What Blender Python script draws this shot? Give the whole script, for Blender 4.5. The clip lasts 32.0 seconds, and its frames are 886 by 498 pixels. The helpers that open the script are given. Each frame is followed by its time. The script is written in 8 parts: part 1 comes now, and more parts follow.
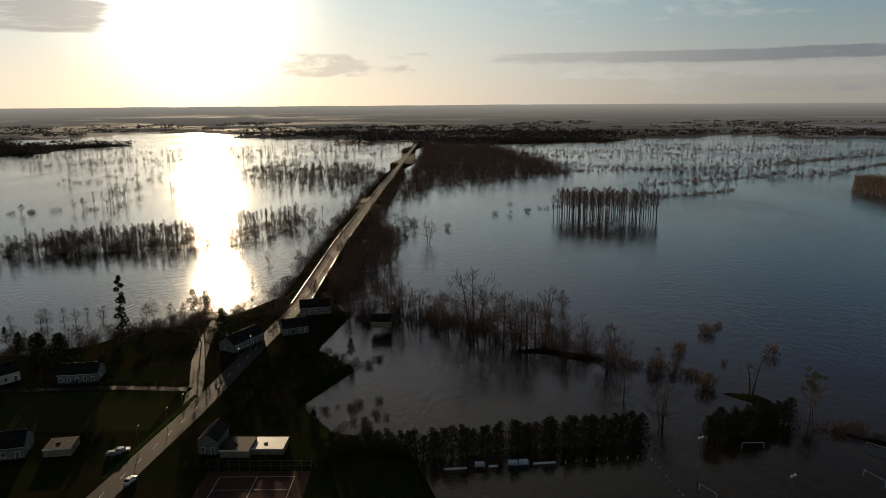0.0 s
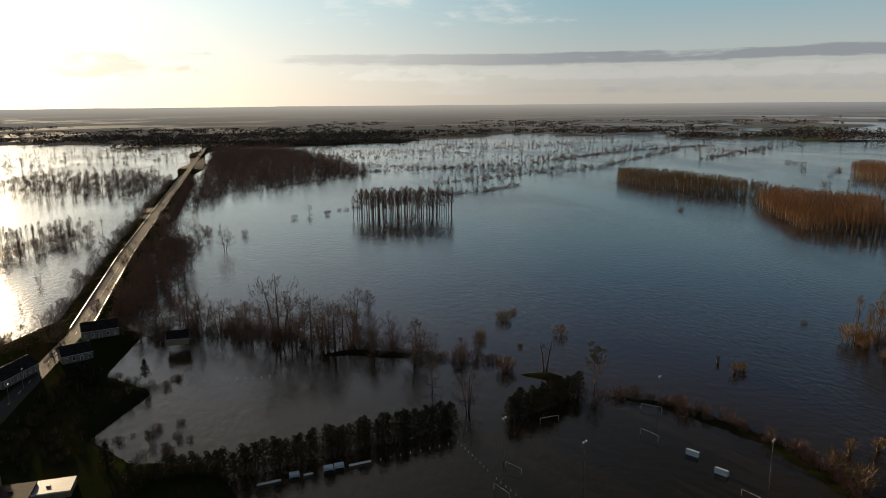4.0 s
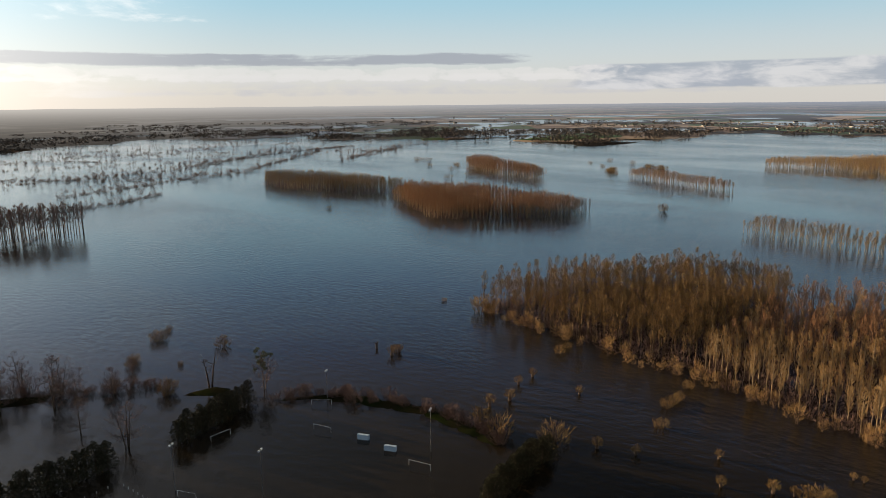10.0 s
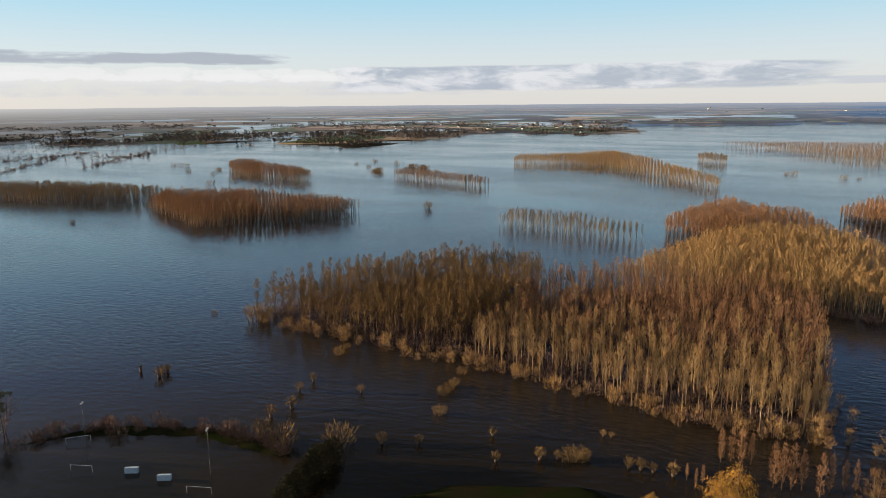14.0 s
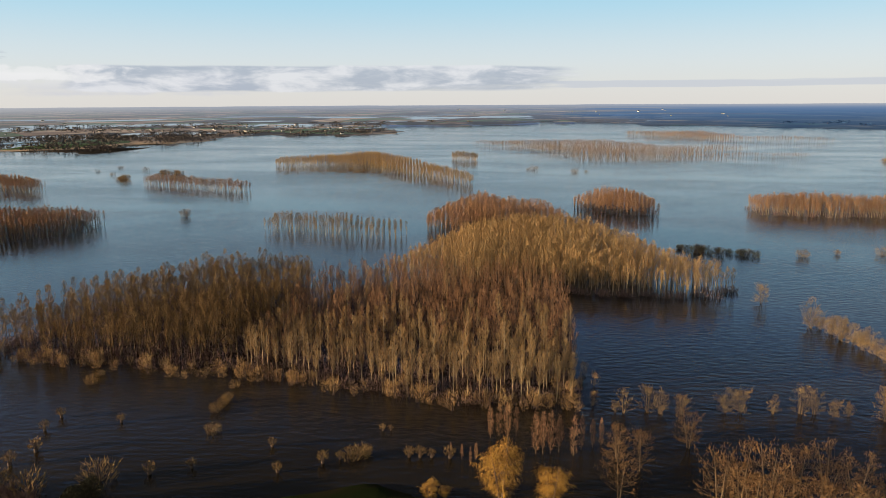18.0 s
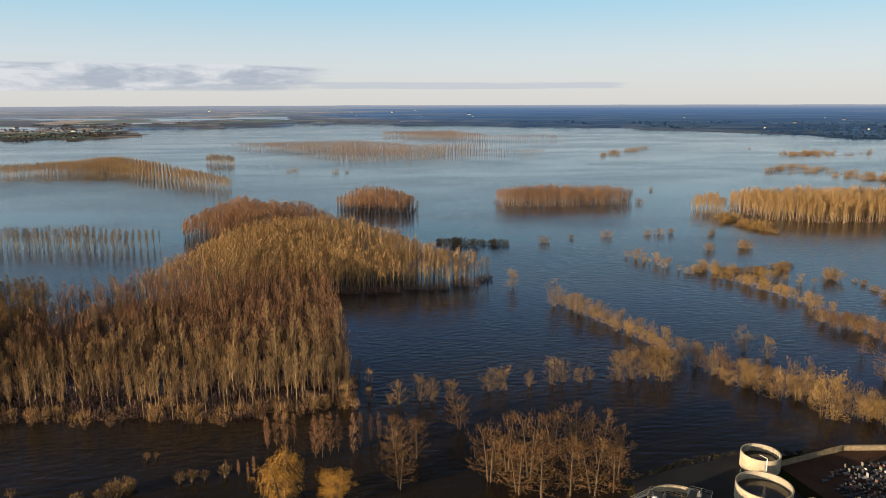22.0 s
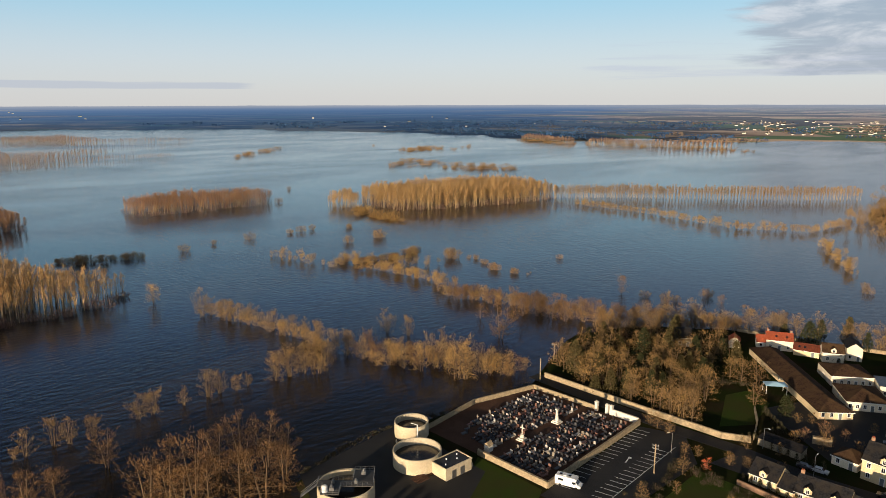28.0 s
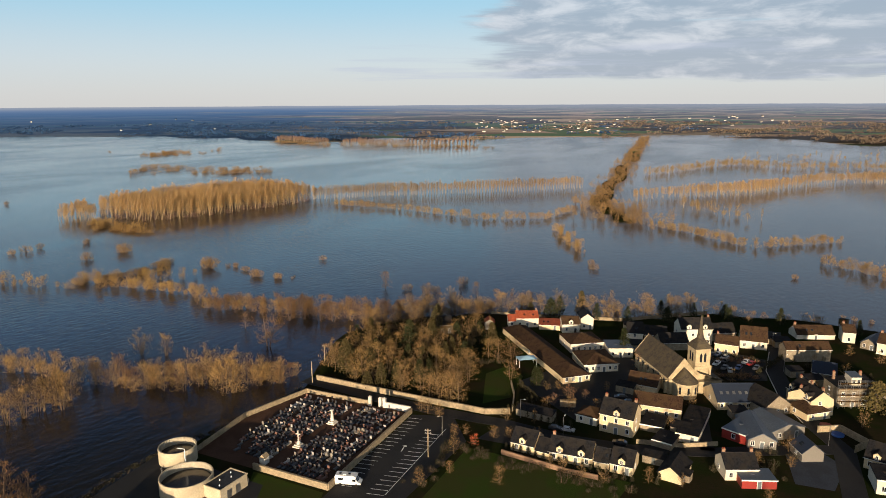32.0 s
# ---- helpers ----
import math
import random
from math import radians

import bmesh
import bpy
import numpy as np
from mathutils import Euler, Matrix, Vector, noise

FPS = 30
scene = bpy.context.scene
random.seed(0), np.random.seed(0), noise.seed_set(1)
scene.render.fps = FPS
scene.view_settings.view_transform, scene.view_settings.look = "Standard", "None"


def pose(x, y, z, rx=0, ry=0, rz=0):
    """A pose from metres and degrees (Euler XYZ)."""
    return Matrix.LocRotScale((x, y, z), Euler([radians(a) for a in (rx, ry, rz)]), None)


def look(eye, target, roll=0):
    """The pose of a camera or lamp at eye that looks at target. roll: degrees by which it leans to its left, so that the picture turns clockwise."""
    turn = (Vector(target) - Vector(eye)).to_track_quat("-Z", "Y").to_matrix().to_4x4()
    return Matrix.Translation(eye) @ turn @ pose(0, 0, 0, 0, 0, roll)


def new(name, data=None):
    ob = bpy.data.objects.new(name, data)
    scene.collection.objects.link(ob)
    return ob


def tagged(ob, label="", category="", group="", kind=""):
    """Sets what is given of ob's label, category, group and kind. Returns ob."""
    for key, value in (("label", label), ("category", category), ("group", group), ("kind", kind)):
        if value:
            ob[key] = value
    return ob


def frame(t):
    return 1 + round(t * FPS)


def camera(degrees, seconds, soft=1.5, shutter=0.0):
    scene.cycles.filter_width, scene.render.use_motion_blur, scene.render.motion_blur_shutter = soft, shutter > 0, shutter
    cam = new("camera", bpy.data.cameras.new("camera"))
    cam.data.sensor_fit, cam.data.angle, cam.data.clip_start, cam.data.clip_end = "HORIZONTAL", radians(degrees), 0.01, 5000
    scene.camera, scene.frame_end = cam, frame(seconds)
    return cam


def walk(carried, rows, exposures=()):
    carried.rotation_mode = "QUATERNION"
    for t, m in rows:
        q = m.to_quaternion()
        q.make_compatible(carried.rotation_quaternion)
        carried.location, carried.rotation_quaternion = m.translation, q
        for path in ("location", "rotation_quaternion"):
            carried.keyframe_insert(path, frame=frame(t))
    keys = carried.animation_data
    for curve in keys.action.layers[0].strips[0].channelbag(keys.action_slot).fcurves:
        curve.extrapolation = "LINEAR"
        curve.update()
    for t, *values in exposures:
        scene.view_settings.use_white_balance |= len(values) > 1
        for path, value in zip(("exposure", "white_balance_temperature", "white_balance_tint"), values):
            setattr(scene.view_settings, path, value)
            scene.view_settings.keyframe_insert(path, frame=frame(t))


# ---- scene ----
cam = camera(64.9, 32.0, soft=0.9)
EYE, PITCH = 100.0, -11.87
# seconds, turn, lean: the camera hangs in one place and turns to its right
TURNS = [
    (0.0, 0.0, 0.37), (0.5, -1.67, 0.39), (1.0, -3.5, 0.41), (1.5, -5.49, 0.43), (2.0, -7.53, 0.45), (2.5, -9.61, 0.46),
    (3.5, -14.2, 0.49), (4.5, -18.85, 0.51), (5.5, -23.59, 0.53), (6.5, -28.33, 0.54), (7.5, -33.04, 0.54), (8.5, -37.76, 0.54),
    (9.5, -42.55, 0.54), (10.5, -47.29, 0.53), (11.5, -52.02, 0.51), (12.5, -56.73, 0.49), (13.5, -61.51, 0.47), (14.5, -66.23, 0.44),
    (15.5, -71.1, 0.41), (16.5, -75.86, 0.37), (17.5, -80.69, 0.34), (18.5, -85.52, 0.3), (19.5, -90.36, 0.26), (20.5, -95.26, 0.23),
    (21.5, -100.11, 0.19), (22.5, -104.97, 0.16), (23.5, -109.84, 0.14), (24.5, -114.69, 0.12), (25.5, -119.56, 0.11), (26.5, -124.41, 0.1),
    (27.5, -129.26, 0.11), (28.5, -134.2, 0.13), (29.5, -139.09, 0.16), (30.5, -144.09, 0.21), (31.5, -149.05, 0.27), (32.0, -151.52, 0.31),
]
walk(cam, [(t, pose(0, 0, EYE, 90 + PITCH, lean, yaw)) for t, yaw, lean in TURNS],
     exposures=[(0.0, -0.5, 6700, 8), (4.0, 0.0, 6700, 8), (9.0, 0.45, 6550, 10), (14.0, 0.72, 6350, 10), (20.0, 0.66, 6300, 10), (26.0, 0.56, 6150, 10), (32.0, 0.54, 6100, 10)])

# ---- sky and sun ----
SUN_AZ, SUN_EL = radians(-18.5), radians(7.5)  # azimuth clockwise from +y
sun_dir = Vector((math.sin(SUN_AZ) * math.cos(SUN_EL), math.cos(SUN_AZ) * math.cos(SUN_EL), math.sin(SUN_EL)))
lamp = bpy.data.lights.new("sun", "SUN")
lamp.energy, lamp.angle, lamp.color = 5.8, radians(0.55), (1.0, 0.75, 0.48)
sun = new("sun", lamp)
sun.matrix_world = look(sun_dir * 900, (0, 0, 0))


class Nodes:
    """Short names for building a node tree."""

    def __init__(self, tree):
        self.t = tree
        tree.nodes.clear()

    def add(self, kind, **props):
        n = self.t.nodes.new(kind)
        for k, v in props.items():
            if k == "operation":
                n.operation = v
            elif k == "blend_type":
                n.blend_type = v
            elif k == "data_type":
                n.data_type = v
            elif k == "feature":
                n.feature = v
            elif k == "interpolation_type":
                n.interpolation_type = v
        return n

    def link(self, a, b):
        self.t.links.new(a, b)

    def feed(self, n, i, v):
        if hasattr(v, "is_output"):
            self.link(v, n.inputs[i])
        elif v is not None:
            n.inputs[i].default_value = v

    def math(self, op, a, b=None, c=None):
        n = self.add("ShaderNodeMath", operation=op)
        self.feed(n, 0, a), self.feed(n, 1, b), self.feed(n, 2, c)
        return n.outputs[0]

    def ramp(self, v, lo, hi, a=0.0, b=1.0):
        n = self.add("ShaderNodeMapRange", interpolation_type="SMOOTHSTEP")
        for i, x in enumerate((v, lo, hi, a, b)):
            self.feed(n, i, x)
        return n.outputs[0]

    def noise(self, vec, scale, detail=4.0, rough=0.55, dist=0.0):
        n = self.add("ShaderNodeTexNoise")
        if vec is not None:
            self.link(vec, n.inputs["Vector"])
        n.inputs["Scale"].default_value, n.inputs["Detail"].default_value = scale, detail
        n.inputs["Roughness"].default_value, n.inputs["Distortion"].default_value = rough, dist
        return n.outputs["Fac"]

    def mix(self, f, a, b, how="MIX"):
        n = self.add("ShaderNodeMix", data_type="RGBA", blend_type=how)
        self.feed(n, 0, f)
        self.feed(n, 6, (*a, 1) if isinstance(a, tuple) else a)
        self.feed(n, 7, (*b, 1) if isinstance(b, tuple) else b)
        return n.outputs[2]

    def combine(self, x, y, z):
        n = self.add("ShaderNodeCombineXYZ")
        self.feed(n, 0, x), self.feed(n, 1, y), self.feed(n, 2, z)
        return n.outputs[0]


world = bpy.data.worlds.new("sky")
scene.world = world
world.use_nodes = True
N = Nodes(world.node_tree)
coord = N.add("ShaderNodeTexCoord").outputs["Generated"]
sep = N.add("ShaderNodeSeparateXYZ")
N.link(coord, sep.inputs[0])
sky = N.add("ShaderNodeTexSky")
sky.sky_type, sky.sun_disc = "NISHITA", False
sky.sun_elevation, sky.sun_rotation = SUN_EL, SUN_AZ
sky.altitude, sky.air_density, sky.dust_density, sky.ozone_density = 100, 1.0, 0.8, 2.2
raw_az = N.math("DEGREES", N.math("ARCTAN2", sep.outputs[0], sep.outputs[1]))
az = N.math("ADD", raw_az, N.math("MULTIPLY", N.math("LESS_THAN", raw_az, -100.0), 360.0))  # runs on past the south
el = N.math("DEGREES", N.math("ARCSINE", sep.outputs[2]))
# how near a direction is to the sun: 1 at the sun
dot = N.add("ShaderNodeVectorMath", operation="DOT_PRODUCT")
N.link(coord, dot.inputs[0])
dot.inputs[1].default_value = sun_dir
off_sun = N.math("DEGREES", N.math("ARCCOSINE", N.math("MINIMUM", dot.outputs["Value"], 1.0)))
near_sun = N.ramp(off_sun, 50.0, 3.0)
core_ramp = N.ramp(off_sun, 14.0, 0.0)
core_sun = N.math("MULTIPLY", core_ramp, core_ramp)
# clouds: ragged banks, stretched along the horizon
def cloud_noise(sa, se, z, detail=7.0, rough=0.6, dist=0.3):
    return N.noise(N.combine(N.math("MULTIPLY", az, sa), N.math("MULTIPLY", el, se), z), 1.0, detail, rough, dist)


def band(v, a, b, c, d):
    return N.math("MULTIPLY", N.ramp(v, a, b), N.ramp(v, d, c))


def bank(az4, el4, field, lo=0.42, hi=0.6):
    """Cloud inside a stretch of azimuth and height, eaten away by noise."""
    mask = N.math("MULTIPLY", band(az, *az4), band(el, *el4))
    return N.ramp(N.math("ADD", field, N.math("MULTIPLY", N.math("SUBTRACT", mask, 1.0), 0.55)), lo, hi)


streak, fluff, wisp = cloud_noise(0.09, 0.9, 3.1), cloud_noise(0.22, 0.8, 7.7), cloud_noise(0.05, 1.5, 1.3, 8.0, 0.65)
puffy = cloud_noise(0.5, 1.1, 4.4, 6.0, 0.55)
long_bar = bank((-6, 8, 48, 57), (2.3, 3.2, 3.5, 4.3), N.mix(0.5, fluff, wisp), 0.31, 0.47)
low_white = bank((4, 20, 64, 82), (0.0, 0.8, 2.0, 2.9), N.mix(0.5, wisp, puffy), 0.36, 0.6)
east_bar = bank((50, 58, 88, 100), (0.5, 1.1, 2.6, 3.3), N.mix(0.45, wisp, fluff), 0.25, 0.47)
bar_fringe = bank((2, 14, 58, 66), (1.2, 1.9, 2.5, 3.2), puffy, 0.34, 0.50)
tail = bank((86, 94, 114, 122), (0.8, 1.15, 1.45, 1.9), wisp, 0.30, 0.46)
big_grey = bank((147, 160, 226, 250), (0.5, 2.2, 9.5, 13.0), N.mix(0.4, streak, wisp), 0.27, 0.44)
low_wisps = bank((136, 146, 190, 200), (0.8, 1.6, 4.0, 6.0), wisp, 0.46, 0.66)
sun_cloud = bank((-70, -46, -26, -22), (4.0, 5.2, 6.8, 8.2), streak, 0.34, 0.5)
puffs = bank((-16, -11, -2, 4), (1.4, 2.2, 3.6, 4.6), fluff, 0.40, 0.55)
high_puffs = bank((-2, 6, 24, 32), (4.8, 6.2, 9.0, 12.0), fluff, 0.44, 0.68)
base_sky = N.add("ShaderNodeBackground")
col = sky.outputs[0]
SKY = 0.11
# pale haze low, blue above; unseen overhead sky dimmed for darker water and fill
air = N.mix(N.ramp(el, -0.5, 4.0), (4.6, 4.4, 4.15), (4.2, 4.5, 4.65))
air = N.mix(N.ramp(el, 2.5, 9.0), air, (2.4, 4.05, 4.9))
air = N.mix(N.ramp(el, 9.0, 19.0), air, (0.95, 1.7, 3.7))
air = N.mix(N.ramp(el, 15.0, 27.0), air, N.mix(N.ramp(off_sun, 80.0, 25.0), (0.22, 0.21, 0.205), (2.2, 2.1, 2.0)))
air = N.mix(N.math("MULTIPLY", band(el, 8.0, 14.0, 26.0, 40.0), N.ramp(az, 118.0, 190.0, 0.0, 0.75)), air, (2.5, 2.65, 3.0))  # unseen sky above the grey cloud brightened, so western water reflects more
col = N.mix(0.85, col, air)
col = N.mix(N.math("MULTIPLY", low_white, 0.7), col, N.mix(near_sun, N.mix(N.ramp(el, 0.8, 2.6), (3.6, 3.6, 3.8), (5.2, 5.1, 5.0)), (12.0, 10.5, 8.0)))
col = N.mix(N.math("MULTIPLY", east_bar, 0.75), col, N.mix(N.ramp(fluff, 0.4, 0.65), (2.1, 2.4, 2.9), (4.4, 4.4, 4.5)))
col = N.mix(N.math("MULTIPLY", bar_fringe, 0.6), col, N.mix(near_sun, (5.0, 4.9, 4.8), (7.5, 7.0, 6.2)))
col = N.mix(N.math("MULTIPLY", tail, 0.6), col, (3.0, 3.2, 3.6))
col = N.mix(N.math("MULTIPLY", long_bar, 0.8), col, N.mix(near_sun, (2.2, 2.35, 2.7), (4.4, 4.2, 4.0)))
col = N.mix(N.math("MULTIPLY", big_grey, 0.8), col, N.mix(N.ramp(fluff, 0.42, 0.72), (2.35, 2.6, 2.95), (4.6, 4.5, 4.5)))
col = N.mix(N.math("MULTIPLY", low_wisps, 0.55), col, (3.4, 3.6, 4.1))
col = N.mix(N.math("MULTIPLY", high_puffs, 0.45), col, (7.0, 6.8, 6.6))
glow = N.mix(1.0, N.mix(near_sun, (0.0, 0.0, 0.0), (5.2, 4.9, 4.4)), N.mix(core_sun, (0.0, 0.0, 0.0), (20.0, 17.5, 13.5)), "ADD")
col = N.mix(1.0, col, glow, "ADD")
col = N.mix(N.math("MULTIPLY", sun_cloud, 0.7), col, (5.6, 4.9, 4.6))
col = N.mix(N.math("MULTIPLY", puffs, 0.5), col, (6.5, 6.0, 5.2))
N.link(col, base_sky.inputs[0])
base_sky.inputs[1].default_value = SKY
out = N.add("ShaderNodeOutputWorld")
N.link(base_sky.outputs[0], out.inputs[0])


# ---- materials ----
def material(name, color, rough=0.8, vary=0.25, scale=1.0, bump=0.3, second=None, metal=0.0, island=0.0, per_object=0.0, coarse=0.12, spec=None, bump_scale=None):
    """A surface with grain and patches at two scales, in metres."""
    m = bpy.data.materials.new(name)
    m.use_nodes = True
    n = Nodes(m.node_tree)
    pos = n.add("ShaderNodeNewGeometry")
    fine, wide = n.noise(pos.outputs["Position"], 4.0 * scale, 5.0), n.noise(pos.outputs["Position"], coarse * scale, 3.0)
    dark = tuple(c * (1 - vary) for c in color)
    light = tuple(min(1, c * (1 + vary)) for c in color)
    c = n.mix(n.ramp(fine, 0.3, 0.7), dark, light)
    c = n.mix(n.ramp(wide, 0.38, 0.62, 0.0, 0.7), c, second or tuple(x * 0.75 for x in color))
    if island:
        c = n.mix(n.math("MULTIPLY", pos.outputs["Random Per Island"], island), c, tuple(min(1, x * 1.7) for x in color))
    if per_object:
        info = n.add("ShaderNodeObjectInfo")
        c = n.mix(n.math("MULTIPLY", info.outputs["Random"], per_object), c, tuple(x * 0.5 for x in color))
    s = n.add("ShaderNodeBsdfPrincipled")
    n.feed(s, "Base Color", c)
    s.inputs["Roughness"].default_value, s.inputs["Metallic"].default_value = rough, metal
    s.inputs["Specular IOR Level"].default_value = (0.04 if rough > 0.8 else 0.3) if spec is None else spec
    if bump:
        b = n.add("ShaderNodeBump")
        b.inputs["Strength"].default_value, b.inputs["Distance"].default_value = bump, 0.05
        n.link(n.noise(pos.outputs["Position"], bump_scale, 3.0) if bump_scale else fine, b.inputs["Height"])
        n.link(b.outputs[0], s.inputs["Normal"])
    o = n.add("ShaderNodeOutputMaterial")
    n.link(s.outputs[0], o.inputs[0])
    return m


def water_material():
    """Muddy flood water with wind ripples and smoother lanes."""
    m = bpy.data.materials.new("flood_water")
    m.use_nodes = True
    n = Nodes(m.node_tree)
    pos = n.add("ShaderNodeNewGeometry").outputs["Position"]
    turn = n.add("ShaderNodeMapping")
    turn.inputs["Rotation"].default_value = (0, 0, radians(-15))
    turn.inputs["Scale"].default_value = (1.15, 0.5, 1.0)
    n.link(pos, turn.inputs[0])
    ripple = n.noise(turn.outputs[0], 0.4, 2.0, 0.45)
    chop = n.noise(pos, 1.6, 2.0, 0.5)
    lanes = n.noise(turn.outputs[0], 0.006, 4.0, 0.6, 0.5)
    patches = n.noise(pos, 0.011, 3.0)
    s = n.add("ShaderNodeBsdfPrincipled")
    n.feed(s, "Base Color", n.mix(n.ramp(patches, 0.35, 0.65), (0.017, 0.0125, 0.0065), (0.027, 0.020, 0.011)))
    n.feed(s, "Roughness", n.ramp(lanes, 0.35, 0.7, 0.09, 0.18))
    s.inputs["IOR"].default_value = 1.333
    b = n.add("ShaderNodeBump")
    n.feed(b, "Strength", n.ramp(lanes, 0.3, 0.65, 0.4, 0.9))
    b.inputs["Distance"].default_value = 0.2
    n.link(n.math("ADD", ripple, n.math("MULTIPLY", chop, 0.3)), b.inputs["Height"])
    n.link(b.outputs[0], s.inputs["Normal"])
    o = n.add("ShaderNodeOutputMaterial")
    n.link(s.outputs[0], o.inputs[0])
    return m


def fields(n, pos):
    """Colours of the winter plain: fields, stubble, dark woods, hill woods blued for haze; and where water stands on
    it.
    """
    xyz = n.add("ShaderNodeSeparateXYZ")
    n.link(pos, xyz.inputs[0])
    # the rising sheet stands for a flat plain that runs on: its true place along the line of sight
    k = n.math("DIVIDE", 1.0, n.math("SUBTRACT", 1.0, n.math("DIVIDE", n.math("MINIMUM", n.math("MAXIMUM", xyz.outputs[2], 0.0), 90.0), 100.0)))
    plain = n.combine(n.math("MULTIPLY", xyz.outputs[0], k), n.math("MULTIPLY", xyz.outputs[1], k), 0.0)
    dist = n.add("ShaderNodeVectorMath", operation="LENGTH")
    n.link(plain, dist.inputs[0])
    cell = n.add("ShaderNodeTexVoronoi")
    warp = n.add("ShaderNodeMapping")
    warp.inputs["Scale"].default_value = (0.0026, 0.0042, 0.0)
    warp.inputs["Rotation"].default_value = (0, 0, 0.5)
    n.link(plain, warp.inputs[0])
    n.link(warp.outputs[0], cell.inputs["Vector"])
    cell.inputs["Scale"].default_value = 1.0
    tone = n.add("ShaderNodeSeparateColor")
    n.link(cell.outputs["Color"], tone.inputs[0])
    bearing = n.math("DEGREES", n.math("ARCTAN2", xyz.outputs[0], xyz.outputs[1]))
    bearing = n.math("ADD", bearing, n.math("MULTIPLY", n.math("LESS_THAN", bearing, -100.0), 360.0))
    field = n.mix(n.ramp(tone.outputs[0], 0.45, 0.55), (0.11, 0.18, 0.07), (0.30, 0.205, 0.13))
    field = n.mix(n.ramp(tone.outputs[1], 0.66, 0.7), field, (0.58, 0.43, 0.29))
    woods = n.noise(plain, 0.0016, 9.0, 0.68, 0.6)
    field = n.mix(n.ramp(woods, 0.49, 0.53), field, (0.05, 0.042, 0.033))
    forest = n.math("MULTIPLY", n.ramp(bearing, 62.0, 24.0), n.ramp(woods, 0.62, 0.52))
    field = n.mix(forest, field, n.mix(n.ramp(n.noise(plain, 0.006, 5.0), 0.35, 0.65), (0.035, 0.029, 0.022), (0.07, 0.058, 0.045)))
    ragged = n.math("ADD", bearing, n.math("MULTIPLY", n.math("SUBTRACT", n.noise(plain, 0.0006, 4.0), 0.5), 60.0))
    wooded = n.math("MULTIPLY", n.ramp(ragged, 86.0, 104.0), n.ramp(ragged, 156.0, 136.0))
    # bluish tones of the wooded zone carry the haze over the hills
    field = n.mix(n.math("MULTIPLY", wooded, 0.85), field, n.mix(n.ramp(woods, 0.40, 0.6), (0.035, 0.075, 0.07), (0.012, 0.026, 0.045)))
    flood = n.noise(plain, 0.0011, 6.0, 0.6, 0.4)
    wet = n.math("MULTIPLY", n.ramp(flood, 0.535, 0.55), n.math("MULTIPLY", n.ramp(bearing, 10.0, 60.0, 0.2, 1.0), n.ramp(bearing, 108.0, 94.0)))
    wet = n.math("MULTIPLY", wet, n.ramp(dist.outputs["Value"], 9000.0, 4000.0))
    return field, wet, dist.outputs["Value"], bearing, wooded


def land_material():
    """Meadow and earth near by; further off fields, woods and standing water."""
    m = bpy.data.materials.new("land")
    m.use_nodes = True
    n = Nodes(m.node_tree)
    pos = n.add("ShaderNodeNewGeometry").outputs["Position"]
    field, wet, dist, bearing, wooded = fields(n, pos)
    near = n.mix(n.ramp(n.noise(pos, 0.09, 5.0), 0.4, 0.62), (0.016, 0.022, 0.007), (0.028, 0.021, 0.012))
    near = n.mix(n.ramp(n.noise(pos, 1.3, 4.0), 0.35, 0.7, 0.0, 0.6), near, (0.016, 0.022, 0.007))
    c = n.mix(n.ramp(dist, 1100.0, 1700.0), near, field)
    s = n.add("ShaderNodeBsdfPrincipled")
    n.feed(s, "Base Color", n.mix(wet, c, (0.02, 0.016, 0.01)))
    n.feed(s, "Roughness", n.ramp(wet, 0.0, 1.0, 0.85, 0.12))
    n.feed(s, "Specular IOR Level", n.ramp(wet, 0.0, 1.0, 0.0, 0.5))
    b = n.add("ShaderNodeBump")
    b.inputs["Strength"].default_value, b.inputs["Distance"].default_value = 0.5, 0.2
    n.link(n.noise(pos, 2.5, 4.0), b.inputs["Height"])
    n.link(b.outputs[0], s.inputs["Normal"])
    o = n.add("ShaderNodeOutputMaterial")
    n.link(s.outputs[0], o.inputs[0])
    return m


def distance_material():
    """The far plain to the horizon: the same fields and waters, haze painted on as a glow that grows with distance."""
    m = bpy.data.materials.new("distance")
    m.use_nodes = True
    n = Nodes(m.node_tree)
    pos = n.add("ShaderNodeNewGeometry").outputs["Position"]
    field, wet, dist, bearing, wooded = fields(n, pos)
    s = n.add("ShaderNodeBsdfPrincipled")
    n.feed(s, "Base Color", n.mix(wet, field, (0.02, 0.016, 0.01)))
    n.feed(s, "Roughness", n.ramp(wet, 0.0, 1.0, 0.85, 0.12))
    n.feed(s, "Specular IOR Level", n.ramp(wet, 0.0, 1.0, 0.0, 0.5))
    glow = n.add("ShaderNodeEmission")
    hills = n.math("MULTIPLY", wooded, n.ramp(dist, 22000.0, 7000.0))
    n.feed(glow, "Color", n.mix(hills, n.mix(n.ramp(bearing, 0.0, 80.0), HAZE_SUN, HAZE_CLEAR), HAZE_HILLS))
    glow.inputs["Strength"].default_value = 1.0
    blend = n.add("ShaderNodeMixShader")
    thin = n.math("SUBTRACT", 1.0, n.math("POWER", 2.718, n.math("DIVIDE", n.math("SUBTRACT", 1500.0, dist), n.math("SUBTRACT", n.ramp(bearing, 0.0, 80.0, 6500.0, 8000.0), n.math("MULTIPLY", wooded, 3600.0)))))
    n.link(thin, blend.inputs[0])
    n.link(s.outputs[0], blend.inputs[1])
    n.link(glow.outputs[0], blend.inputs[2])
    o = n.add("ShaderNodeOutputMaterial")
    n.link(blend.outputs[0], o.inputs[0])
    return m


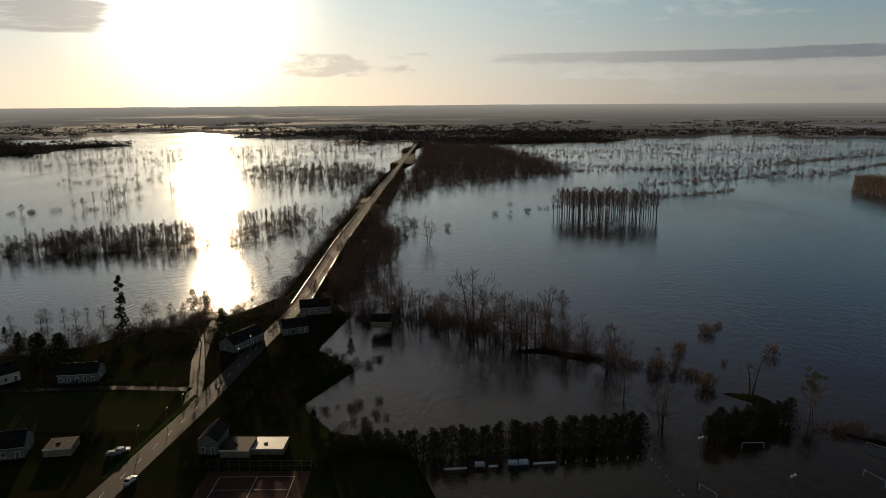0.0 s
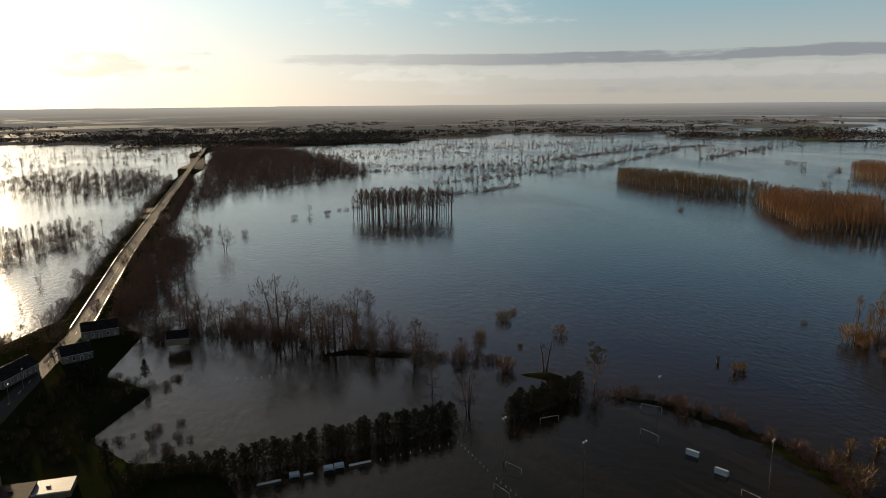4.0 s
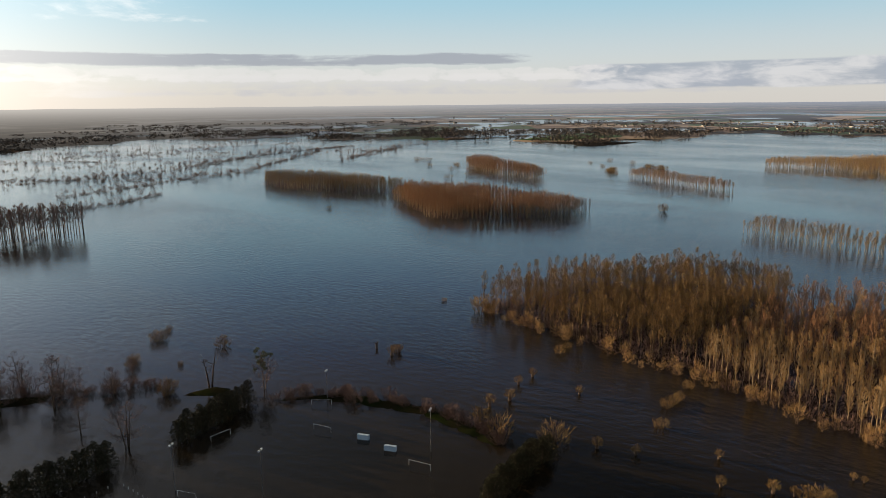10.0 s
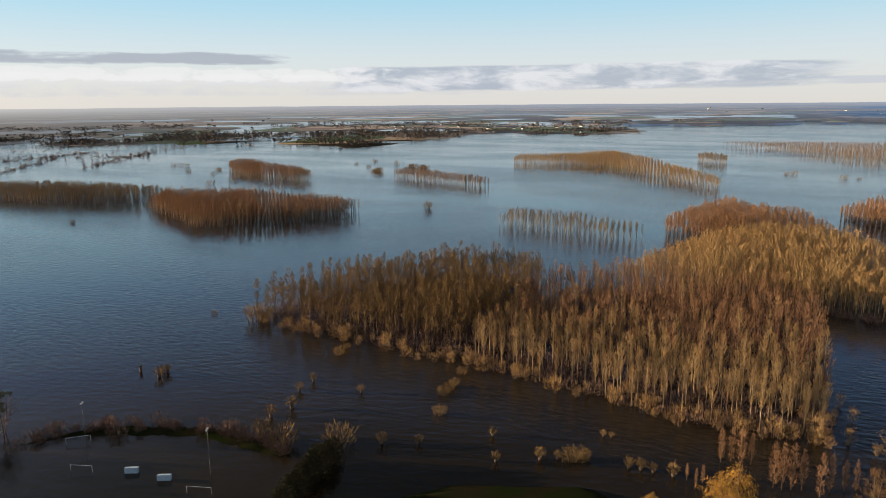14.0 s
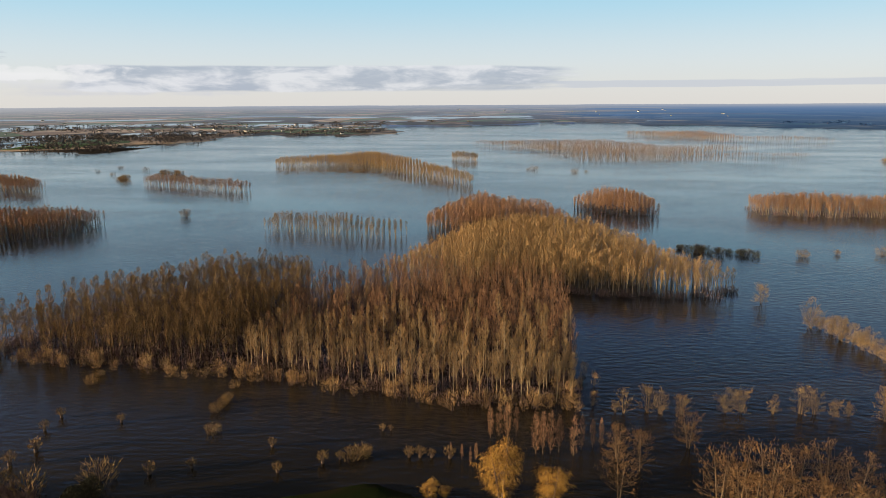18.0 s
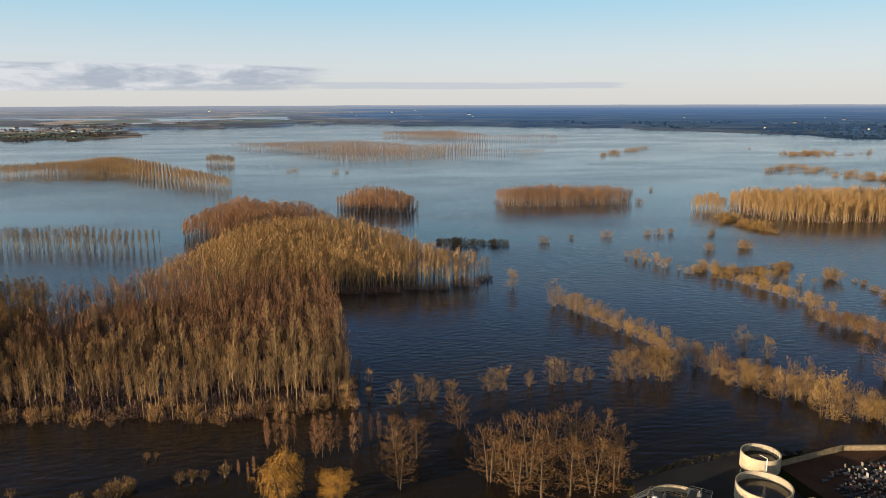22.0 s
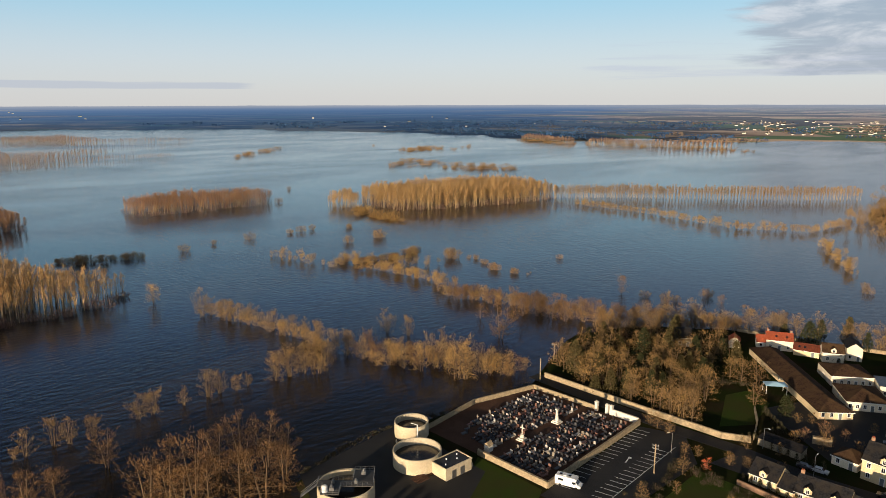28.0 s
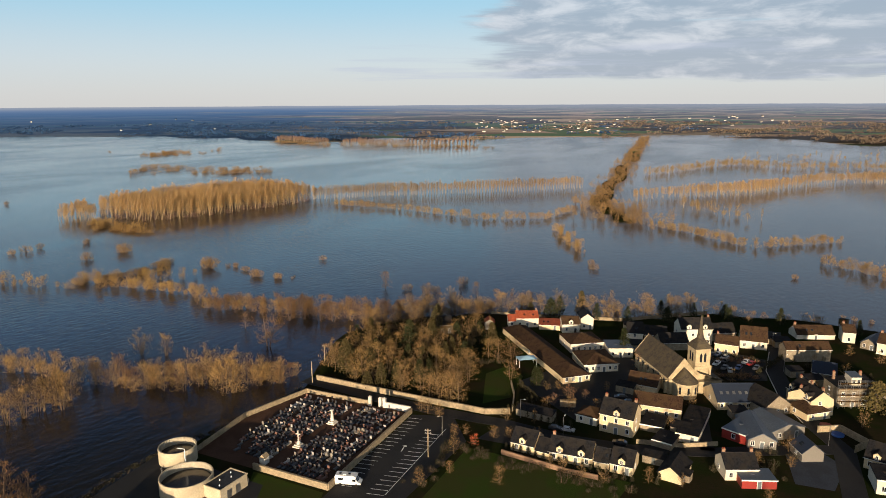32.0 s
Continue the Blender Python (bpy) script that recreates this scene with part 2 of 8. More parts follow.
HAZE_SUN, HAZE_CLEAR, HAZE_HILLS = (0.42, 0.39, 0.35), (0.215, 0.235, 0.275), (0.072, 0.13, 0.235)  # glow colours painted on as haze: towards the sun, away from it, over the wooded hills
WATER, LAND, DISTANCE = water_material(), land_material(), distance_material()
BARK = material("pale_bark", (0.35, 0.265, 0.155), 0.9, 0.3, 1.0, 0.3)
BARK_MID = material("brown_bark", (0.13, 0.092, 0.055), 0.9, 0.3)
BARK_BROWN = material("reddish_bark", (0.24, 0.16, 0.10), 0.9, 0.3)
BARK_DARK = material("dark_bark", (0.13, 0.092, 0.068), 0.95, 0.3)
TWIG_GOLD = material("golden_twigs", (0.33, 0.21, 0.09), 0.9, 0.2, 0.2, 0, (0.25, 0.15, 0.062), island=0.35)
TWIG_RUST = material("rust_twigs", (0.27, 0.15, 0.078), 0.9, 0.25, 0.2, 0, (0.20, 0.107, 0.055), island=0.35)
TWIG_TAN = material("tan_twigs", (0.205, 0.13, 0.055), 0.9, 0.25, 0.2, 0, (0.14, 0.085, 0.036), island=0.3)
# duller than the near twigs: haze of distance put into the colour
TWIG_FAR = material("pinkish_far_twigs", (0.235, 0.155, 0.11), 0.9, 0.2, 0.1, 0, (0.19, 0.122, 0.085), island=0.3)
TWIG_RUSSET = material("russet_twigs", (0.15, 0.085, 0.035), 0.9, 0.3, 0.2, 0, (0.10, 0.055, 0.024), island=0.35)
TWIG_OCHRE = material("ochre_twigs", (0.235, 0.15, 0.055), 0.9, 0.3, 0.2, 0, (0.15, 0.092, 0.035), island=0.35)
TWIG_DARK = material("grey_twigs", (0.155, 0.10, 0.078), 0.95, 0.2, 0.2, 0, (0.12, 0.075, 0.058), island=0.5)
TWIG_WILLOW = material("willow_twigs", (0.36, 0.20, 0.04), 0.9, 0.2, 0.3, 0, (0.28, 0.15, 0.03), island=0.5)
NEEDLE = material("conifer_needles", (0.022, 0.026, 0.011), 0.9, 0.3, 0.5, 0, (0.032, 0.031, 0.013), island=0.5)
IVY = material("mistletoe_leaves", (0.10, 0.10, 0.035), 0.8, 0.3, 0.5, 0, island=0.4)
HEDGE = material("hedge_leaves", (0.032, 0.030, 0.016), 0.9, 0.3, 0.5, 0, (0.035, 0.03, 0.02), island=0.6)
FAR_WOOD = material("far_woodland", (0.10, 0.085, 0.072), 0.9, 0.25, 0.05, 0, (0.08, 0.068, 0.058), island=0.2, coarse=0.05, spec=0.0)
# blue in this woodland colour stands in for distance haze
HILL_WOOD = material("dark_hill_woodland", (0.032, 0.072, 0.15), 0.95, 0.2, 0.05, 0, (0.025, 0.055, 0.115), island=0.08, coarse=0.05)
NEAR_WOOD = material("brown_far_woodland", (0.15, 0.115, 0.085), 0.95, 0.25, 0.05, 0, (0.11, 0.085, 0.06), island=0.1, coarse=0.05)
ASPHALT = material("asphalt", (0.024, 0.024, 0.025), 0.75, 0.3, 1.0, 0.3, (0.034, 0.033, 0.031), spec=0.1)
PAINT = material("road_paint", (0.7, 0.7, 0.68), 0.6, 0.12)
GRAVEL = material("reddish_gravel", (0.085, 0.05, 0.035), 0.95, 0.3, 2.0, 0.5)
GRASS = material("lawn_grass", (0.036, 0.056, 0.012), 0.95, 0.35, 1.0, 0.5, (0.045, 0.045, 0.016), spec=0.0)


# ---- mesh helpers ----
def mesh_object(name, V, F, mats, parent=None, label="", idx=None, smooth=False):
    """One mesh object from plain vertices and faces."""
    me = bpy.data.meshes.new(name)
    me.from_pydata([tuple(v) for v in V], [], F)
    for m in mats if isinstance(mats, (list, tuple)) else [mats]:
        me.materials.append(m)
    if idx is not None:
        me.polygons.foreach_set("material_index", np.asarray(idx, dtype=np.int32))
    if smooth:
        me.polygons.foreach_set("use_smooth", np.ones(len(me.polygons), dtype=bool))
    ob = new(name, me)
    ob.parent = parent
    if label:
        tagged(ob, label)
    return ob


def tri_object(name, V, F, mats, idx=None):
    """A large mesh of triangles from numpy arrays."""
    me = bpy.data.meshes.new(name)
    me.vertices.add(len(V))
    me.vertices.foreach_set("co", np.asarray(V, dtype=np.float32).ravel())
    me.loops.add(len(F) * 3)
    me.loops.foreach_set("vertex_index", np.asarray(F, dtype=np.int32).ravel())
    me.polygons.add(len(F))
    me.polygons.foreach_set("loop_start", np.arange(0, len(F) * 3, 3, dtype=np.int32))
    for m in mats:
        me.materials.append(m)
    if idx is not None:
        me.polygons.foreach_set("material_index", np.asarray(idx, dtype=np.int32))
    me.update(calc_edges=True)
    me.validate()
    return new(name, me)


def empty(name, x, y, z, turn=0.0, label="", category="", group="", kind=""):
    ob = new(name)
    ob.empty_display_size = 0.5
    ob.matrix_basis = pose(x, y, z, 0, 0, turn)
    return tagged(ob, label, category, group, kind)


def inside(px, py, poly):
    """Which points lie inside a polygon."""
    hit = np.zeros(np.shape(px), dtype=bool)
    for (x0, y0), (x1, y1) in zip(poly, poly[1:] + poly[:1]):
        cross = ((y0 > py) != (y1 > py)) & (px < (x1 - x0) * (py - y0) / (y1 - y0 + 1e-12) + x0)
        hit ^= cross
    return hit


def far_from(px, py, line, closed=False):
    """Distance of points from a line of corners."""
    best = np.full(np.shape(px), 1e9)
    for (x0, y0), (x1, y1) in zip(line, line[1:] + (line[:1] if closed else [])):
        dx, dy = x1 - x0, y1 - y0
        u = np.clip(((px - x0) * dx + (py - y0) * dy) / (dx * dx + dy * dy + 1e-9), 0, 1)
        best = np.minimum(best, np.hypot(px - x0 - u * dx, py - y0 - u * dy))
    return best


# ---- land and water ----
TOWN = 3.0  # height of the dry ground over the flood
DRY = [(-420, 190), (-300, 235), (-178, 264), (-155, 273), (-127, 298), (-102, 318), (-88, 345), (-60, 345), (-45, 321), (-53, 274), (-34, 252),
       (-49, 219), (-34, 198), (-12, 192), (-2, 160), (20, 115), (80, 88), (125, 96), (152, 72), (166, 40), (158, 20), (140, 0), (128, -40), (140, -80), (154, -84),
       (160, -120), (155, -150), (155, -182), (164, -200), (178, -232), (168, -262), (133, -292), (97, -301), (73, -309), (41, -338), (5, -345),
       (-40, -342), (-300, -330), (-420, -60)]
ROAD = [(-96, 90), (-86, 168), (-81, 209), (-78, 248), (-74, 295), (-71, 331), (-74, 486), (-73, 728), (-70, 1045), (-64, 1884)]
DYKE = [(141, -587), (196, -690), (300, -1250), (439, -1980)]
SHORE_AZ = (-180, -150, -60, -32, -28, -21, -12, -4, 5, 14, 22, 30, 36, 46, 58, 66, 75, 85, 91, 95, 112, 124, 130, 140, 150, 168, 180)
SHORE_R = (1900, 1700, 1700, 1730, 1935, 2190, 2140, 1600, 1750, 2000, 2350, 2150, 2150, 1950, 1800, 2050, 2170, 3000, 3500, 3400, 2920, 2580, 2300, 1950, 2000, 2030, 1900)


def land_height(x, y):
    d = far_from(x, y, DRY, True) * np.where(inside(x, y, DRY), 1, -1)
    h = np.clip(0.35 + d * 0.75, -2.0, TOWN)
    h = np.maximum(h, np.clip(TOWN - (far_from(x, y, ROAD) - 9) * 0.6, -2.0, TOWN))
    h = np.maximum(h, np.clip(2.0 - (far_from(x, y, DYKE) - 5) * 0.6, -2.0, 2.0))
    for poly in ISLETS:
        d = far_from(x, y, poly, True) * np.where(inside(x, y, poly), 1, -1)
        h = np.maximum(h, np.clip(0.3 + d * 0.4, -2.0, 1.0))
    r, a = np.hypot(x, y), np.degrees(np.arctan2(x, y))
    shore = np.interp(a, SHORE_AZ, SHORE_R)
    wob = np.array([noise.fractal(Vector((p * 0.004, q * 0.004, 0)), 1.0, 2.0, 4) if s > -500 else 0.0 for p, q, s in zip(x.ravel(), y.ravel(), (r - shore).ravel())]).reshape(x.shape)
    soaked = np.array([noise.fractal(Vector((p * 0.0016, q * 0.0022, 9)), 1.0, 2.0, 4) if s > -700 else 0.0 for p, q, s in zip(x.ravel(), y.ravel(), (r - shore).ravel())]).reshape(x.shape)
    s = (r - shore) + wob * 200 + (np.minimum(soaked, 0.15) - 0.05) * np.where((a > -45) & (a < 100), 1200, 350)  # flooded meadows reach into the far land
    rise = np.clip((r - 2300) / 2500, 0, 1)
    far = np.clip(s * 0.02, -2.0, 2.5) + np.where(s > 0, rise ** 1.6 * 80 + wob * 2.5 * rise, 0)
    return np.maximum(h, far)


ISLETS = [[(97, 228), (104, 219), (112, 217), (108, 226)], [(22, 268), (40, 275), (64, 262), (60, 257), (38, 269)],
          [(118, 200), (137, 187), (150, 157), (150, 124), (145, 124), (145, 155), (133, 183)]]
az_steps, radii = 380, np.concatenate([[0.02], np.arange(60, 400, 5.2), 400 * (4880 / 400) ** np.linspace(0, 1, 120)])
A, R = np.meshgrid(np.linspace(0, 2 * np.pi, az_steps, endpoint=False), radii)
GX, GY = R * np.sin(A), R * np.cos(A)
GZ = land_height(GX, GY)


def polar_sheet(name, X, Y, Z, mats):
    rows, cols = X.shape
    i = np.arange(rows * cols).reshape(rows, cols)
    a, b, c, d = i[:-1], np.roll(i[:-1], -1, 1), np.roll(i[1:], -1, 1), i[1:]
    F = np.concatenate([np.stack([a, c, b], -1).reshape(-1, 3), np.stack([a, d, c], -1).reshape(-1, 3)])
    return tri_object(name, np.stack([X, Y, Z], -1).reshape(-1, 3), F, mats)


edge = int(np.searchsorted(radii, 1950.0))
ground = tagged(polar_sheet("ground", GX[:edge + 1], GY[:edge + 1], GZ[:edge + 1], [LAND]), "green and brown winter land round the flood", "ground", kind="structure")
tagged(polar_sheet("backdrop", GX[edge:], GY[edge:], GZ[edge:], [DISTANCE]), "far plain of fields, woods and flooded meadows with haze painted in", "backdrop", kind="structure")
wr = np.concatenate([[0.02], np.linspace(60, 4700, 24)])
WA, WR = np.meshgrid(np.linspace(0, 2 * np.pi, 96, endpoint=False), wr)
water = tagged(polar_sheet("water", WR * np.sin(WA), WR * np.cos(WA), WA * 0, [WATER]), "wind-rippled muddy flood water spread over the plain", "water", kind="structure")


def ribbon(name, line, width, z, mat, label="", category="", kind="structure", thick=0.12, parent=None):
    """A paved strip along a line of corners, with a thickness."""
    P = [Vector(p) for p in line]
    V, F = [], []
    for k, p in enumerate(P):
        d = (P[min(k + 1, len(P) - 1)] - P[max(k - 1, 0)]).normalized()
        n = Vector((-d.y, d.x)) * width / 2
        V += [(p.x + n.x, p.y + n.y, z), (p.x - n.x, p.y - n.y, z), (p.x - n.x, p.y - n.y, z - thick), (p.x + n.x, p.y + n.y, z - thick)]
    for k in range(len(P) - 1):
        a, b = 4 * k, 4 * k + 4
        F += [(a, a + 1, b + 1, b), (a + 1, a + 2, b + 2, b + 1), (a + 3, a, b, b + 3)]
    ob = mesh_object(name, V, F, mat, parent)
    return tagged(ob, label, category, kind=kind) if not parent else ob


def smooth_line(line, step):
    """Points every so many metres along a line of corners."""
    out = []
    for (x0, y0), (x1, y1) in zip(line, line[1:]):
        n = max(1, round(math.hypot(x1 - x0, y1 - y0) / step))
        out += [(x0 + (x1 - x0) * k / n, y0 + (y1 - y0) * k / n) for k in range(n)]
    return out + [line[-1]]


main_road = ribbon("road", ROAD, 7.0, TOWN + 0.05, ASPHALT, "wet grey asphalt road running over the flood on a causeway", "road")


# ---- trees ----
rng = np.random.default_rng(11)


def cone_parts(p0, p1, r0, r1, sides, V, F):
    """A tapered limb from p0 to p1."""
    p0, p1 = np.asarray(p0, float), np.asarray(p1, float)
    d = (p1 - p0) / (np.linalg.norm(p1 - p0) + 1e-9)
    a = np.cross(d, (0, 0, 1) if abs(d[2]) < 0.9 else (1, 0, 0))
    a /= np.linalg.norm(a)
    b = np.cross(d, a)
    k = len(V)
    for p, r in ((p0, r0), (p1, r1)):
        for i in range(sides):
            t = 2 * math.pi * i / sides
            V.append(p + r * (a * math.cos(t) + b * math.sin(t)))
    for i in range(sides):
        j = (i + 1) % sides
        F.append((k + i, k + j, k + sides + j)), F.append((k + i, k + sides + j, k + sides + i))


def twig_fan(starts, dirs, lengths, widths):
    """Many thin three-cornered twigs."""
    n = len(starts)
    d = dirs / np.linalg.norm(dirs, axis=1, keepdims=True)
    side = np.cross(d, rng.normal(size=(n, 3)))
    side /= np.linalg.norm(side, axis=1, keepdims=True) + 1e-9
    V = np.stack([starts - side * widths[:, None] / 2, starts + side * widths[:, None] / 2, starts + d * lengths[:, None]], 1).reshape(-1, 3)
    return V, np.arange(n * 3).reshape(-1, 3)


def make_tree(height, crown_from, radius, limbs, per_limb, width, length, steep, trunk=0.22, stems=1, shape=0.4, droop=0.0, sides=5, drawn=True, spread=0.7, fuzz=0.0, low=0.6, up=0.3, limb=1.0):
    """Wood and twigs of one bare tree: stems, limbs that leave them and bend upwards, and twigs along the limbs.
    shape: where on the crown it is widest; steep: how steeply the limbs rise."""
    V, F, axes = [], [], []
    for s in range(stems):
        a = 6.283 * (s + rng.random() * 0.6) / stems
        out = radius * (0.06 if stems == 1 else 0.3 + 0.4 * rng.random())
        h = height * (1.0 if s == 0 else 0.72 + 0.26 * rng.random())
        foot = np.array([0.0, 0.0, -2.0]) if stems == 1 else np.array([math.cos(a) * 0.25, math.sin(a) * 0.25, -1.5])
        mid = np.array([math.cos(a) * out * 0.55, math.sin(a) * out * 0.55, h * 0.5])
        top = np.array([math.cos(a) * out, math.sin(a) * out, h * 0.96])
        t = trunk * (1.0 if stems == 1 else 0.75)
        cone_parts(foot, mid, t, t * 0.62, sides, V, F)
        cone_parts(mid, top, t * 0.62, t * 0.1, sides, V, F)
        axes.append((foot, mid, top))
    n = limbs
    u = np.sort(rng.random(n)) ** 0.9
    a = np.arange(n) * 2.4 + rng.random(n) * 0.9
    prof = np.where(u < shape, low + (1 - low) * u / shape, 1 - (np.maximum(u - shape, 0) / (1 - shape)) ** 1.5 * 0.88)
    reach = radius * prof * (0.6 + 0.45 * rng.random(n))
    pick = rng.integers(0, stems, n)
    A0, A1, A2 = (np.array([axes[k][q] for k in pick]) for q in range(3))
    z0 = A2[:, 2] * (crown_from + (0.97 - crown_from) * u * 0.92)
    w = np.clip(z0 / A2[:, 2], 0, 1)[:, None]
    start = np.where(w < 0.5, A0 + (A1 - A0) * w * 2, A1 + (A2 - A1) * (w - 0.5) * 2)
    start[:, 2] = z0
    tip = start + np.stack([np.cos(a) * reach, np.sin(a) * reach, np.minimum(reach * steep * (0.7 + 0.6 * rng.random(n)) * (0.25 + 1.1 * u if low >= 0.9 else 1.0 - 0.35 * u), height * 1.03 - z0)], 1)
    bend = (start + tip) / 2 + np.stack([np.cos(a) * reach * 0.16, np.sin(a) * reach * 0.16, -0.12 * (tip[:, 2] - z0)], 1)
    if drawn:
        for k in range(n):
            r = trunk * limb * (0.30 - 0.18 * u[k])
            cone_parts(start[k], bend[k], r, r * 0.6, 3, V, F)
            cone_parts(bend[k], tip[k], r * 0.6, r * 0.15, 3, V, F)
    t = (0.18 + 0.85 * rng.random((n, per_limb)) ** 0.8)[..., None]
    S = (start[:, None] * (1 - t) ** 2 + 2 * bend[:, None] * t * (1 - t) + tip[:, None] * t * t).reshape(-1, 3)
    S = S + rng.normal(size=S.shape) * fuzz * np.array([1, 1, 0.8])
    tangent = (2 * (1 - t) * (bend - start)[:, None] + 2 * t * (tip - bend)[:, None]).reshape(-1, 3)
    tangent /= np.linalg.norm(tangent, axis=1, keepdims=True) + 1e-9
    D = tangent * 0.8 + rng.normal(size=S.shape) * spread * 0.6 + np.array([0, 0, up - droop])
    L = length * (0.5 + 0.8 * rng.random(len(S))) * np.repeat(np.ones(n) if low >= 0.9 else 1.15 - 0.6 * u, per_limb)
    TV, TF = twig_fan(S, D, L, width * (0.6 + 0.8 * rng.random(len(S))))
    TV[:, 2] = np.maximum(TV[:, 2], -0.3)
    return np.array(V), np.array(F), TV, TF


def make_bush(radius, height, twigs, width, stems=7, lift=0.0):
    """Wood and twigs of a shrub or pollard: rods rising from a low stump."""
    V, F = [], []
    if lift:
        cone_parts((0, 0, -1.5), (0, 0, lift), 0.32, 0.4, 6, V, F)
    for k in range(stems):
        a = rng.random() * 6.28
        q = rng.random()
        cone_parts((0.1 * math.cos(a), 0.1 * math.sin(a), lift - (0 if lift else 1.0)), (math.cos(a) * radius * q, math.sin(a) * radius * q, lift + height * (0.9 - 0.3 * q)), 0.09, 0.02, 3, V, F)
    n = twigs
    a, q = rng.random(n) * 6.283, np.sqrt(rng.random(n))
    h = rng.random(n)
    S = np.stack([np.cos(a) * radius * q * (0.75 + 0.25 * h), np.sin(a) * radius * q * (0.75 + 0.25 * h), lift + height * h * np.sqrt(np.maximum(0.05, 1 - 0.75 * q * q)) * 0.8], 1)
    D = np.stack([np.cos(a) * q, np.sin(a) * q, np.full(n, 1.0)], 1) * np.array([0.7, 0.7, 1]) + rng.normal(size=(n, 3)) * 0.35
    TV, TF = twig_fan(S, D, height * (0.14 + 0.2 * rng.random(n)), width * (0.6 + 0.8 * rng.random(n)))
    TV[:, 2] = np.maximum(TV[:, 2], -0.3)
    return np.array(V), np.array(F), TV, TF


def make_leafy(height, radius, leaves, size, crown_from=0.08, cone=0.8, trunk=0.3, lumps=14):
    """Wood and foliage of an evergreen: clumps of small leaves with an uneven outline."""
    V, F = [], []
    cone_parts((0, 0, -0.5), (0, 0, height * 0.9), trunk, trunk * 0.2, 6, V, F)
    C = []
    for k in range(lumps):
        u = (k + rng.random()) / lumps
        r = radius * ((1 - u) ** cone) * 0.75
        a = k * 2.4 + rng.random()
        C.append((math.cos(a) * r * 0.7, math.sin(a) * r * 0.7, height * (crown_from + (0.97 - crown_from) * u), max(0.35, radius * (0.55 - 0.38 * u))))
        cone_parts((0, 0, C[-1][2] * 0.9), C[-1][:3], trunk * 0.25, 0.03, 3, V, F)
    C = np.array(C)
    pick = rng.integers(0, lumps, leaves)
    d = rng.normal(size=(leaves, 3))
    d /= np.linalg.norm(d, axis=1, keepdims=True)
    S = C[pick, :3] + d * C[pick, 3:4] * (0.75 + 0.35 * rng.random((leaves, 1))) * np.array([1, 1, 0.75])
    TV, TF = twig_fan(S, d + rng.normal(size=(leaves, 3)) * 0.7, np.full(leaves, size), np.full(leaves, size * 0.8))
    TV[:, 2] = np.maximum(TV[:, 2], 0.05)
    return np.array(V), np.array(F), TV, TF


POPLARS = [make_tree(h, 0.28, 2.2, 46, 13, 0.075, 1.3, 2.2, 0.21, shape=0.45, low=0.4, spread=0.5, fuzz=0.1, up=0.7, limb=1.5) for h in (18, 20, 21, 22, 20.5, 19)]
POPLARS_MID = [make_tree(h, 0.25, 2.1, 32, 14, 0.085, 1.4, 2.2, 0.21, sides=4, shape=0.3, low=0.4, spread=0.5, fuzz=0.12, up=0.7, limb=1.5) for h in (17, 18.5, 19.5, 21, 20)]
POPLARS_DEEP = [make_tree(h, 0.25, 2.1, 26, 12, 0.11, 1.5, 2.2, 0.2, drawn=False, sides=3, shape=0.3, low=0.4, spread=0.5, fuzz=0.12, up=0.7) for h in (17, 18.5, 19.5, 21, 20)]
POPLARS_OLD = [make_tree(h, 0.36, 2.0, 26, 12, 0.11, 1.4, 1.9, 0.18, drawn=False, sides=3, shape=0.4, low=0.4, spread=0.5, fuzz=0.2, up=0.6) for h in (16, 18.5, 20, 21.5)]
POPLARS_FAR = [make_tree(h, 0.2, 1.9, 22, 6, 0.2, 1.9, 2.1, 0.26, shape=0.4, low=0.45, drawn=False, sides=3, fuzz=0.25, spread=0.4, up=0.7) for h in (14.5, 16.5, 17.8, 19)]
POPLARS_SPIRE = [make_tree(h, 0.0, 1.2, 44, 11, 0.075, 1.0, 2.2, 0.12, low=0.8, spread=0.9, fuzz=0.15) for h in (12, 13, 14)]
BROADS = [make_tree(h, 0.08, r, 40, 27, 0.095, 0.75, 0.85, 0.26, s, 0.5, spread=1.1, fuzz=0.45, low=0.95) for h, r, s in ((14, 4.6, 1), (16, 5.2, 2), (12, 4.4, 2), (13, 4.8, 3))]
BROADS_FAR = [make_tree(h, 0.03, r, 22, 6, 0.30, 1.7, 0.7, 0.22, sides=3, drawn=False, spread=1.1, fuzz=0.5) for h, r in ((12, 4.2), (10, 3.8), (14, 4.2))]
WILLOWS = [make_tree(h, 0.03, r, 34, 18, 0.065, 0.75, 1.1, 0.13, s, 0.5, spread=1.0, fuzz=0.35, low=0.95) for h, r, s in ((8, 2.8, 4), (9, 3.2, 5), (7, 2.6, 3), (8.5, 3.0, 6))]
WEEPING = [make_tree(13, 0.10, 4.6, 70, 44, 0.075, 1.3, 0.7, 0.35, 2, 0.45, 1.7, fuzz=0.5)]
BUSHES = [make_bush(r, h, 250, 0.085) for r, h in ((2.2, 3.0), (1.7, 2.6), (2.6, 3.4), (2.0, 3.6))]
BUSHES_FAR = [make_bush(r, h, 80, 0.34, 3) for r, h in ((3.4, 3.6), (4.0, 4.4))]
POLLARDS = [make_bush(1.35, 2.5, 170, 0.085, 6, 0.7) for _ in range(3)]
CONIFERS = [make_leafy(h, r, 1100, 0.6, 0.06, c, 0.3, 20) for h, r, c in ((11, 3.4, 0.8), (13, 4.2, 0.6), (9, 3.6, 0.5))]
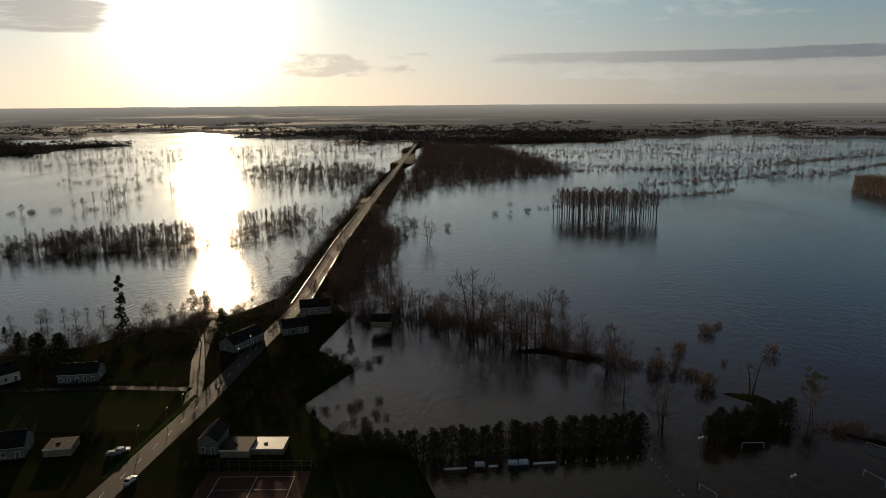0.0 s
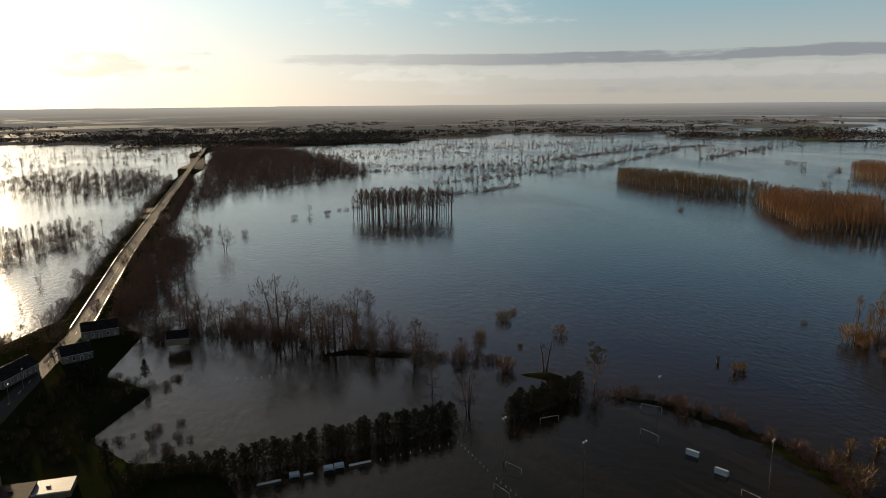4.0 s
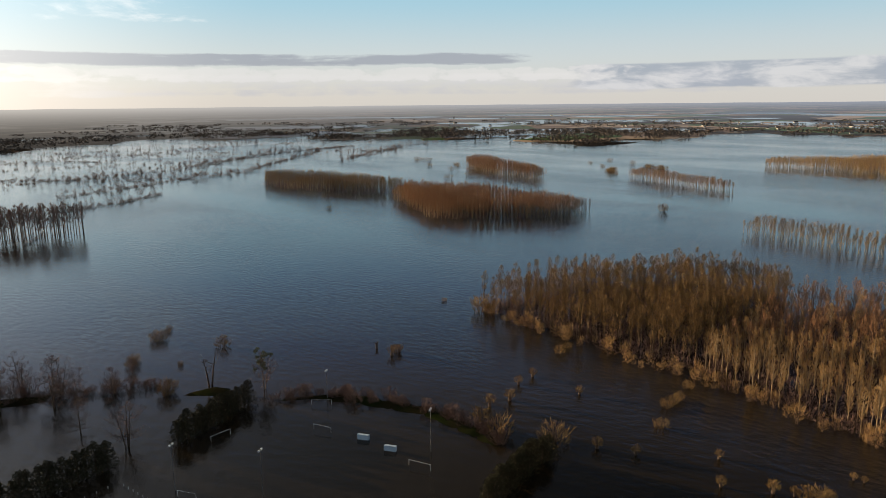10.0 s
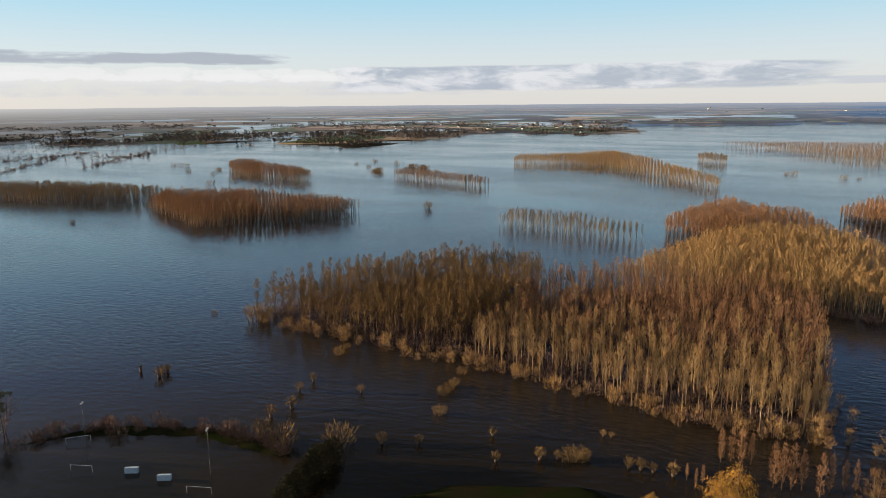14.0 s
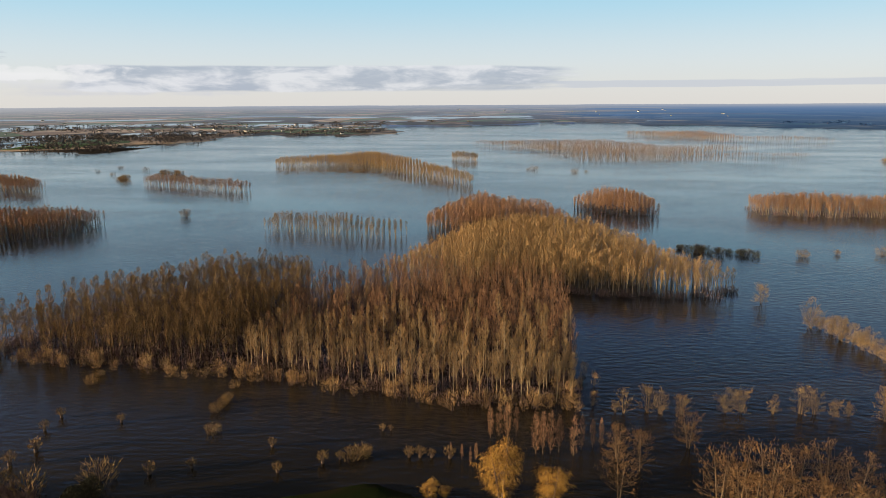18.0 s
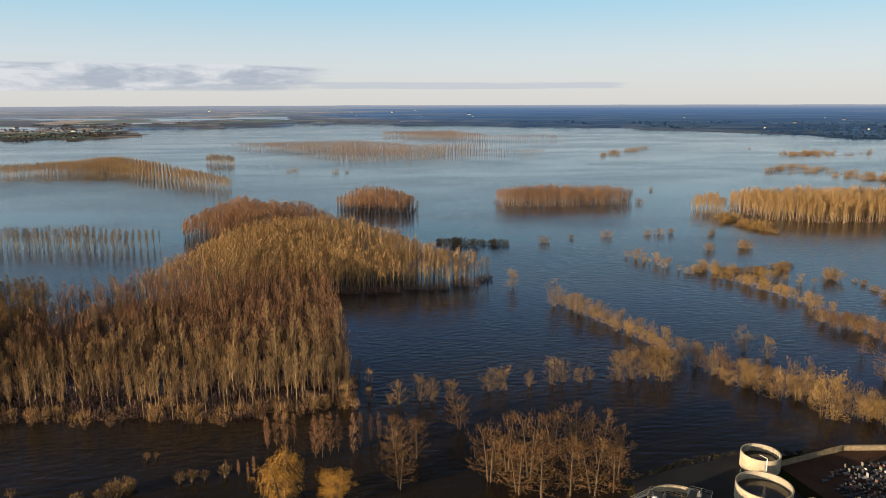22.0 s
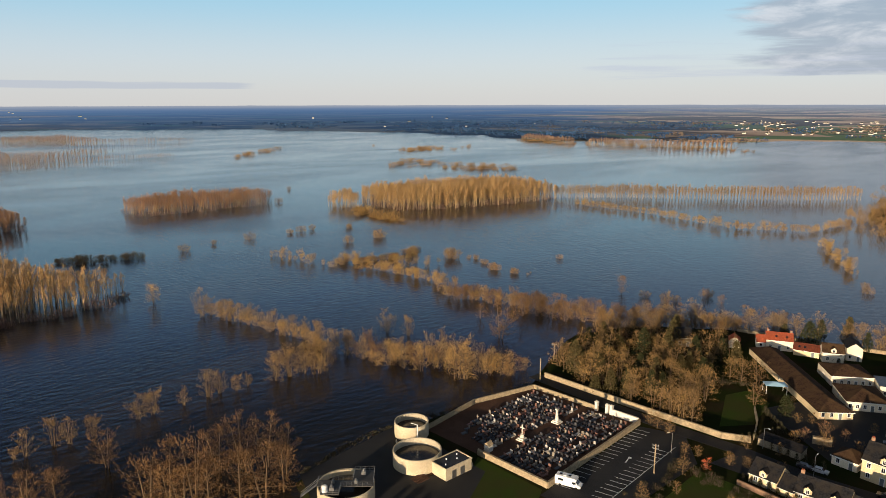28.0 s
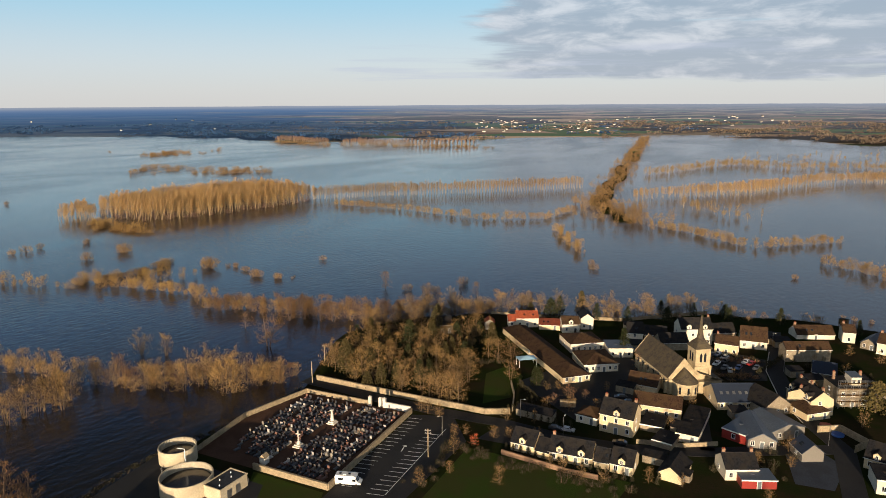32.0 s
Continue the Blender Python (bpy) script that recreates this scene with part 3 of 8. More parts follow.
HEDGE_GOLD = [make_tree(h, 0.0, r, 24, 12, 0.10, 1.2, 1.6, 0.12, 3, 0.5, spread=0.6, fuzz=0.4, drawn=False, sides=3, low=0.9, up=0.8) for h, r in ((6, 2.4), (7, 2.6), (5, 2.6), (8, 2.6))]
HEDGE_SMALL = [make_leafy(8.0, 3.0, 320, 0.75, 0.02, 0.45, 0.2, 14) for _ in range(3)]
HEDGERS = [make_leafy(8.0, 3.0, 1200, 0.38, 0.02, 0.45, 0.2, 26) for _ in range(3)]
DEAD = [make_tree(11, 0.3, 3.4, 10, 3, 0.08, 1.2, 1.2, 0.42, 2)]


def make_clump(radius, height, leaves, size):
    """A far clump of woodland: short stems and a low uneven canopy."""
    V, F = [], []
    cone_parts((0, 0, -1), (0, 0, height * 0.7), 0.5, 0.2, 3, V, F)
    a, q = rng.random(leaves) * 6.283, np.sqrt(rng.random(leaves)) * radius
    S = np.stack([np.cos(a) * q, np.sin(a) * q, height * (0.15 + 0.75 * rng.random(leaves))], 1)
    D = np.stack([np.cos(a), np.sin(a), rng.random(leaves) * 1.2], 1)
    TV, TF = twig_fan(S, D, np.full(leaves, size), np.full(leaves, size * 0.8))
    TV[:, 2] = np.clip(TV[:, 2], 0, height * 1.25)
    return np.array(V), np.array(F), TV, TF


MISTLE = make_leafy(1.3, 0.7, 90, 0.35, 0.0, 0.2, 0.05, 4)


def plant(name, label, category, pts, kinds, mats, scale=(0.85, 1.15), z=0.0, group="", sizes=None):
    """A wood that nobody could count, as one mesh: many trees at the given places."""
    pts = np.asarray(pts, float)
    if len(pts) == 0:
        return None
    VV, FF, II, base = [], [], [], 0
    pick = rng.integers(0, len(kinds), len(pts))
    for k, (WV, WF, TV, TF) in enumerate(kinds):
        P = pts[pick == k]
        if not len(P):
            continue
        V, F = np.concatenate([WV, TV]), np.concatenate([WF, TF + len(WV)])
        I = np.concatenate([np.zeros(len(WF)), np.ones(len(TF))])
        a, s = rng.random(len(P)) * 6.283, scale[0] + (scale[1] - scale[0]) * rng.random(len(P))
        s = s if sizes is None else s * sizes[pick == k]
        c, n = np.cos(a) * s, np.sin(a) * s
        X = V[None, :, 0] * c[:, None] - V[None, :, 1] * n[:, None] + P[:, 0:1]
        Y = V[None, :, 0] * n[:, None] + V[None, :, 1] * c[:, None] + P[:, 1:2]
        Z = V[None, :, 2] * s[:, None] + (P[:, 2:3] if P.shape[1] > 2 else z)
        VV.append(np.stack([X, Y, Z], -1).reshape(-1, 3))
        FF.append((F[None] + (np.arange(len(P)) * len(V))[:, None, None]).reshape(-1, 3) + base)
        II.append(np.tile(I, len(P)))
        base += len(P) * len(V)
    return tagged(tri_object(name, np.concatenate(VV), np.concatenate(FF), mats, np.concatenate(II)), label, category, group, "stuff")


TREE_MESHES = {}


def tree_meshes(key, kind, mats):
    if key not in TREE_MESHES:
        out = []
        for part_name, V, F, m in (("trunk", kind[0], kind[1], mats[0]), ("crown", kind[2], kind[3], mats[1])):
            ob = tri_object(part_name, V, F, [m])
            out.append(ob.data)
            bpy.data.objects.remove(ob)
        TREE_MESHES[key] = out
    return TREE_MESHES[key]


def tree(name, label, category, x, y, z, kinds, which, mats, scale=1.0, group=""):
    """One tree as a thing of its own: trunk and crown."""
    k = int(rng.integers(0, len(kinds)))
    meshes = tree_meshes((which, k, mats[1].name), kinds[k], mats)
    top = empty(name, x, y, z, float(rng.random() * 360), label, category, group)
    top.scale = (scale, scale, scale)
    for part_name, me in zip(("trunk", "crown"), meshes):
        ob = new(part_name, me)
        ob.parent = top
    return top


def grid(poly, spacing, turn=0.0, jitter=0.25, drop=0.05, close=1.0):
    """Planted rows inside a polygon; close: spacing along a row, as a share of that between rows."""
    c, s = math.cos(radians(turn)), math.sin(radians(turn))
    P = np.array(poly)
    mid, reach = P.mean(0), np.abs(P - P.mean(0)).max() * 1.5
    n, k = int(reach / spacing), int(reach / spacing / close)
    u, v = np.meshgrid(np.arange(-n, n + 1) * spacing, np.arange(-k, k + 1) * spacing * close)
    v = v + (np.arange(2 * n + 1) % 2)[None, :] * spacing * close * 0.5  # rows staggered
    u, v = u.ravel() + rng.normal(size=u.size) * jitter, v.ravel() + rng.normal(size=v.size) * jitter
    x, y = mid[0] + u * c - v * s, mid[1] + u * s + v * c
    keep = inside(x, y, poly) & (rng.random(len(x)) > drop)
    return np.stack([x[keep], y[keep]], 1)


def along(line, spacing, width, drop=0.0):
    """Places strewn along a line."""
    P = np.array(smooth_line(line, spacing))
    P = P + rng.normal(size=P.shape) * width / 2
    return P[rng.random(len(P)) > drop]


# the big poplar plantation: a dense old block and a block of rows
OLD_BLOCK = [(246, 222), (239, 186), (238, 149), (238, 110), (345, 108), (372, 128), (366, 172), (320, 206), (280, 220)]
ROW_BLOCK = [(237, 108), (233, 87), (226, 54), (218, 22), (221, -17), (255, -19), (320, -19), (362, -19), (366, 20), (372, 80), (345, 106)]
BACK_BLOCK = [(365, -19), (359, -52), (360, -83), (375, -112), (399, -91), (445, -76), (492, -59), (540, -44), (545, 0), (520, 34), (490, 46), (440, 60), (376, 80)]
BACK_WOOD = [(552, -36), (568, -35), (626, -18), (645, 13), (692, 47), (640, 66), (563, 83), (530, 76), (520, 50), (528, 40), (556, 0)]
pts = grid(ROW_BLOCK, 5.6, 14, 0.5, 0.04)
front = pts[:, 0] < 243
# front trees get gold twigs as sunlit, deeper ones rust as shaded
deep = rng.random(len(pts)) < np.clip((pts[:, 0] - 246) / 60, 0.1, 0.9)
plant("poplar_plantation", "dense rows of bare poplars in flood water, reddened for inner shade", "trees", pts[~front & deep], POPLARS_DEEP, [BARK_BROWN, TWIG_RUST], (0.8, 1.15))
plant("poplar_rows", "sunlit rows of bare golden poplars standing in flood water", "trees", pts[~front & ~deep], POPLARS_MID, [BARK, TWIG_GOLD], (0.8, 1.15))
for x, y in pts[front][:300]:
    tree("poplar_tree", "bare golden poplar with a pale trunk standing in flood water", "tree", x, y, 0, POPLARS, "poplar", [BARK, TWIG_GOLD], 0.78 + 0.26 * rng.random(), "plantation front rows")
plant("old_poplar_wood", "thick brown wood of tall bare poplars in flood water", "trees", grid(OLD_BLOCK, 4.6, 33, 0.9), POPLARS_OLD, [BARK_MID, TWIG_TAN])
# scrub thickened and darkened to stand for shade between the trunks
plant("plantation_undergrowth", "tangled undergrowth below the planted poplars, darkened as shade between trunks", "bushes", np.concatenate([grid(ROW_BLOCK, 5.0, 12, 1.6), grid(OLD_BLOCK, 5.0, 12, 1.6)]), BUSHES_FAR, [BARK_DARK, TWIG_DARK], (0.7, 1.3))


def grove(name, label, poly, gap, tall, mats, turn=25.0, uneven=0.12, close=0.55):
    """A planted wood in the flood, lower and raggeder towards its edge."""
    P = grid(poly, gap * 1.4, turn, gap * 0.1, 0.06, close)
    edge_of = far_from(P[:, 0], P[:, 1], poly, True)
    swell = np.array([noise.noise(Vector((p * 0.02, q * 0.02, 3.0))) for p, q in P])
    plant(name, label, "trees", P, POPLARS_FAR, mats, (1 - uneven, 1 + uneven), sizes=tall / 17.5 * (0.8 + 0.2 * np.clip(edge_of / 11, 0, 1)) * (1 + 0.12 * swell))


grove("poplar_wood", "spreading golden wood of bare poplars in flood water", BACK_BLOCK, 4.6, 19.5, [BARK, TWIG_GOLD], 28)
grove("reddish_poplar_wood", "reddish back wood of bare poplars in flood water", BACK_WOOD, 4.6, 17, [BARK_MID, TWIG_RUST], 35)
grove("round_poplar_grove", "rounded reddish grove of bare poplars in flood water", [(669, -41), (632, -65), (623, -95), (635, -119), (675, -116), (740, -101), (725, -68)], 4.6, 17, [BARK_MID, TWIG_RUST], 8)
plant("wood_edge_scrub", "low golden scrub along the flooded edge of the poplars", "bushes", along([(246, 222), (239, 186), (236, 149), (234, 112), (231, 87), (224, 54), (216, 22), (219, -17), (255, -21)], 2.2, 5.0, 0.1), HEDGE_GOLD + WILLOWS[:1], [BARK_DARK, TWIG_GOLD], (0.4, 1.0))

# groves standing in the flood further out
GROVES = [
    ("poplar_island", "grey-brown poplars in a long flooded wood", [(455, 773), (455, 691), (478, 632), (522, 575), (545, 600), (548, 712), (530, 776), (501, 847)], 5.2, 17, TWIG_TAN),
    ("rust_poplar_island", "rust-brown poplars crowded on a flooded island", [(420, 440), (428, 420), (459, 383), (498, 354), (539, 352), (555, 380), (556, 440), (566, 531), (530, 590), (480, 560)], 4.6, 17, TWIG_RUST),
    ("small_poplar_island", "small block of reddish poplars in the flood", [(777, 726), (742, 653), (726, 557), (760, 565), (801, 614), (890, 780), (850, 800)], 5.0, 16, TWIG_RUST),
    ("reddish_poplar_strip", "strip of pale-stemmed reddish poplars in the flood", [(821, 480), (786, 403), (764, 325), (790, 322), (842, 441), (850, 485)], 4.8, 14.5, TWIG_RUST),
    ("branching_poplar_wood", "branching golden poplar wood standing in the flood", [(1071, 399), (1072, 313), (1042, 235), (951, 162), (869, 95), (840, 68), (880, 66), (1016, 132), (1180, 212), (1300, 289), (1195, 349), (1139, 423)], 6.4, 16, TWIG_GOLD),
    ("square_poplar_block", "small dark block of poplars in the flood", [(1230, 133), (1191, 86), (1250, 88), (1280, 138)], 5.5, 16, TWIG_TAN),
    ("sparse_poplar_rows", "thin open rows of young poplars in the flood", [(527, 214), (512, 166), (495, 96), (530, 90), (560, 150), (572, 210)], 6.0, 13.5, TWIG_TAN),
    ("oval_poplar_island", "rounded island of reddish poplars with pale stems", [(695, -209), (665, -203), (642, -206), (630, -271), (633, -326), (660, -350), (690, -330), (705, -265)], 4.4, 16, TWIG_RUST),
    ("large_poplar_island", "large golden island of tall poplars with pale stems", [(567, -398), (512, -401), (493, -430), (467, -524), (468, -584), (510, -596), (567, -600), (599, -519), (600, -421)], 4.6, 20, TWIG_GOLD),
    ("low_poplar_island", "round clump of golden poplars in the flood", [(613, -391), (581, -367), (555, -379), (572, -400), (608, -410)], 4.4, 17, TWIG_GOLD),
    ("far_poplar_wood", "far reddish bands of poplars in the flood", [(1597, 43), (1408, -41), (1258, -108), (1270, -244), (1480, -442), (1500, -432), (1509, -289), (1740, -181), (1723, 46)], 11, 14, TWIG_FAR),
    ("young_poplar_rows", "far thin rows of young poplars in the flood", [(1283, -246), (1313, -502), (1345, -500), (1320, -244)], 8, 10, TWIG_FAR),
    ("eastern_poplar_wood", "far golden wood of poplars at the edge of the plain", [(1702, 132), (1665, -6), (1640, 20), (1560, 60), (1728, 150)], 10, 14, TWIG_FAR),
    ("distant_poplar_wood", "distant brown belt of poplars in the flood", [(2127, -286), (1908, -428), (1832, -561), (1783, -731), (1840, -728), (1890, -560), (2253, -540), (2230, -296)], 11, 15, TWIG_FAR),
    ("west_poplar_wood", "long golden wall of pale-stemmed poplars beyond the dyke", [(163, -710), (151, -745), (105, -777), (64, -808), (29, -896), (-17, -975), (-69, -988), (-150, -1040), (-160, -1070), (-60, -1030), (10, -975), (60, -880), (120, -800), (172, -735)], 4.6, 15, TWIG_GOLD),
    ("far_poplar_belt", "far reddish belt of bare poplars across the flood", [(1024, -1376), (811, -1417), (724, -1508), (771, -1560), (860, -1470), (1060, -1430)], 7, 17, TWIG_FAR),
    ("far_poplar_block", "far dark block of bare poplars in the flood", [(1290, -1430), (1064, -1367), (1110, -1440), (1330, -1500)], 8, 17, TWIG_FAR),
]
for name, text, poly, gap, tall, m in GROVES:
    grove(name, text, poly, gap, tall, [BARK, m])
grove("poplar_row_wood", "long pale row of bare poplars in flood water", [(468, -578), (421, -629), (335, -704), (242, -798), (254, -806), (347, -714), (434, -640), (480, -588)], 3.2, 17, [BARK, TWIG_TAN], -46, 0.1, 0.75)
# brush partly added to stand for the dark gaps between trunks
plant("grove_undergrowth", "drowned brush darkening the gaps under the poplar islands", "bushes", np.concatenate([grid(poly, 10.0, 10, 2.5) for poly in [g[2] for g in GROVES[:2]] + [GROVES[7][2], GROVES[8][2], [(669, -41), (632, -65), (623, -95), (635, -119), (675, -116), (740, -101), (725, -68)]]]
    + [along([(365, -22), (361, -52), (362, -83), (377, -110)], 2.5, 5)]), BUSHES_FAR, [BARK_DARK, TWIG_DARK], (0.7, 1.3))


# ---- where single trees and bushes stand: x, y and height in metres ----
RIVER_TREES = [(34.2, 273.9, 23.1), (47.6, 306.4, 18.9), (58.3, 333.5, 7.8), (48.3, 268.0, 10.8), (53.0, 263.9, 9.7), (61.5, 249.8, 18.5), (72.6, 260.6, 8.9), (79.5, 247.3, 9.9), (61.3, 223.1, 12.7), (68.0, 203.1, 15.3), (92.5, 262.2, 5.9)]
RIVER_TREES_B = [(12.9, 286.8, 32.6), (-25.7, 320.4, 22.8), (-18.7, 315.7, 20.7), (18.0, 283.0, 26.1), (25.0, 279.3, 24.6), (38.5, 282.6, 18.7), (58.1, 327.4, 10.6), (66.5, 258.8, 15.1), (83.8, 257.2, 6.3), (-34.3, 325.2, 15.6), (-39.3, 320.7, 15.4), (-11.9, 311.2, 17.7), (-5.2, 306.8, 14.8), (1.2, 294.6, 18.2), (7.5, 294.5, 18.2), (31.7, 275.7, 20.8), (43.8, 286.1, 13.9), (58.0, 271.7, 9.7), (47.7, 259.2, 12.8), (45.3, 272.0, 12.1), (21.9, 286.6, 14.0), (30.0, 293.9, 13.0)]
DEAD_TREES = [(107.2, 228.4, 13.7)]
MISTLETOE_TREES = [(119.5, 211.8, 16.3)]
WATER_BUSHES = [(114.7, 291.2, 5.3), (122.6, 299.1, 2.7), (131.0, 264.4, 6.1), (92.3, 231.8, 6.7), (94.9, 268.4, 5.5), (108.1, 254.9, 2.2), (243.8, 244.8, 2.4), (177.4, 206.1, 4.2), (394.1, 553.2, 4.5), (590.8, 306.6, 9.2)]
WATER_BUSHES_B = [(115.9, 292.6, 5.8), (124.8, 302.2, 2.9), (109.4, 257.4, 1.8), (97.8, 273.9, 3.9), (93.8, 233.3, 6.8), (3.0, 555.5, 5.9), (-26.2, 576.0, 7.7), (77.8, 640.8, 5.1), (46.8, 624.6, 4.8)]
POLLARD_PLACES = [(194.9, 149.6, 3.6), (185.7, 148.8, 3.7), (164.6, 144.2, 4.6), (172.8, 142.2, 4.5), (193.8, 128.1, 3.2), (152.1, 137.3, 6.6), (164.5, 102.1, 3.9), (169.0, 92.0, 3.3), (183.4, 73.9, 3.0), (169.3, 67.2, 3.3), (175.6, 56.2, 4.0), (178.1, 51.8, 2.8), (181.8, 32.4, 3.5), (182.0, 29.2, 3.7), (182.2, 25.9, 3.0), (182.4, 20.6, 3.9), (173.6, 204.7, 4.4), (178.1, 205.2, 3.7), (197.1, 43.3, 2.4), (197.6, 40.9, 2.0)]
GOLD_SHRUBS = [(221.7, 156.7, 4.6), (230.0, 158.6, 2.7), (204.6, 101.0, 4.2), (210.2, 101.1, 3.8), (213.2, 100.8, 3.7), (189.7, 95.3, 4.0), (224.5, 103.4, 3.6), (151.1, 127.9, 8.3), (159.1, 113.7, 7.4), (178.8, 48.6, 4.3), (180.0, 46.5, 4.8), (181.8, 44.7, 3.5), (245.2, 218.3, 11.3), (240.1, 200.3, 4.1)]
STUMPS = [(156.1, 240.0, 3.6)]
SHORE_WILLOWS = [(222.7, -23.4, 6.2), (218.5, -32.8, 10.1), (220.5, -40.6, 10.1), (218.8, -44.5, 10.0), (219.0, -51.3, 8.4), (222.1, -65.5, 9.7), (222.2, -70.3, 10.3), (222.5, -80.8, 7.3), (223.7, -89.7, 10.6), (223.8, -94.0, 10.2), (222.1, -99.4, 7.3), (223.2, -104.5, 6.1), (218.4, -30.0, 4.4), (220.8, -114.6, 12.0), (220.9, -120.3, 12.8), (222.0, -125.4, 12.0), (222.1, -131.0, 14.0), (221.4, -136.2, 13.4)]
DIKE_TREES = [(354.1, -117.8, 12.7), (315.9, -126.9, 15.3), (307.6, -133.0, 8.8), (302.1, -134.9, 9.7), (296.7, -137.1, 9.6), (290.8, -139.3, 10.1), (282.2, -140.2, 10.9), (275.5, -142.8, 10.2), (269.1, -144.1, 8.8), (264.1, -146.0, 9.3), (258.2, -148.3, 9.1), (249.8, -150.0, 10.0)]
DIKE_TREES_B = [(299.9, -133.3, 12.0), (289.0, -137.3, 10.3), (272.4, -139.3, 9.3), (263.3, -141.7, 9.1), (253.9, -146.3, 7.6), (242.7, -146.6, 9.8), (235.0, -148.6, 10.8), (225.0, -148.8, 11.7), (217.8, -151.7, 11.4), (224.5, -121.4, 12.4), (220.0, -126.1, 13.4), (226.1, -116.3, 10.2), (215.9, -129.8, 12.2), (236.3, -177.7, 12.4), (227.6, -182.4, 10.2), (204.9, -155.2, 13.2), (198.8, -156.8, 12.9), (192.4, -160.2, 13.7), (190.5, -166.0, 14.8), (178.4, -165.2, 18.1), (175.4, -167.2, 16.0), (176.6, -175.2, 13.6), (172.9, -177.7, 11.7), (169.0, -179.8, 11.0), (166.9, -182.3, 10.5), (166.2, -189.9, 6.4), (197.9, -177.0, 13.2)]
BAND_TREES = [(254.1, -242.8, 7.9), (241.9, -245.2, 7.5), (223.6, -222.9, 8.3), (213.1, -241.0, 12.6), (208.5, -245.9, 11.2), (201.1, -247.5, 13.8), (193.9, -248.9, 13.6), (188.6, -254.8, 12.3), (181.6, -256.1, 12.1), (174.7, -263.8, 10.8), (204.5, -310.0, 10.9), (173.3, -277.9, 6.9), (164.7, -280.9, 8.2), (156.4, -283.8, 10.8), (164.5, -322.3, 9.4), (154.1, -319.3, 8.6), (153.3, -293.4, 9.5), (135.5, -306.7, 10.0), (129.3, -307.4, 10.6), (125.0, -312.1, 9.3), (123.3, -320.0, 6.7), (152.5, -233.3, 10.8), (165.8, -244.5, 7.6), (197.8, -209.3, 17.7)]
CLUMP_TREES = [(164.4, -49.2, 18.1), (168.6, -55.4, 16.9), (163.9, -60.4, 20.0), (173.8, -71.0, 15.0), (171.7, -77.3, 16.8), (166.7, -82.1, 17.4), (159.5, -83.9, 15.3), (156.8, -54.6, 16.1), (153.7, -59.8, 16.7), (152.7, -67.4, 17.6), (152.2, -73.6, 17.7), (151.8, -79.2, 14.7), (187.8, -26.9, 11.6), (180.9, -32.3, 13.0), (166.2, -24.9, 16.1), (196.0, -48.6, 12.3)]
ORANGE_WILLOWS = [(163.4, 5.2, 16.2), (161.2, -7.5, 11.8), (160.3, 23.2, 6.3), (161.7, 19.7, 4.0)]
SPIRE_POPLARS = [(196.0, 9.7, 11.6), (197.9, 7.2, 11.5), (196.1, 4.5, 12.9), (198.0, 2.0, 10.8), (187.6, -3.9, 14.5), (187.6, -5.9, 14.9), (188.4, -8.1, 14.8), (189.5, -10.6, 13.1), (187.9, -14.7, 13.8), (191.4, -17.1, 12.3), (193.2, -20.6, 10.0), (195.1, -23.2, 9.5), (182.0, 17.1, 5.3), (180.5, 14.6, 5.2), (182.1, 13.1, 6.1), (186.9, 20.9, 1.8)]
FLOOD_BUSHES = [(468.5, -179.2, 6.7), (478.6, -204.5, 4.3), (479.0, -232.8, 7.1), (480.1, -267.5, 5.0), (479.5, -277.1, 6.3), (481.1, -288.1, 5.5), (417.5, -308.1, 8.3), (418.1, -280.4, 7.3), (471.3, -317.9, 3.6), (327.5, -300.4, 9.6), (315.7, -310.0, 4.1), (288.3, -297.4, 6.0), (272.3, -300.0, 4.6), (265.5, -303.9, 1.8), (321.7, -309.4, 2.7), (305.8, -306.6, 3.3), (285.6, -298.5, 5.0), (472.9, -113.1, 8.2), (468.6, -126.5, 7.4), (467.4, -142.9, 6.6), (483.4, -107.3, 5.0), (730.2, -408.3, 5.3), (639.8, -345.2, 6.4)]
FLOOD_BUSHES_B = [(333.4, -303.2, 8.0), (317.6, -311.5, 2.2), (302.7, -305.8, 3.5), (292.0, -301.7, 4.2), (274.9, -301.3, 4.1), (281.0, -352.4, 3.8), (467.8, -313.9, 5.0), (419.6, -307.9, 7.2), (121.5, -417.6, 4.4), (116.4, -406.6, 4.6), (191.9, -312.4, 4.8), (179.6, -312.5, 6.9), (176.6, -316.6, 4.4), (170.1, -337.4, 5.5), (7.8, -435.5, 3.7), (-3.6, -348.9, 5.4), (-19.7, -362.1, 2.7), (-26.4, -360.9, 2.4), (-15.1, -364.6, 1.9), (267.3, -308.4, 1.4)]
SHORE_BUSHES = [(80.8, -304.3, 12.1), (75.1, -302.6, 9.3), (67.0, -311.5, 12.1), (55.9, -312.8, 10.6), (23.3, -330.0, 8.0), (11.1, -341.1, 5.4), (7.5, -338.3, 6.4), (0.9, -346.5, 5.9), (-4.8, -344.9, 5.3), (21.8, -340.2, 5.5), (28.2, -332.0, 8.1), (55.3, -322.5, 12.2), (92.2, -298.2, 8.1)]
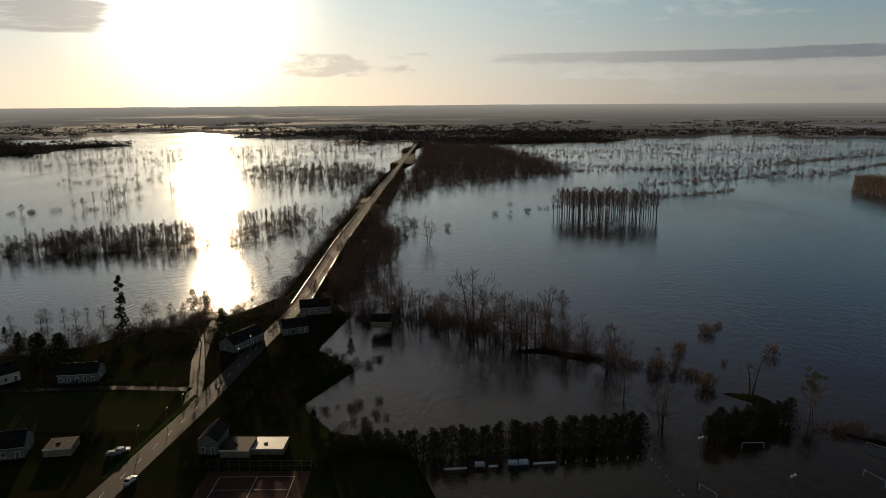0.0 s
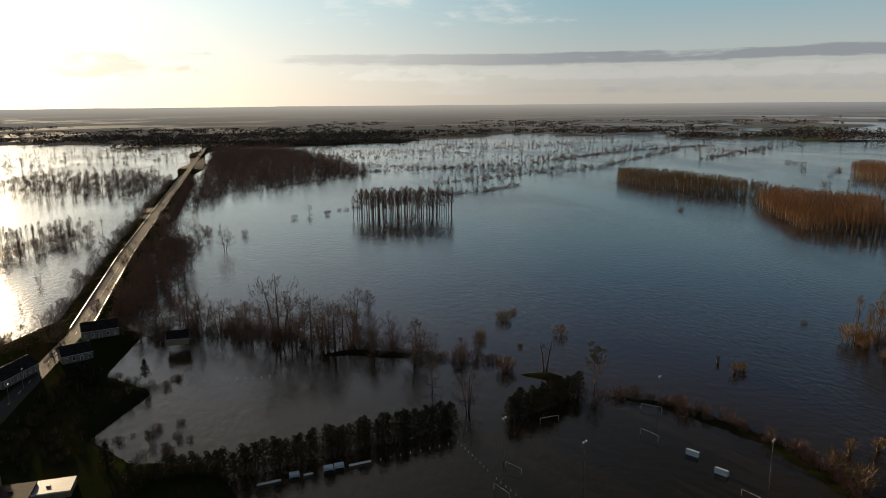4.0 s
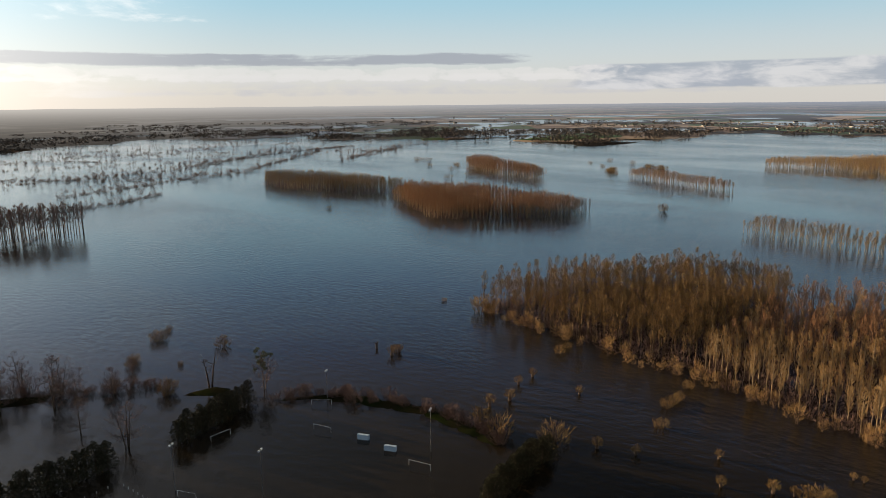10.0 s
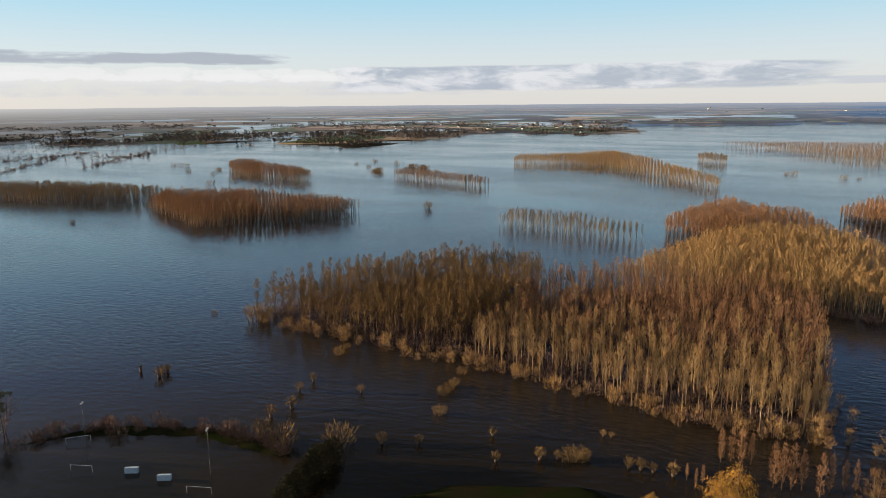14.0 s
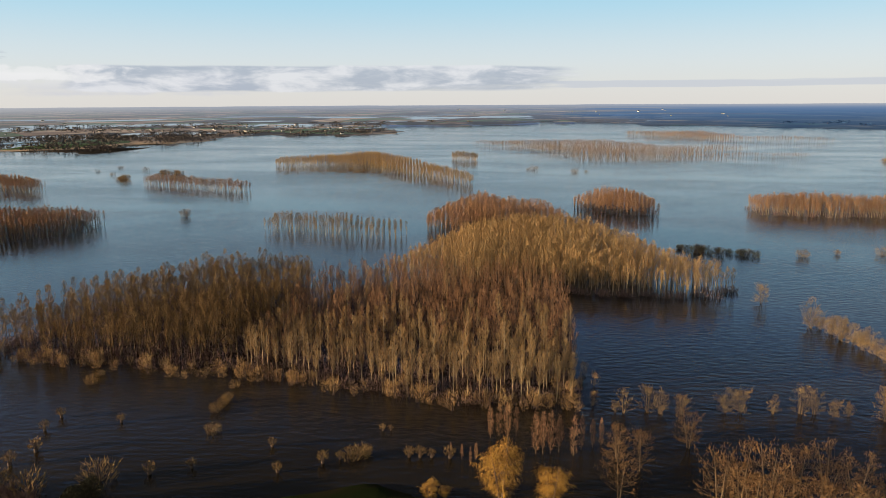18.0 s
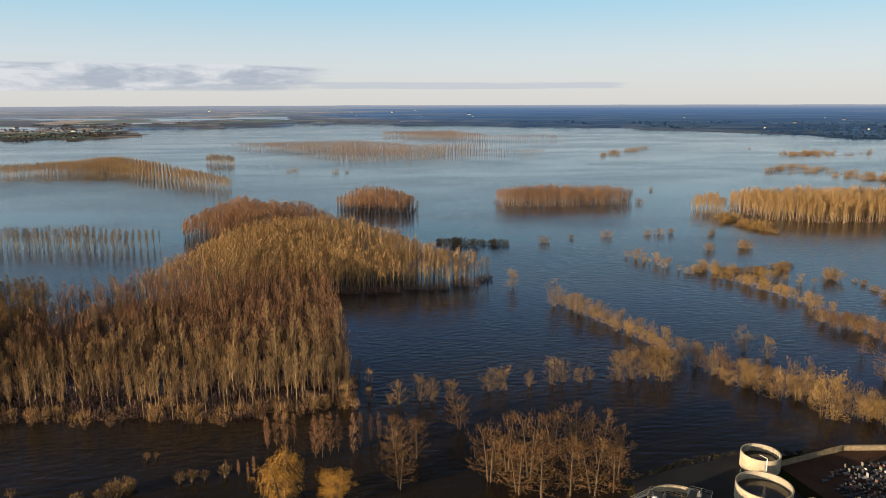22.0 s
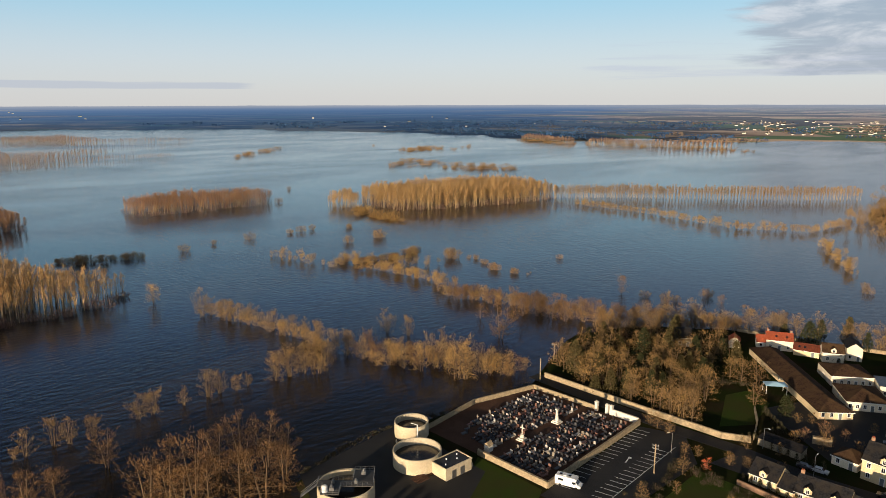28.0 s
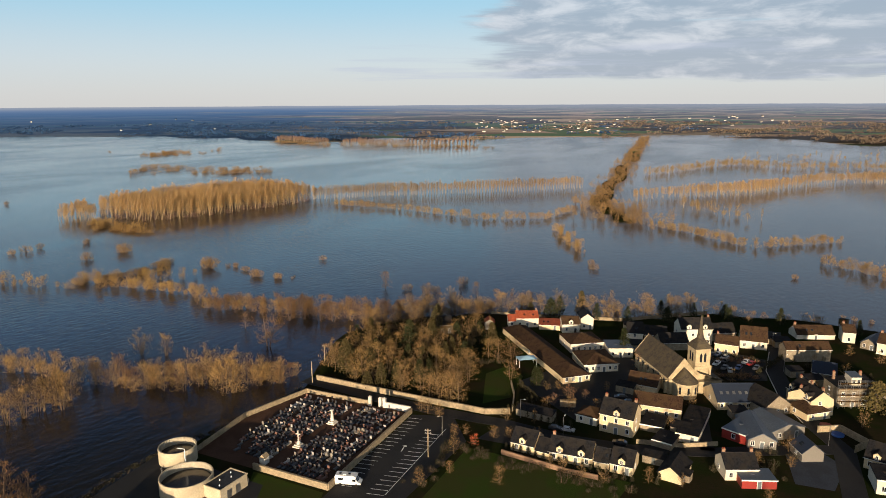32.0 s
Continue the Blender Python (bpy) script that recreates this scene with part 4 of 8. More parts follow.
LEFT_TREES = [(-200.7, 307.5, 6.5), (-187.1, 308.8, 8.2), (-184.0, 308.7, 9.0), (-176.9, 310.2, 8.5), (-172.0, 311.0, 8.2), (-161.3, 315.0, 8.3), (-170.4, 318.7, 6.2), (-138.8, 318.8, 10.3), (-129.0, 314.2, 6.9), (-134.1, 297.8, 7.9), (-122.0, 309.7, 6.8), (-115.3, 305.4, 8.1), (-135.9, 290.3, 7.7), (-124.0, 291.5, 7.3), (-163.9, 263.7, 13.0), (-157.0, 257.4, 13.9), (-152.5, 263.4, 11.4), (-152.3, 276.4, 7.4), (-184.1, 284.1, 8.9), (-184.7, 291.4, 5.2), (-150.3, 286.9, 6.4), (-147.1, 290.5, 6.5), (-88.4, 322.0, 8.5), (-90.3, 308.9, 13.6), (-79.0, 312.9, 20.8), (-94.4, 304.9, 8.6), (-77.5, 321.7, 12.7), (-117.2, 289.8, 11.6), (-112.2, 289.7, 10.3), (-132.6, 269.3, 9.7)]
TALL_LEFT = [(-100.0, 275.2, 26.3)]
IVY_POPLAR = [(-140.4, 290.4, 28.5)]
YARD_EVERGREENS = [(-90.7, 271.7, 16.9), (-154.8, 251.6, 13.6), (-148.0, 254.3, 12.6), (-169.6, 263.8, 9.5), (-183.4, 277.1, 7.4), (-39.7, 195.0, 7.4), (-53.9, 261.3, 9.4), (-59.5, 261.4, 7.1), (-37.0, 261.0, 7.1)]
ROAD_SCRUB = [(-51.5, 340.1, 11.8), (-43.9, 361.3, 12.5), (-38.5, 385.2, 14.9), (-34.7, 398.3, 17.0), (-33.5, 427.3, 18.1), (-32.1, 460.8, 19.4), (-46.0, 427.8, 14.5), (-48.1, 398.7, 13.6), (-49.4, 361.5, 15.6), (-38.8, 499.9, 16.7), (-43.3, 479.9, 16.1), (-48.8, 321.0, 11.2), (-57.9, 335.3, 8.8), (-39.4, 571.6, 14.2), (-30.9, 545.2, 13.6), (-23.4, 549.9, 10.5), (-11.1, 498.8, 20.0), (-38.1, 631.4, 13.0), (-86.7, 573.7, 9.5), (-83.9, 587.6, 8.3), (-93.0, 568.6, 8.1), (-82.1, 462.6, 9.8), (-81.8, 429.0, 10.9), (-81.6, 399.7, 12.0), (-82.5, 501.6, 10.5), (-110.7, 429.9, 6.6), (-110.0, 387.4, 4.0), (-84.2, 380.3, 4.9), (-120.0, 460.3, 2.3)]


def height_of(kind):
    return max(kind[0][:, 2].max(), kind[2][:, 2].max())


def stand(name, label, category, places, kinds, which, mats, group="", z=0.0, grow=1.0):
    """One thing for each place, scaled to its height."""
    for x, y, h in places:
        k = int(rng.integers(0, len(kinds)))
        tree(name, label, category, x, y, z, kinds[k:k + 1], (which, k), mats, grow * max(0.25, h / height_of(kinds[k])), group)


RIVER_ROW = [(x, y, rng.uniform(8, 17)) for x, y in along([(-58, 326), (-10, 318), (22, 292), (62, 262)], 4.2, 9)]
stand("river_tree", "bare dark tree standing in flood water", "tree", RIVER_TREES + RIVER_TREES_B + RIVER_ROW, BROADS, "broad", [BARK_DARK, TWIG_DARK], "trees along the drowned bank")
stand("dead_tree", "leafless dead tree with broken limbs on a muddy islet", "tree", DEAD_TREES, DEAD, "dead", [BARK_DARK, TWIG_DARK])
stand("flooded_bush", "rounded bare bush rising out of flood water", "bush", WATER_BUSHES + WATER_BUSHES_B + FLOOD_BUSHES + FLOOD_BUSHES_B, BUSHES, "bush", [BARK_DARK, TWIG_TAN], "bushes in the flood")
stand("pollard_willow", "pollard willow with a tuft of golden rods in flood water", "tree", POLLARD_PLACES, POLLARDS, "pollard", [BARK_DARK, TWIG_OCHRE], "pollard willows", grow=1.15)
stand("golden_shrub", "sunlit golden shrub rising out of flood water", "bush", GOLD_SHRUBS, BUSHES, "gold bush", [BARK_DARK, TWIG_OCHRE], "golden shrubs")
stand("shore_willow", "many-stemmed bare willow standing in flood water", "tree", SHORE_WILLOWS, WILLOWS, "willow", [BARK_MID, TWIG_OCHRE], "willows by the pool")
stand("dike_tree", "bare golden tree on a drowned dike", "tree", DIKE_TREES + DIKE_TREES_B, WILLOWS + BROADS[:2], "dike", [BARK_MID, TWIG_OCHRE], "trees on the dike")
stand("bank_tree", "bare tan tree in a flooded belt near the village", "tree", BAND_TREES, BROADS, "band", [BARK_DARK, TWIG_RUSSET], "belt of trees")
stand("spreading_tree", "spreading bare tree with golden twigs in flood water", "tree", CLUMP_TREES, BROADS, "clump", [BARK_MID, TWIG_RUSSET], "clump of flooded trees")
stand("weeping_willow", "orange weeping willow with hanging twigs", "tree", ORANGE_WILLOWS, WEEPING, "weeping", [BARK_DARK, TWIG_WILLOW], "weeping willows")
stand("spire_poplar", "slim upright bare poplar in flood water", "tree", SPIRE_POPLARS, POPLARS_SPIRE, "spire", [BARK_MID, TWIG_RUST], "row of slim poplars")
stand("shore_bush", "dark bare bush at the water's edge by the village", "bush", SHORE_BUSHES, BROADS, "shore", [BARK_DARK, TWIG_TAN], "bushes on the village shore")
stand("waterside_tree", "bare dark tree beside the backlit flood", "tree", LEFT_TREES, BROADS, "left", [BARK_DARK, TWIG_DARK], "trees by the backlit shore")
stand("roadside_bush", "bare scrubby bush on the bank of the causeway", "bush", ROAD_SCRUB, BROADS, "scrub", [BARK_DARK, TWIG_DARK], "scrub along the causeway")
stand("yard_evergreen", "dark evergreen tree in a garden", "tree", YARD_EVERGREENS, CONIFERS, "conifer", [BARK_DARK, NEEDLE], "garden evergreens", TOWN - 0.3)


def mistletoe_tree(x, y, h, z=0.0):
    """A bare tree hung with round tufts of mistletoe."""
    top = tree("mistletoe_tree", "tall bare tree hung with round mistletoe tufts", "tree", x, y, z, BROADS[1:2], "mistle", [BARK_DARK, TWIG_DARK], h / 16.5)
    me = tree_meshes("mistletoe", MISTLE, [BARK_DARK, IVY])[1]
    for k in range(16):
        a, r, u = rng.random() * 6.28, 3.4 * math.sqrt(rng.random()), rng.random()
        ob = new("mistletoe_tuft", me)
        ob.parent = top
        ob.location = (math.cos(a) * r, math.sin(a) * r, 7.5 + 7.5 * u)
        ob.scale = (1.1, 1.1, 1.0)


for x, y, h in MISTLETOE_TREES:
    mistletoe_tree(x, y, h)
for x, y, h in TALL_LEFT:
    mistletoe_tree(x, y, h, TOWN - 0.3)
stand("ivy_poplar", "slim poplar wrapped in dark ivy", "tree", IVY_POPLAR, [make_leafy(20, 1.9, 900, 0.7, 0.04, 0.25, 0.3, 18)], "ivy", [BARK_DARK, HEDGE])

# dark clipped conifer hedges round the drowned sports ground
for line in ([(-32, 184), (-4, 184), (27, 190), (60, 195)], [(80, 194), (109, 205)], [(118, 104), (138, 109), (150, 109)]):
    for x, y in smooth_line(line, 2.1):
        tree("hedge_conifer", "dark bushy conifer in a thick hedge", "tree", x + rng.normal() * 0.4, y + rng.normal() * 0.4, -0.3, HEDGERS, "hedge", [BARK_DARK, HEDGE], 0.95 + 0.25 * rng.random(), "conifer hedge")
plant("bank_scrub", "low bare scrub on a drowned curving bank", "bushes", along([(118, 201), (137, 187), (149, 157), (149, 122)], 1.6, 3.5), BUSHES, [BARK_DARK, TWIG_DARK], (0.7, 1.5))
plant("river_scrub", "dark scrub along the drowned river bank", "bushes", np.concatenate([along([(-50, 322), (-7, 318), (20, 292)], 1.6, 14), along([(39, 279), (65, 259), (92, 243)], 3.4, 3)]), BUSHES, [BARK_DARK, TWIG_DARK], (0.8, 1.9))
plant("shore_scrub", "dark scrub along the backlit shore", "bushes", along([(-260, 262), (-178, 272), (-150, 284), (-127, 305), (-100, 326)], 1.4, 10), BUSHES, [BARK_DARK, TWIG_DARK], (0.8, 1.8))
plant("causeway_scrub", "bare scrub on both banks of the causeway", "bushes", np.concatenate([along([(-58, 345), (-60, 480), (-59, 728), (-57, 1000)], 2.0, 7), along([(-87, 345), (-88, 480), (-88, 728), (-84, 1000)], 3.4, 4), along([(-54, 345), (-52, 400), (-48, 480), (-48, 560)], 0.7, 18)]), BUSHES_FAR + BROADS_FAR[:1], [BARK_DARK, TWIG_DARK], (0.6, 1.2))
plant("dyke_trees", "long double row of bare trees on a dyke crossing the flood", "trees", np.concatenate([along(DYKE[1:], 3.2, 16), along([(120, -575), (141, -587), (200, -690)], 1.1, 30)]), BROADS_FAR, [BARK_DARK, TWIG_TAN], (0.6, 1.0))
plant("reed_hedges", "golden hedges of reed and willow on drowned banks", "bushes", np.concatenate([
    along([(411, -217), (375, -226)], 1.8, 4.8), along([(345, -238), (337, -246), (276, -253)], 1.1, 3), along([(370, -240), (320, -280)], 1.8, 8.2),
    along([(545, -376), (475, -371)], 1.4, 3.6), along([(429, -558), (349, -559), (256, -543), (209, -568), (202, -620)], 1.7, 3.0),
    along([(180, -520), (138, -447)], 2, 4.8), along([(120, -580), (38, -520)], 1.3, 5.0), along([(31, -523), (-16, -566)], 1.3, 4.4), along([(-5, -487), (-40, -458)], 1.3, 3.6),
    along([(267, -238), (237, -250), (204, -256), (178, -262)], 1.3, 5.4), along([(318, -130), (270, -143), (232, -147)], 2.1, 1.2),
    along([(211, -154), (193, -168), (170, -180)], 1.3, 6), along([(172, -248), (150, -282), (133, -294)], 1.3, 5.4)]), HEDGE_GOLD, [BARK_DARK, TWIG_OCHRE], (0.3, 1.0))

# woods and drowned meadows towards the sun
FOREST = [(-46, 720), (-10, 835), (150, 975), (190, 1010), (160, 1330), (110, 1600), (-44, 1680)]
plant("dark_forest", "dark leafless forest beside the causeway", "trees", grid(FOREST, 13.0, 20, 3.5), BROADS_FAR, [BARK_DARK, TWIG_DARK], (1.0, 1.5))
plant("forest_undergrowth", "dark thicket under the forest beside the causeway", "bushes", grid(FOREST, 14.0, 45, 4.0), BUSHES_FAR, [BARK_DARK, TWIG_DARK], (1.2, 1.9))
plant("poplar_stand", "stand of tall bare dark poplars in grey flood water", "trees", grid([(97, 618), (104, 608), (137, 595), (181, 591), (192, 606), (160, 632), (112, 640)], 5.4, 30, 0.9), POPLARS_FAR, [BARK_DARK, TWIG_DARK], (1.3, 1.65))
plant("backlit_grove", "backlit dark grove in shining flood water", "trees", np.concatenate([along([(-285, 478), (-268, 480), (-198, 515)], 0.45, 26), along([(-195, 520), (-174, 551), (-124, 619)], 1.6, 14), along([(-345, 455), (-290, 466)], 1.2, 8)]), POPLARS_FAR, [BARK_DARK, TWIG_DARK], (0.5, 1.0))
plant("backlit_undergrowth", "dark drowned undergrowth below the backlit grove", "bushes", np.concatenate([along([(-285, 478), (-268, 480), (-198, 515)], 0.8, 18), along([(-345, 455), (-290, 466)], 1.5, 6), along([(-195, 520), (-124, 619)], 2.6, 8), along([(-150, 285), (-110, 330)], 1.6, 14)]), BUSHES_FAR + BROADS_FAR[1:2], [BARK_DARK, TWIG_DARK], (0.6, 1.1))
plant("backlit_rows", "thin backlit rows of trees in shining flood water", "trees", np.concatenate([
    along([(-345, 690), (-350, 800)], 5, 12), along([(-300, 760), (-240, 800)], 9, 20), grid([(-301, 1008), (-206, 834), (-128, 858), (-110, 1000), (-125, 1081), (-220, 1000)], 13, 10, 3),
    along([(-600, 1120), (-473, 1215)], 6, 20), along([(-582, 1600), (-344, 1632), (-185, 1613)], 11, 60), along([(-420, 1250), (-330, 1300)], 8, 30), along([(-118, 830), (-112, 1010)], 5, 20), along([(-900, 1480), (-700, 1500)], 11, 40)]), BROADS_FAR + POPLARS_FAR, [BARK_DARK, TWIG_DARK], (0.6, 1.1))
plant("sunward_rows", "dark rows of drowned trees before the sun", "trees", np.concatenate([grid([(-302, 1004), (-205, 904), (-134, 844), (-80, 929), (-110, 1117), (-295, 1195)], 12, 10, 3), along([(-700, 1150), (-420, 1330), (-90, 1400)], 5, 40),
    along([(-800, 1400), (-300, 1560), (-90, 1600)], 5, 60), along([(-500, 900), (-380, 960)], 6, 20), along([(-330, 470), (-227, 472), (-188, 479), (-154, 511), (-113, 584)], 1.6, 12), along([(-420, 640), (-330, 690)], 6, 14)]), BROADS_FAR + BUSHES_FAR, [BARK_DARK, TWIG_DARK], (0.6, 1.15))
plant("meadow_hedges", "drowned hedgerows between grey flooded meadows", "trees", np.concatenate([
    along([(145, 1190), (290, 1060), (450, 962), (560, 990), (891, 1273)], 3.2, 8.4), along([(300, 1010), (440, 930)], 4, 6), along([(249, 860), (370, 910)], 4.8, 9.6), along([(205, 740), (290, 765)], 4.8, 6),
    along([(160, 1460), (500, 1500), (700, 1400)], 5.6, 30), along([(180, 1330), (420, 1230), (640, 1180)], 4.8, 24), along([(420, 1650), (900, 1600), (1200, 1500)], 6.4, 42), along([(600, 1290), (900, 1420)], 6.4, 36),
    along([(987, 1146), (1100, 1250), (1442, 1387)], 5.6, 30), along([(891, 1273), (987, 1146)], 3.2, 15), along([(120, 560), (160, 610)], 11, 3.6), along([(60, 640), (150, 700)], 8.8, 6)]), BUSHES_FAR * 2 + BROADS_FAR[1:], [BARK_DARK, TWIG_DARK], (0.4, 0.95))
plant("drowned_hedges", "long drowned hedges crossing the grey flooded meadows", "trees", np.concatenate([along([(146, 1013), (237, 1038), (328, 1047), (482, 1085), (777, 1281), (1037, 1355)], 2.0, 7), along([(238, 849), (305, 868), (395, 919), (462, 934), (543, 958)], 3, 4), along([(218, 732), (273, 753), (332, 793)], 2.6, 4), along([(181, 1319), (283, 1409), (398, 1429), (472, 1300)], 4, 8), along([(430, 1562), (571, 1468), (776, 1527)], 5, 14), along([(769, 1029), (905, 1122), (1051, 1210)], 3, 8), along([(291, 1806), (441, 1783)], 5, 10), along([(909, 1753), (1184, 1708), (1252, 1451)], 6, 30)]), BUSHES_FAR * 2 + BROADS_FAR[1:], [BARK_DARK, TWIG_DARK], (0.4, 1.0))
plant("meadow_trees", "scattered bare trees over the distant flooded meadows", "trees", np.stack([rng.uniform(150, 1300, 240), rng.uniform(1150, 1900, 240)], 1), BROADS_FAR, [BARK_DARK, TWIG_DARK], (0.4, 0.9))
plant("east_thickets", "scattered thickets in the far eastern flood", "trees", np.concatenate([
    along([(700, 640), (900, 900)], 30, 60), along([(870, 480), (1000, 640)], 26, 60), along([(880, 540), (905, 560)], 4, 8), along([(960, 500), (980, 540)], 4, 8), along([(1000, 150), (1100, 330)], 60, 60),
    along([(1228, -586), (1300, -640), (1401, -758)], 9, 18), along([(875, -727), (856, -783), (759, -810)], 6, 22), along([(1256, -995), (1136, -1077)], 7, 90), along([(880, -690), (930, -740)], 8, 18),
    along([(1020, -90), (1060, 10)], 40, 40), along([(811, -738), (759, -753), (726, -787)], 3, 14), along([(1201, -952), (1140, -938), (1204, -1033)], 5, 30), along([(963, -767), (907, -791)], 5, 14), along([(1279, -1412), (1065, -1375)], 5, 30), along([(1043, -1438), (682, -1436)], 4, 60)]), BUSHES_FAR, [BARK_DARK, TWIG_TAN], (1.0, 1.9))
plant("west_groves", "golden groves in the flood beyond the dyke", "trees", np.concatenate([
    along([(206, -990), (158, -1146), (102, -1239)], 2.2, 16), along([(124, -1206), (41, -1160), (-19, -1207), (-150, -1230)], 1.6, 34), along([(-100, -1300), (-300, -1400)], 5, 50), along([(100, -1300), (-100, -1488)], 8, 60), along([(120, -700), (60, -640)], 4, 16)]), BROADS_FAR + POPLARS_FAR[:1], [BARK, TWIG_OCHRE], (0.6, 0.95))

# far woods and hedges on the rising land
fa, fr = rng.uniform(-62, 190, 9000), 1650 + 1500 * rng.random(9000) ** 0.9
fx, fy = fr * np.sin(np.radians(fa)), fr * np.cos(np.radians(fa))
clump = np.array([noise.fractal(Vector((p * 0.0022, q * 0.0022, 5)), 1.0, 2.0, 3) for p, q in zip(fx, fy)])
fz = land_height(fx, fy)
keep = (fz > 0.4) & (clump > -0.12)
FAR_TREE = [make_clump(12, 5.5, 20, 4.0), make_clump(17, 7.0, 20, 4.6), make_clump(9, 4.5, 16, 3.4)]
wa, wd = rng.uniform(-45, 64, 2600), 1650 + 750 * rng.random(2600)
wx, wy = wd * np.sin(np.radians(wa)), wd * np.cos(np.radians(wa))
wz = land_height(wx, wy)
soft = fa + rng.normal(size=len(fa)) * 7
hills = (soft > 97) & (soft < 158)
P3 = np.stack([fx, fy, fz - 0.5], 1)
plant("far_woods", "grey leafless woods and hedges on the far land", "trees", P3[keep & ~hills & (fa < 84)], FAR_TREE, [BARK_DARK, FAR_WOOD], (0.7, 1.5))
plant("sunward_woods", "dark continuous woodland on the land towards the sun", "trees", np.stack([wx, wy, wz - 0.5], 1)[wz > 0.3], [make_clump(13, 8.0, 18, 4.5), make_clump(18, 9.0, 18, 5.0)], [BARK_DARK, FAR_WOOD], (0.8, 1.3))
plant("far_thickets", "brown leafless thickets on the far fields", "trees", P3[keep & ~hills & (fa >= 84)], FAR_TREE, [BARK_DARK, NEAR_WOOD], (0.7, 1.5))
plant("forest_hills", "dark forest on the far hills, blued for haze", "trees", P3[keep & hills], FAR_TREE, [BARK_DARK, HILL_WOOD], (0.7, 1.5))

plant("belt_undergrowth", "dense golden undergrowth of the flooded belt by the village", "bushes", np.concatenate([
    along([(262, -240), (237, -250), (204, -256), (176, -264), (160, -282), (134, -294)], 1.3, 8), along([(232, -152), (210, -158), (190, -172), (168, -184)], 1.9, 7)]), HEDGE_GOLD, [BARK_DARK, TWIG_RUSSET], (0.5, 1.15))
plant("dike_bushes", "rounded dark bushes on a drowned dike", "bushes", np.concatenate([along([(363, -235), (359, -253), (356, -272), (362, -301)], 2.0, 6), along([(491, -106), (478, -115), (476, -131), (468, -150)], 2.2, 7), along([(553, -374), (501, -363), (468, -368)], 1.8, 9)]), BUSHES, [BARK_DARK, TWIG_OCHRE], (0.9, 1.7))
plant("bank_thicket", "thin brown brush at the feet of the drowned river trees", "bushes", along([(-52, 322), (-7, 316), (39, 279), (66, 259), (94, 243)], 2.6, 7), BUSHES, [BARK_DARK, TWIG_DARK], (0.4, 0.9))


# ---- built things: shapes ----
def box(x0, x1, y0, y1, z0, z1):
    V = [(x, y, z) for z in (z0, z1) for x, y in ((x0, y0), (x1, y0), (x1, y1), (x0, y1))]
    return V, [(3, 2, 1, 0), (4, 5, 6, 7), (0, 1, 5, 4), (1, 2, 6, 5), (2, 3, 7, 6), (3, 0, 4, 7)]


def joined(*shapes):
    V, F = [], []
    for v, f in shapes:
        k = len(V)
        V += list(v)
        F += [tuple(i + k for i in q) for q in f]
    return V, F


def cylinder(x, y, z0, z1, r0, r1=None, n=24):
    r1 = r0 if r1 is None else r1
    V = [(x + r * math.cos(2 * math.pi * i / n), y + r * math.sin(2 * math.pi * i / n), z) for z, r in ((z0, r0), (z1, r1)) for i in range(n)]
    F = [(i, (i + 1) % n, n + (i + 1) % n, n + i) for i in range(n)]
    return V, F + [tuple(range(n - 1, -1, -1)), tuple(range(n, 2 * n))]


def pipe_ring(r_in, r_out, z0, z1, n=64):
    V, F = [], []
    for i in range(n):
        c, s = math.cos(2 * math.pi * i / n), math.sin(2 * math.pi * i / n)
        V += [(r_out * c, r_out * s, z0), (r_out * c, r_out * s, z1), (r_in * c, r_in * s, z1), (r_in * c, r_in * s, z0)]
    for i in range(n):
        a, b = 4 * i, 4 * ((i + 1) % n)
        F += [(a + k, b + k, b + (k + 1) % 4, a + (k + 1) % 4) for k in range(4)]
    return V, F


def bar(p, q, r, n=5):
    V, F = [], []
    cone_parts(p, q, r, r, n, V, F)
    return [tuple(v) for v in V], F


def part(name, shape, mat, parent, label="", smooth=False):
    return mesh_object(name, shape[0], shape[1], mat, parent, label, smooth=smooth)


CONCRETE = material("cream_concrete", (0.50, 0.43, 0.30), 0.85, 0.15, 0.6, 0.2, (0.38, 0.32, 0.22), coarse=0.3)
FORECOURT = material("blue_grey_concrete", (0.045, 0.052, 0.066), 0.8, 0.15, 0.8, 0.2, (0.032, 0.037, 0.047), coarse=0.3, spec=0.1)
CONCRETE_IN = material("stained_concrete", (0.45, 0.40, 0.30), 0.9, 0.2, 0.6, 0.2, (0.3, 0.26, 0.19), coarse=0.4)
SLUDGE = material("dark_sludge", (0.035, 0.026, 0.018), 0.18, 0.2, 0.5, 0.1, spec=0.5)
STEEL = material("galvanised_steel", (0.34, 0.34, 0.33), 0.4, 0.1, 1.0, 0, metal=0.8)
GRATING = material("dark_grating", (0.06, 0.06, 0.058), 0.7, 0.3, 3.0, 0.3)
WHITE_METAL = material("white_painted_metal", (0.78, 0.78, 0.76), 0.4, 0.06, 1.0, 0)
GLASS_DARK = material("dark_glass", (0.02, 0.024, 0.03), 0.06, 0.1, 1.0, 0, spec=0.8)
TYRE = material("black_rubber", (0.02, 0.02, 0.02), 0.9, 0.1, 1.0, 0)
ROOF_FELT = material("black_roof_felt", (0.03, 0.032, 0.036), 0.75, 0.3, 0.6, 0.3, (0.045, 0.047, 0.05))
WALL_STONE = material("pale_rubble_wall", (0.34, 0.27, 0.17), 0.95, 0.4, 2.2, 0.8, (0.22, 0.175, 0.115), coarse=0.5)
WALL_WHITE = material("whitewashed_wall", (0.62, 0.58, 0.50), 0.9, 0.1, 1.0, 0.3, (0.48, 0.44, 0.37))
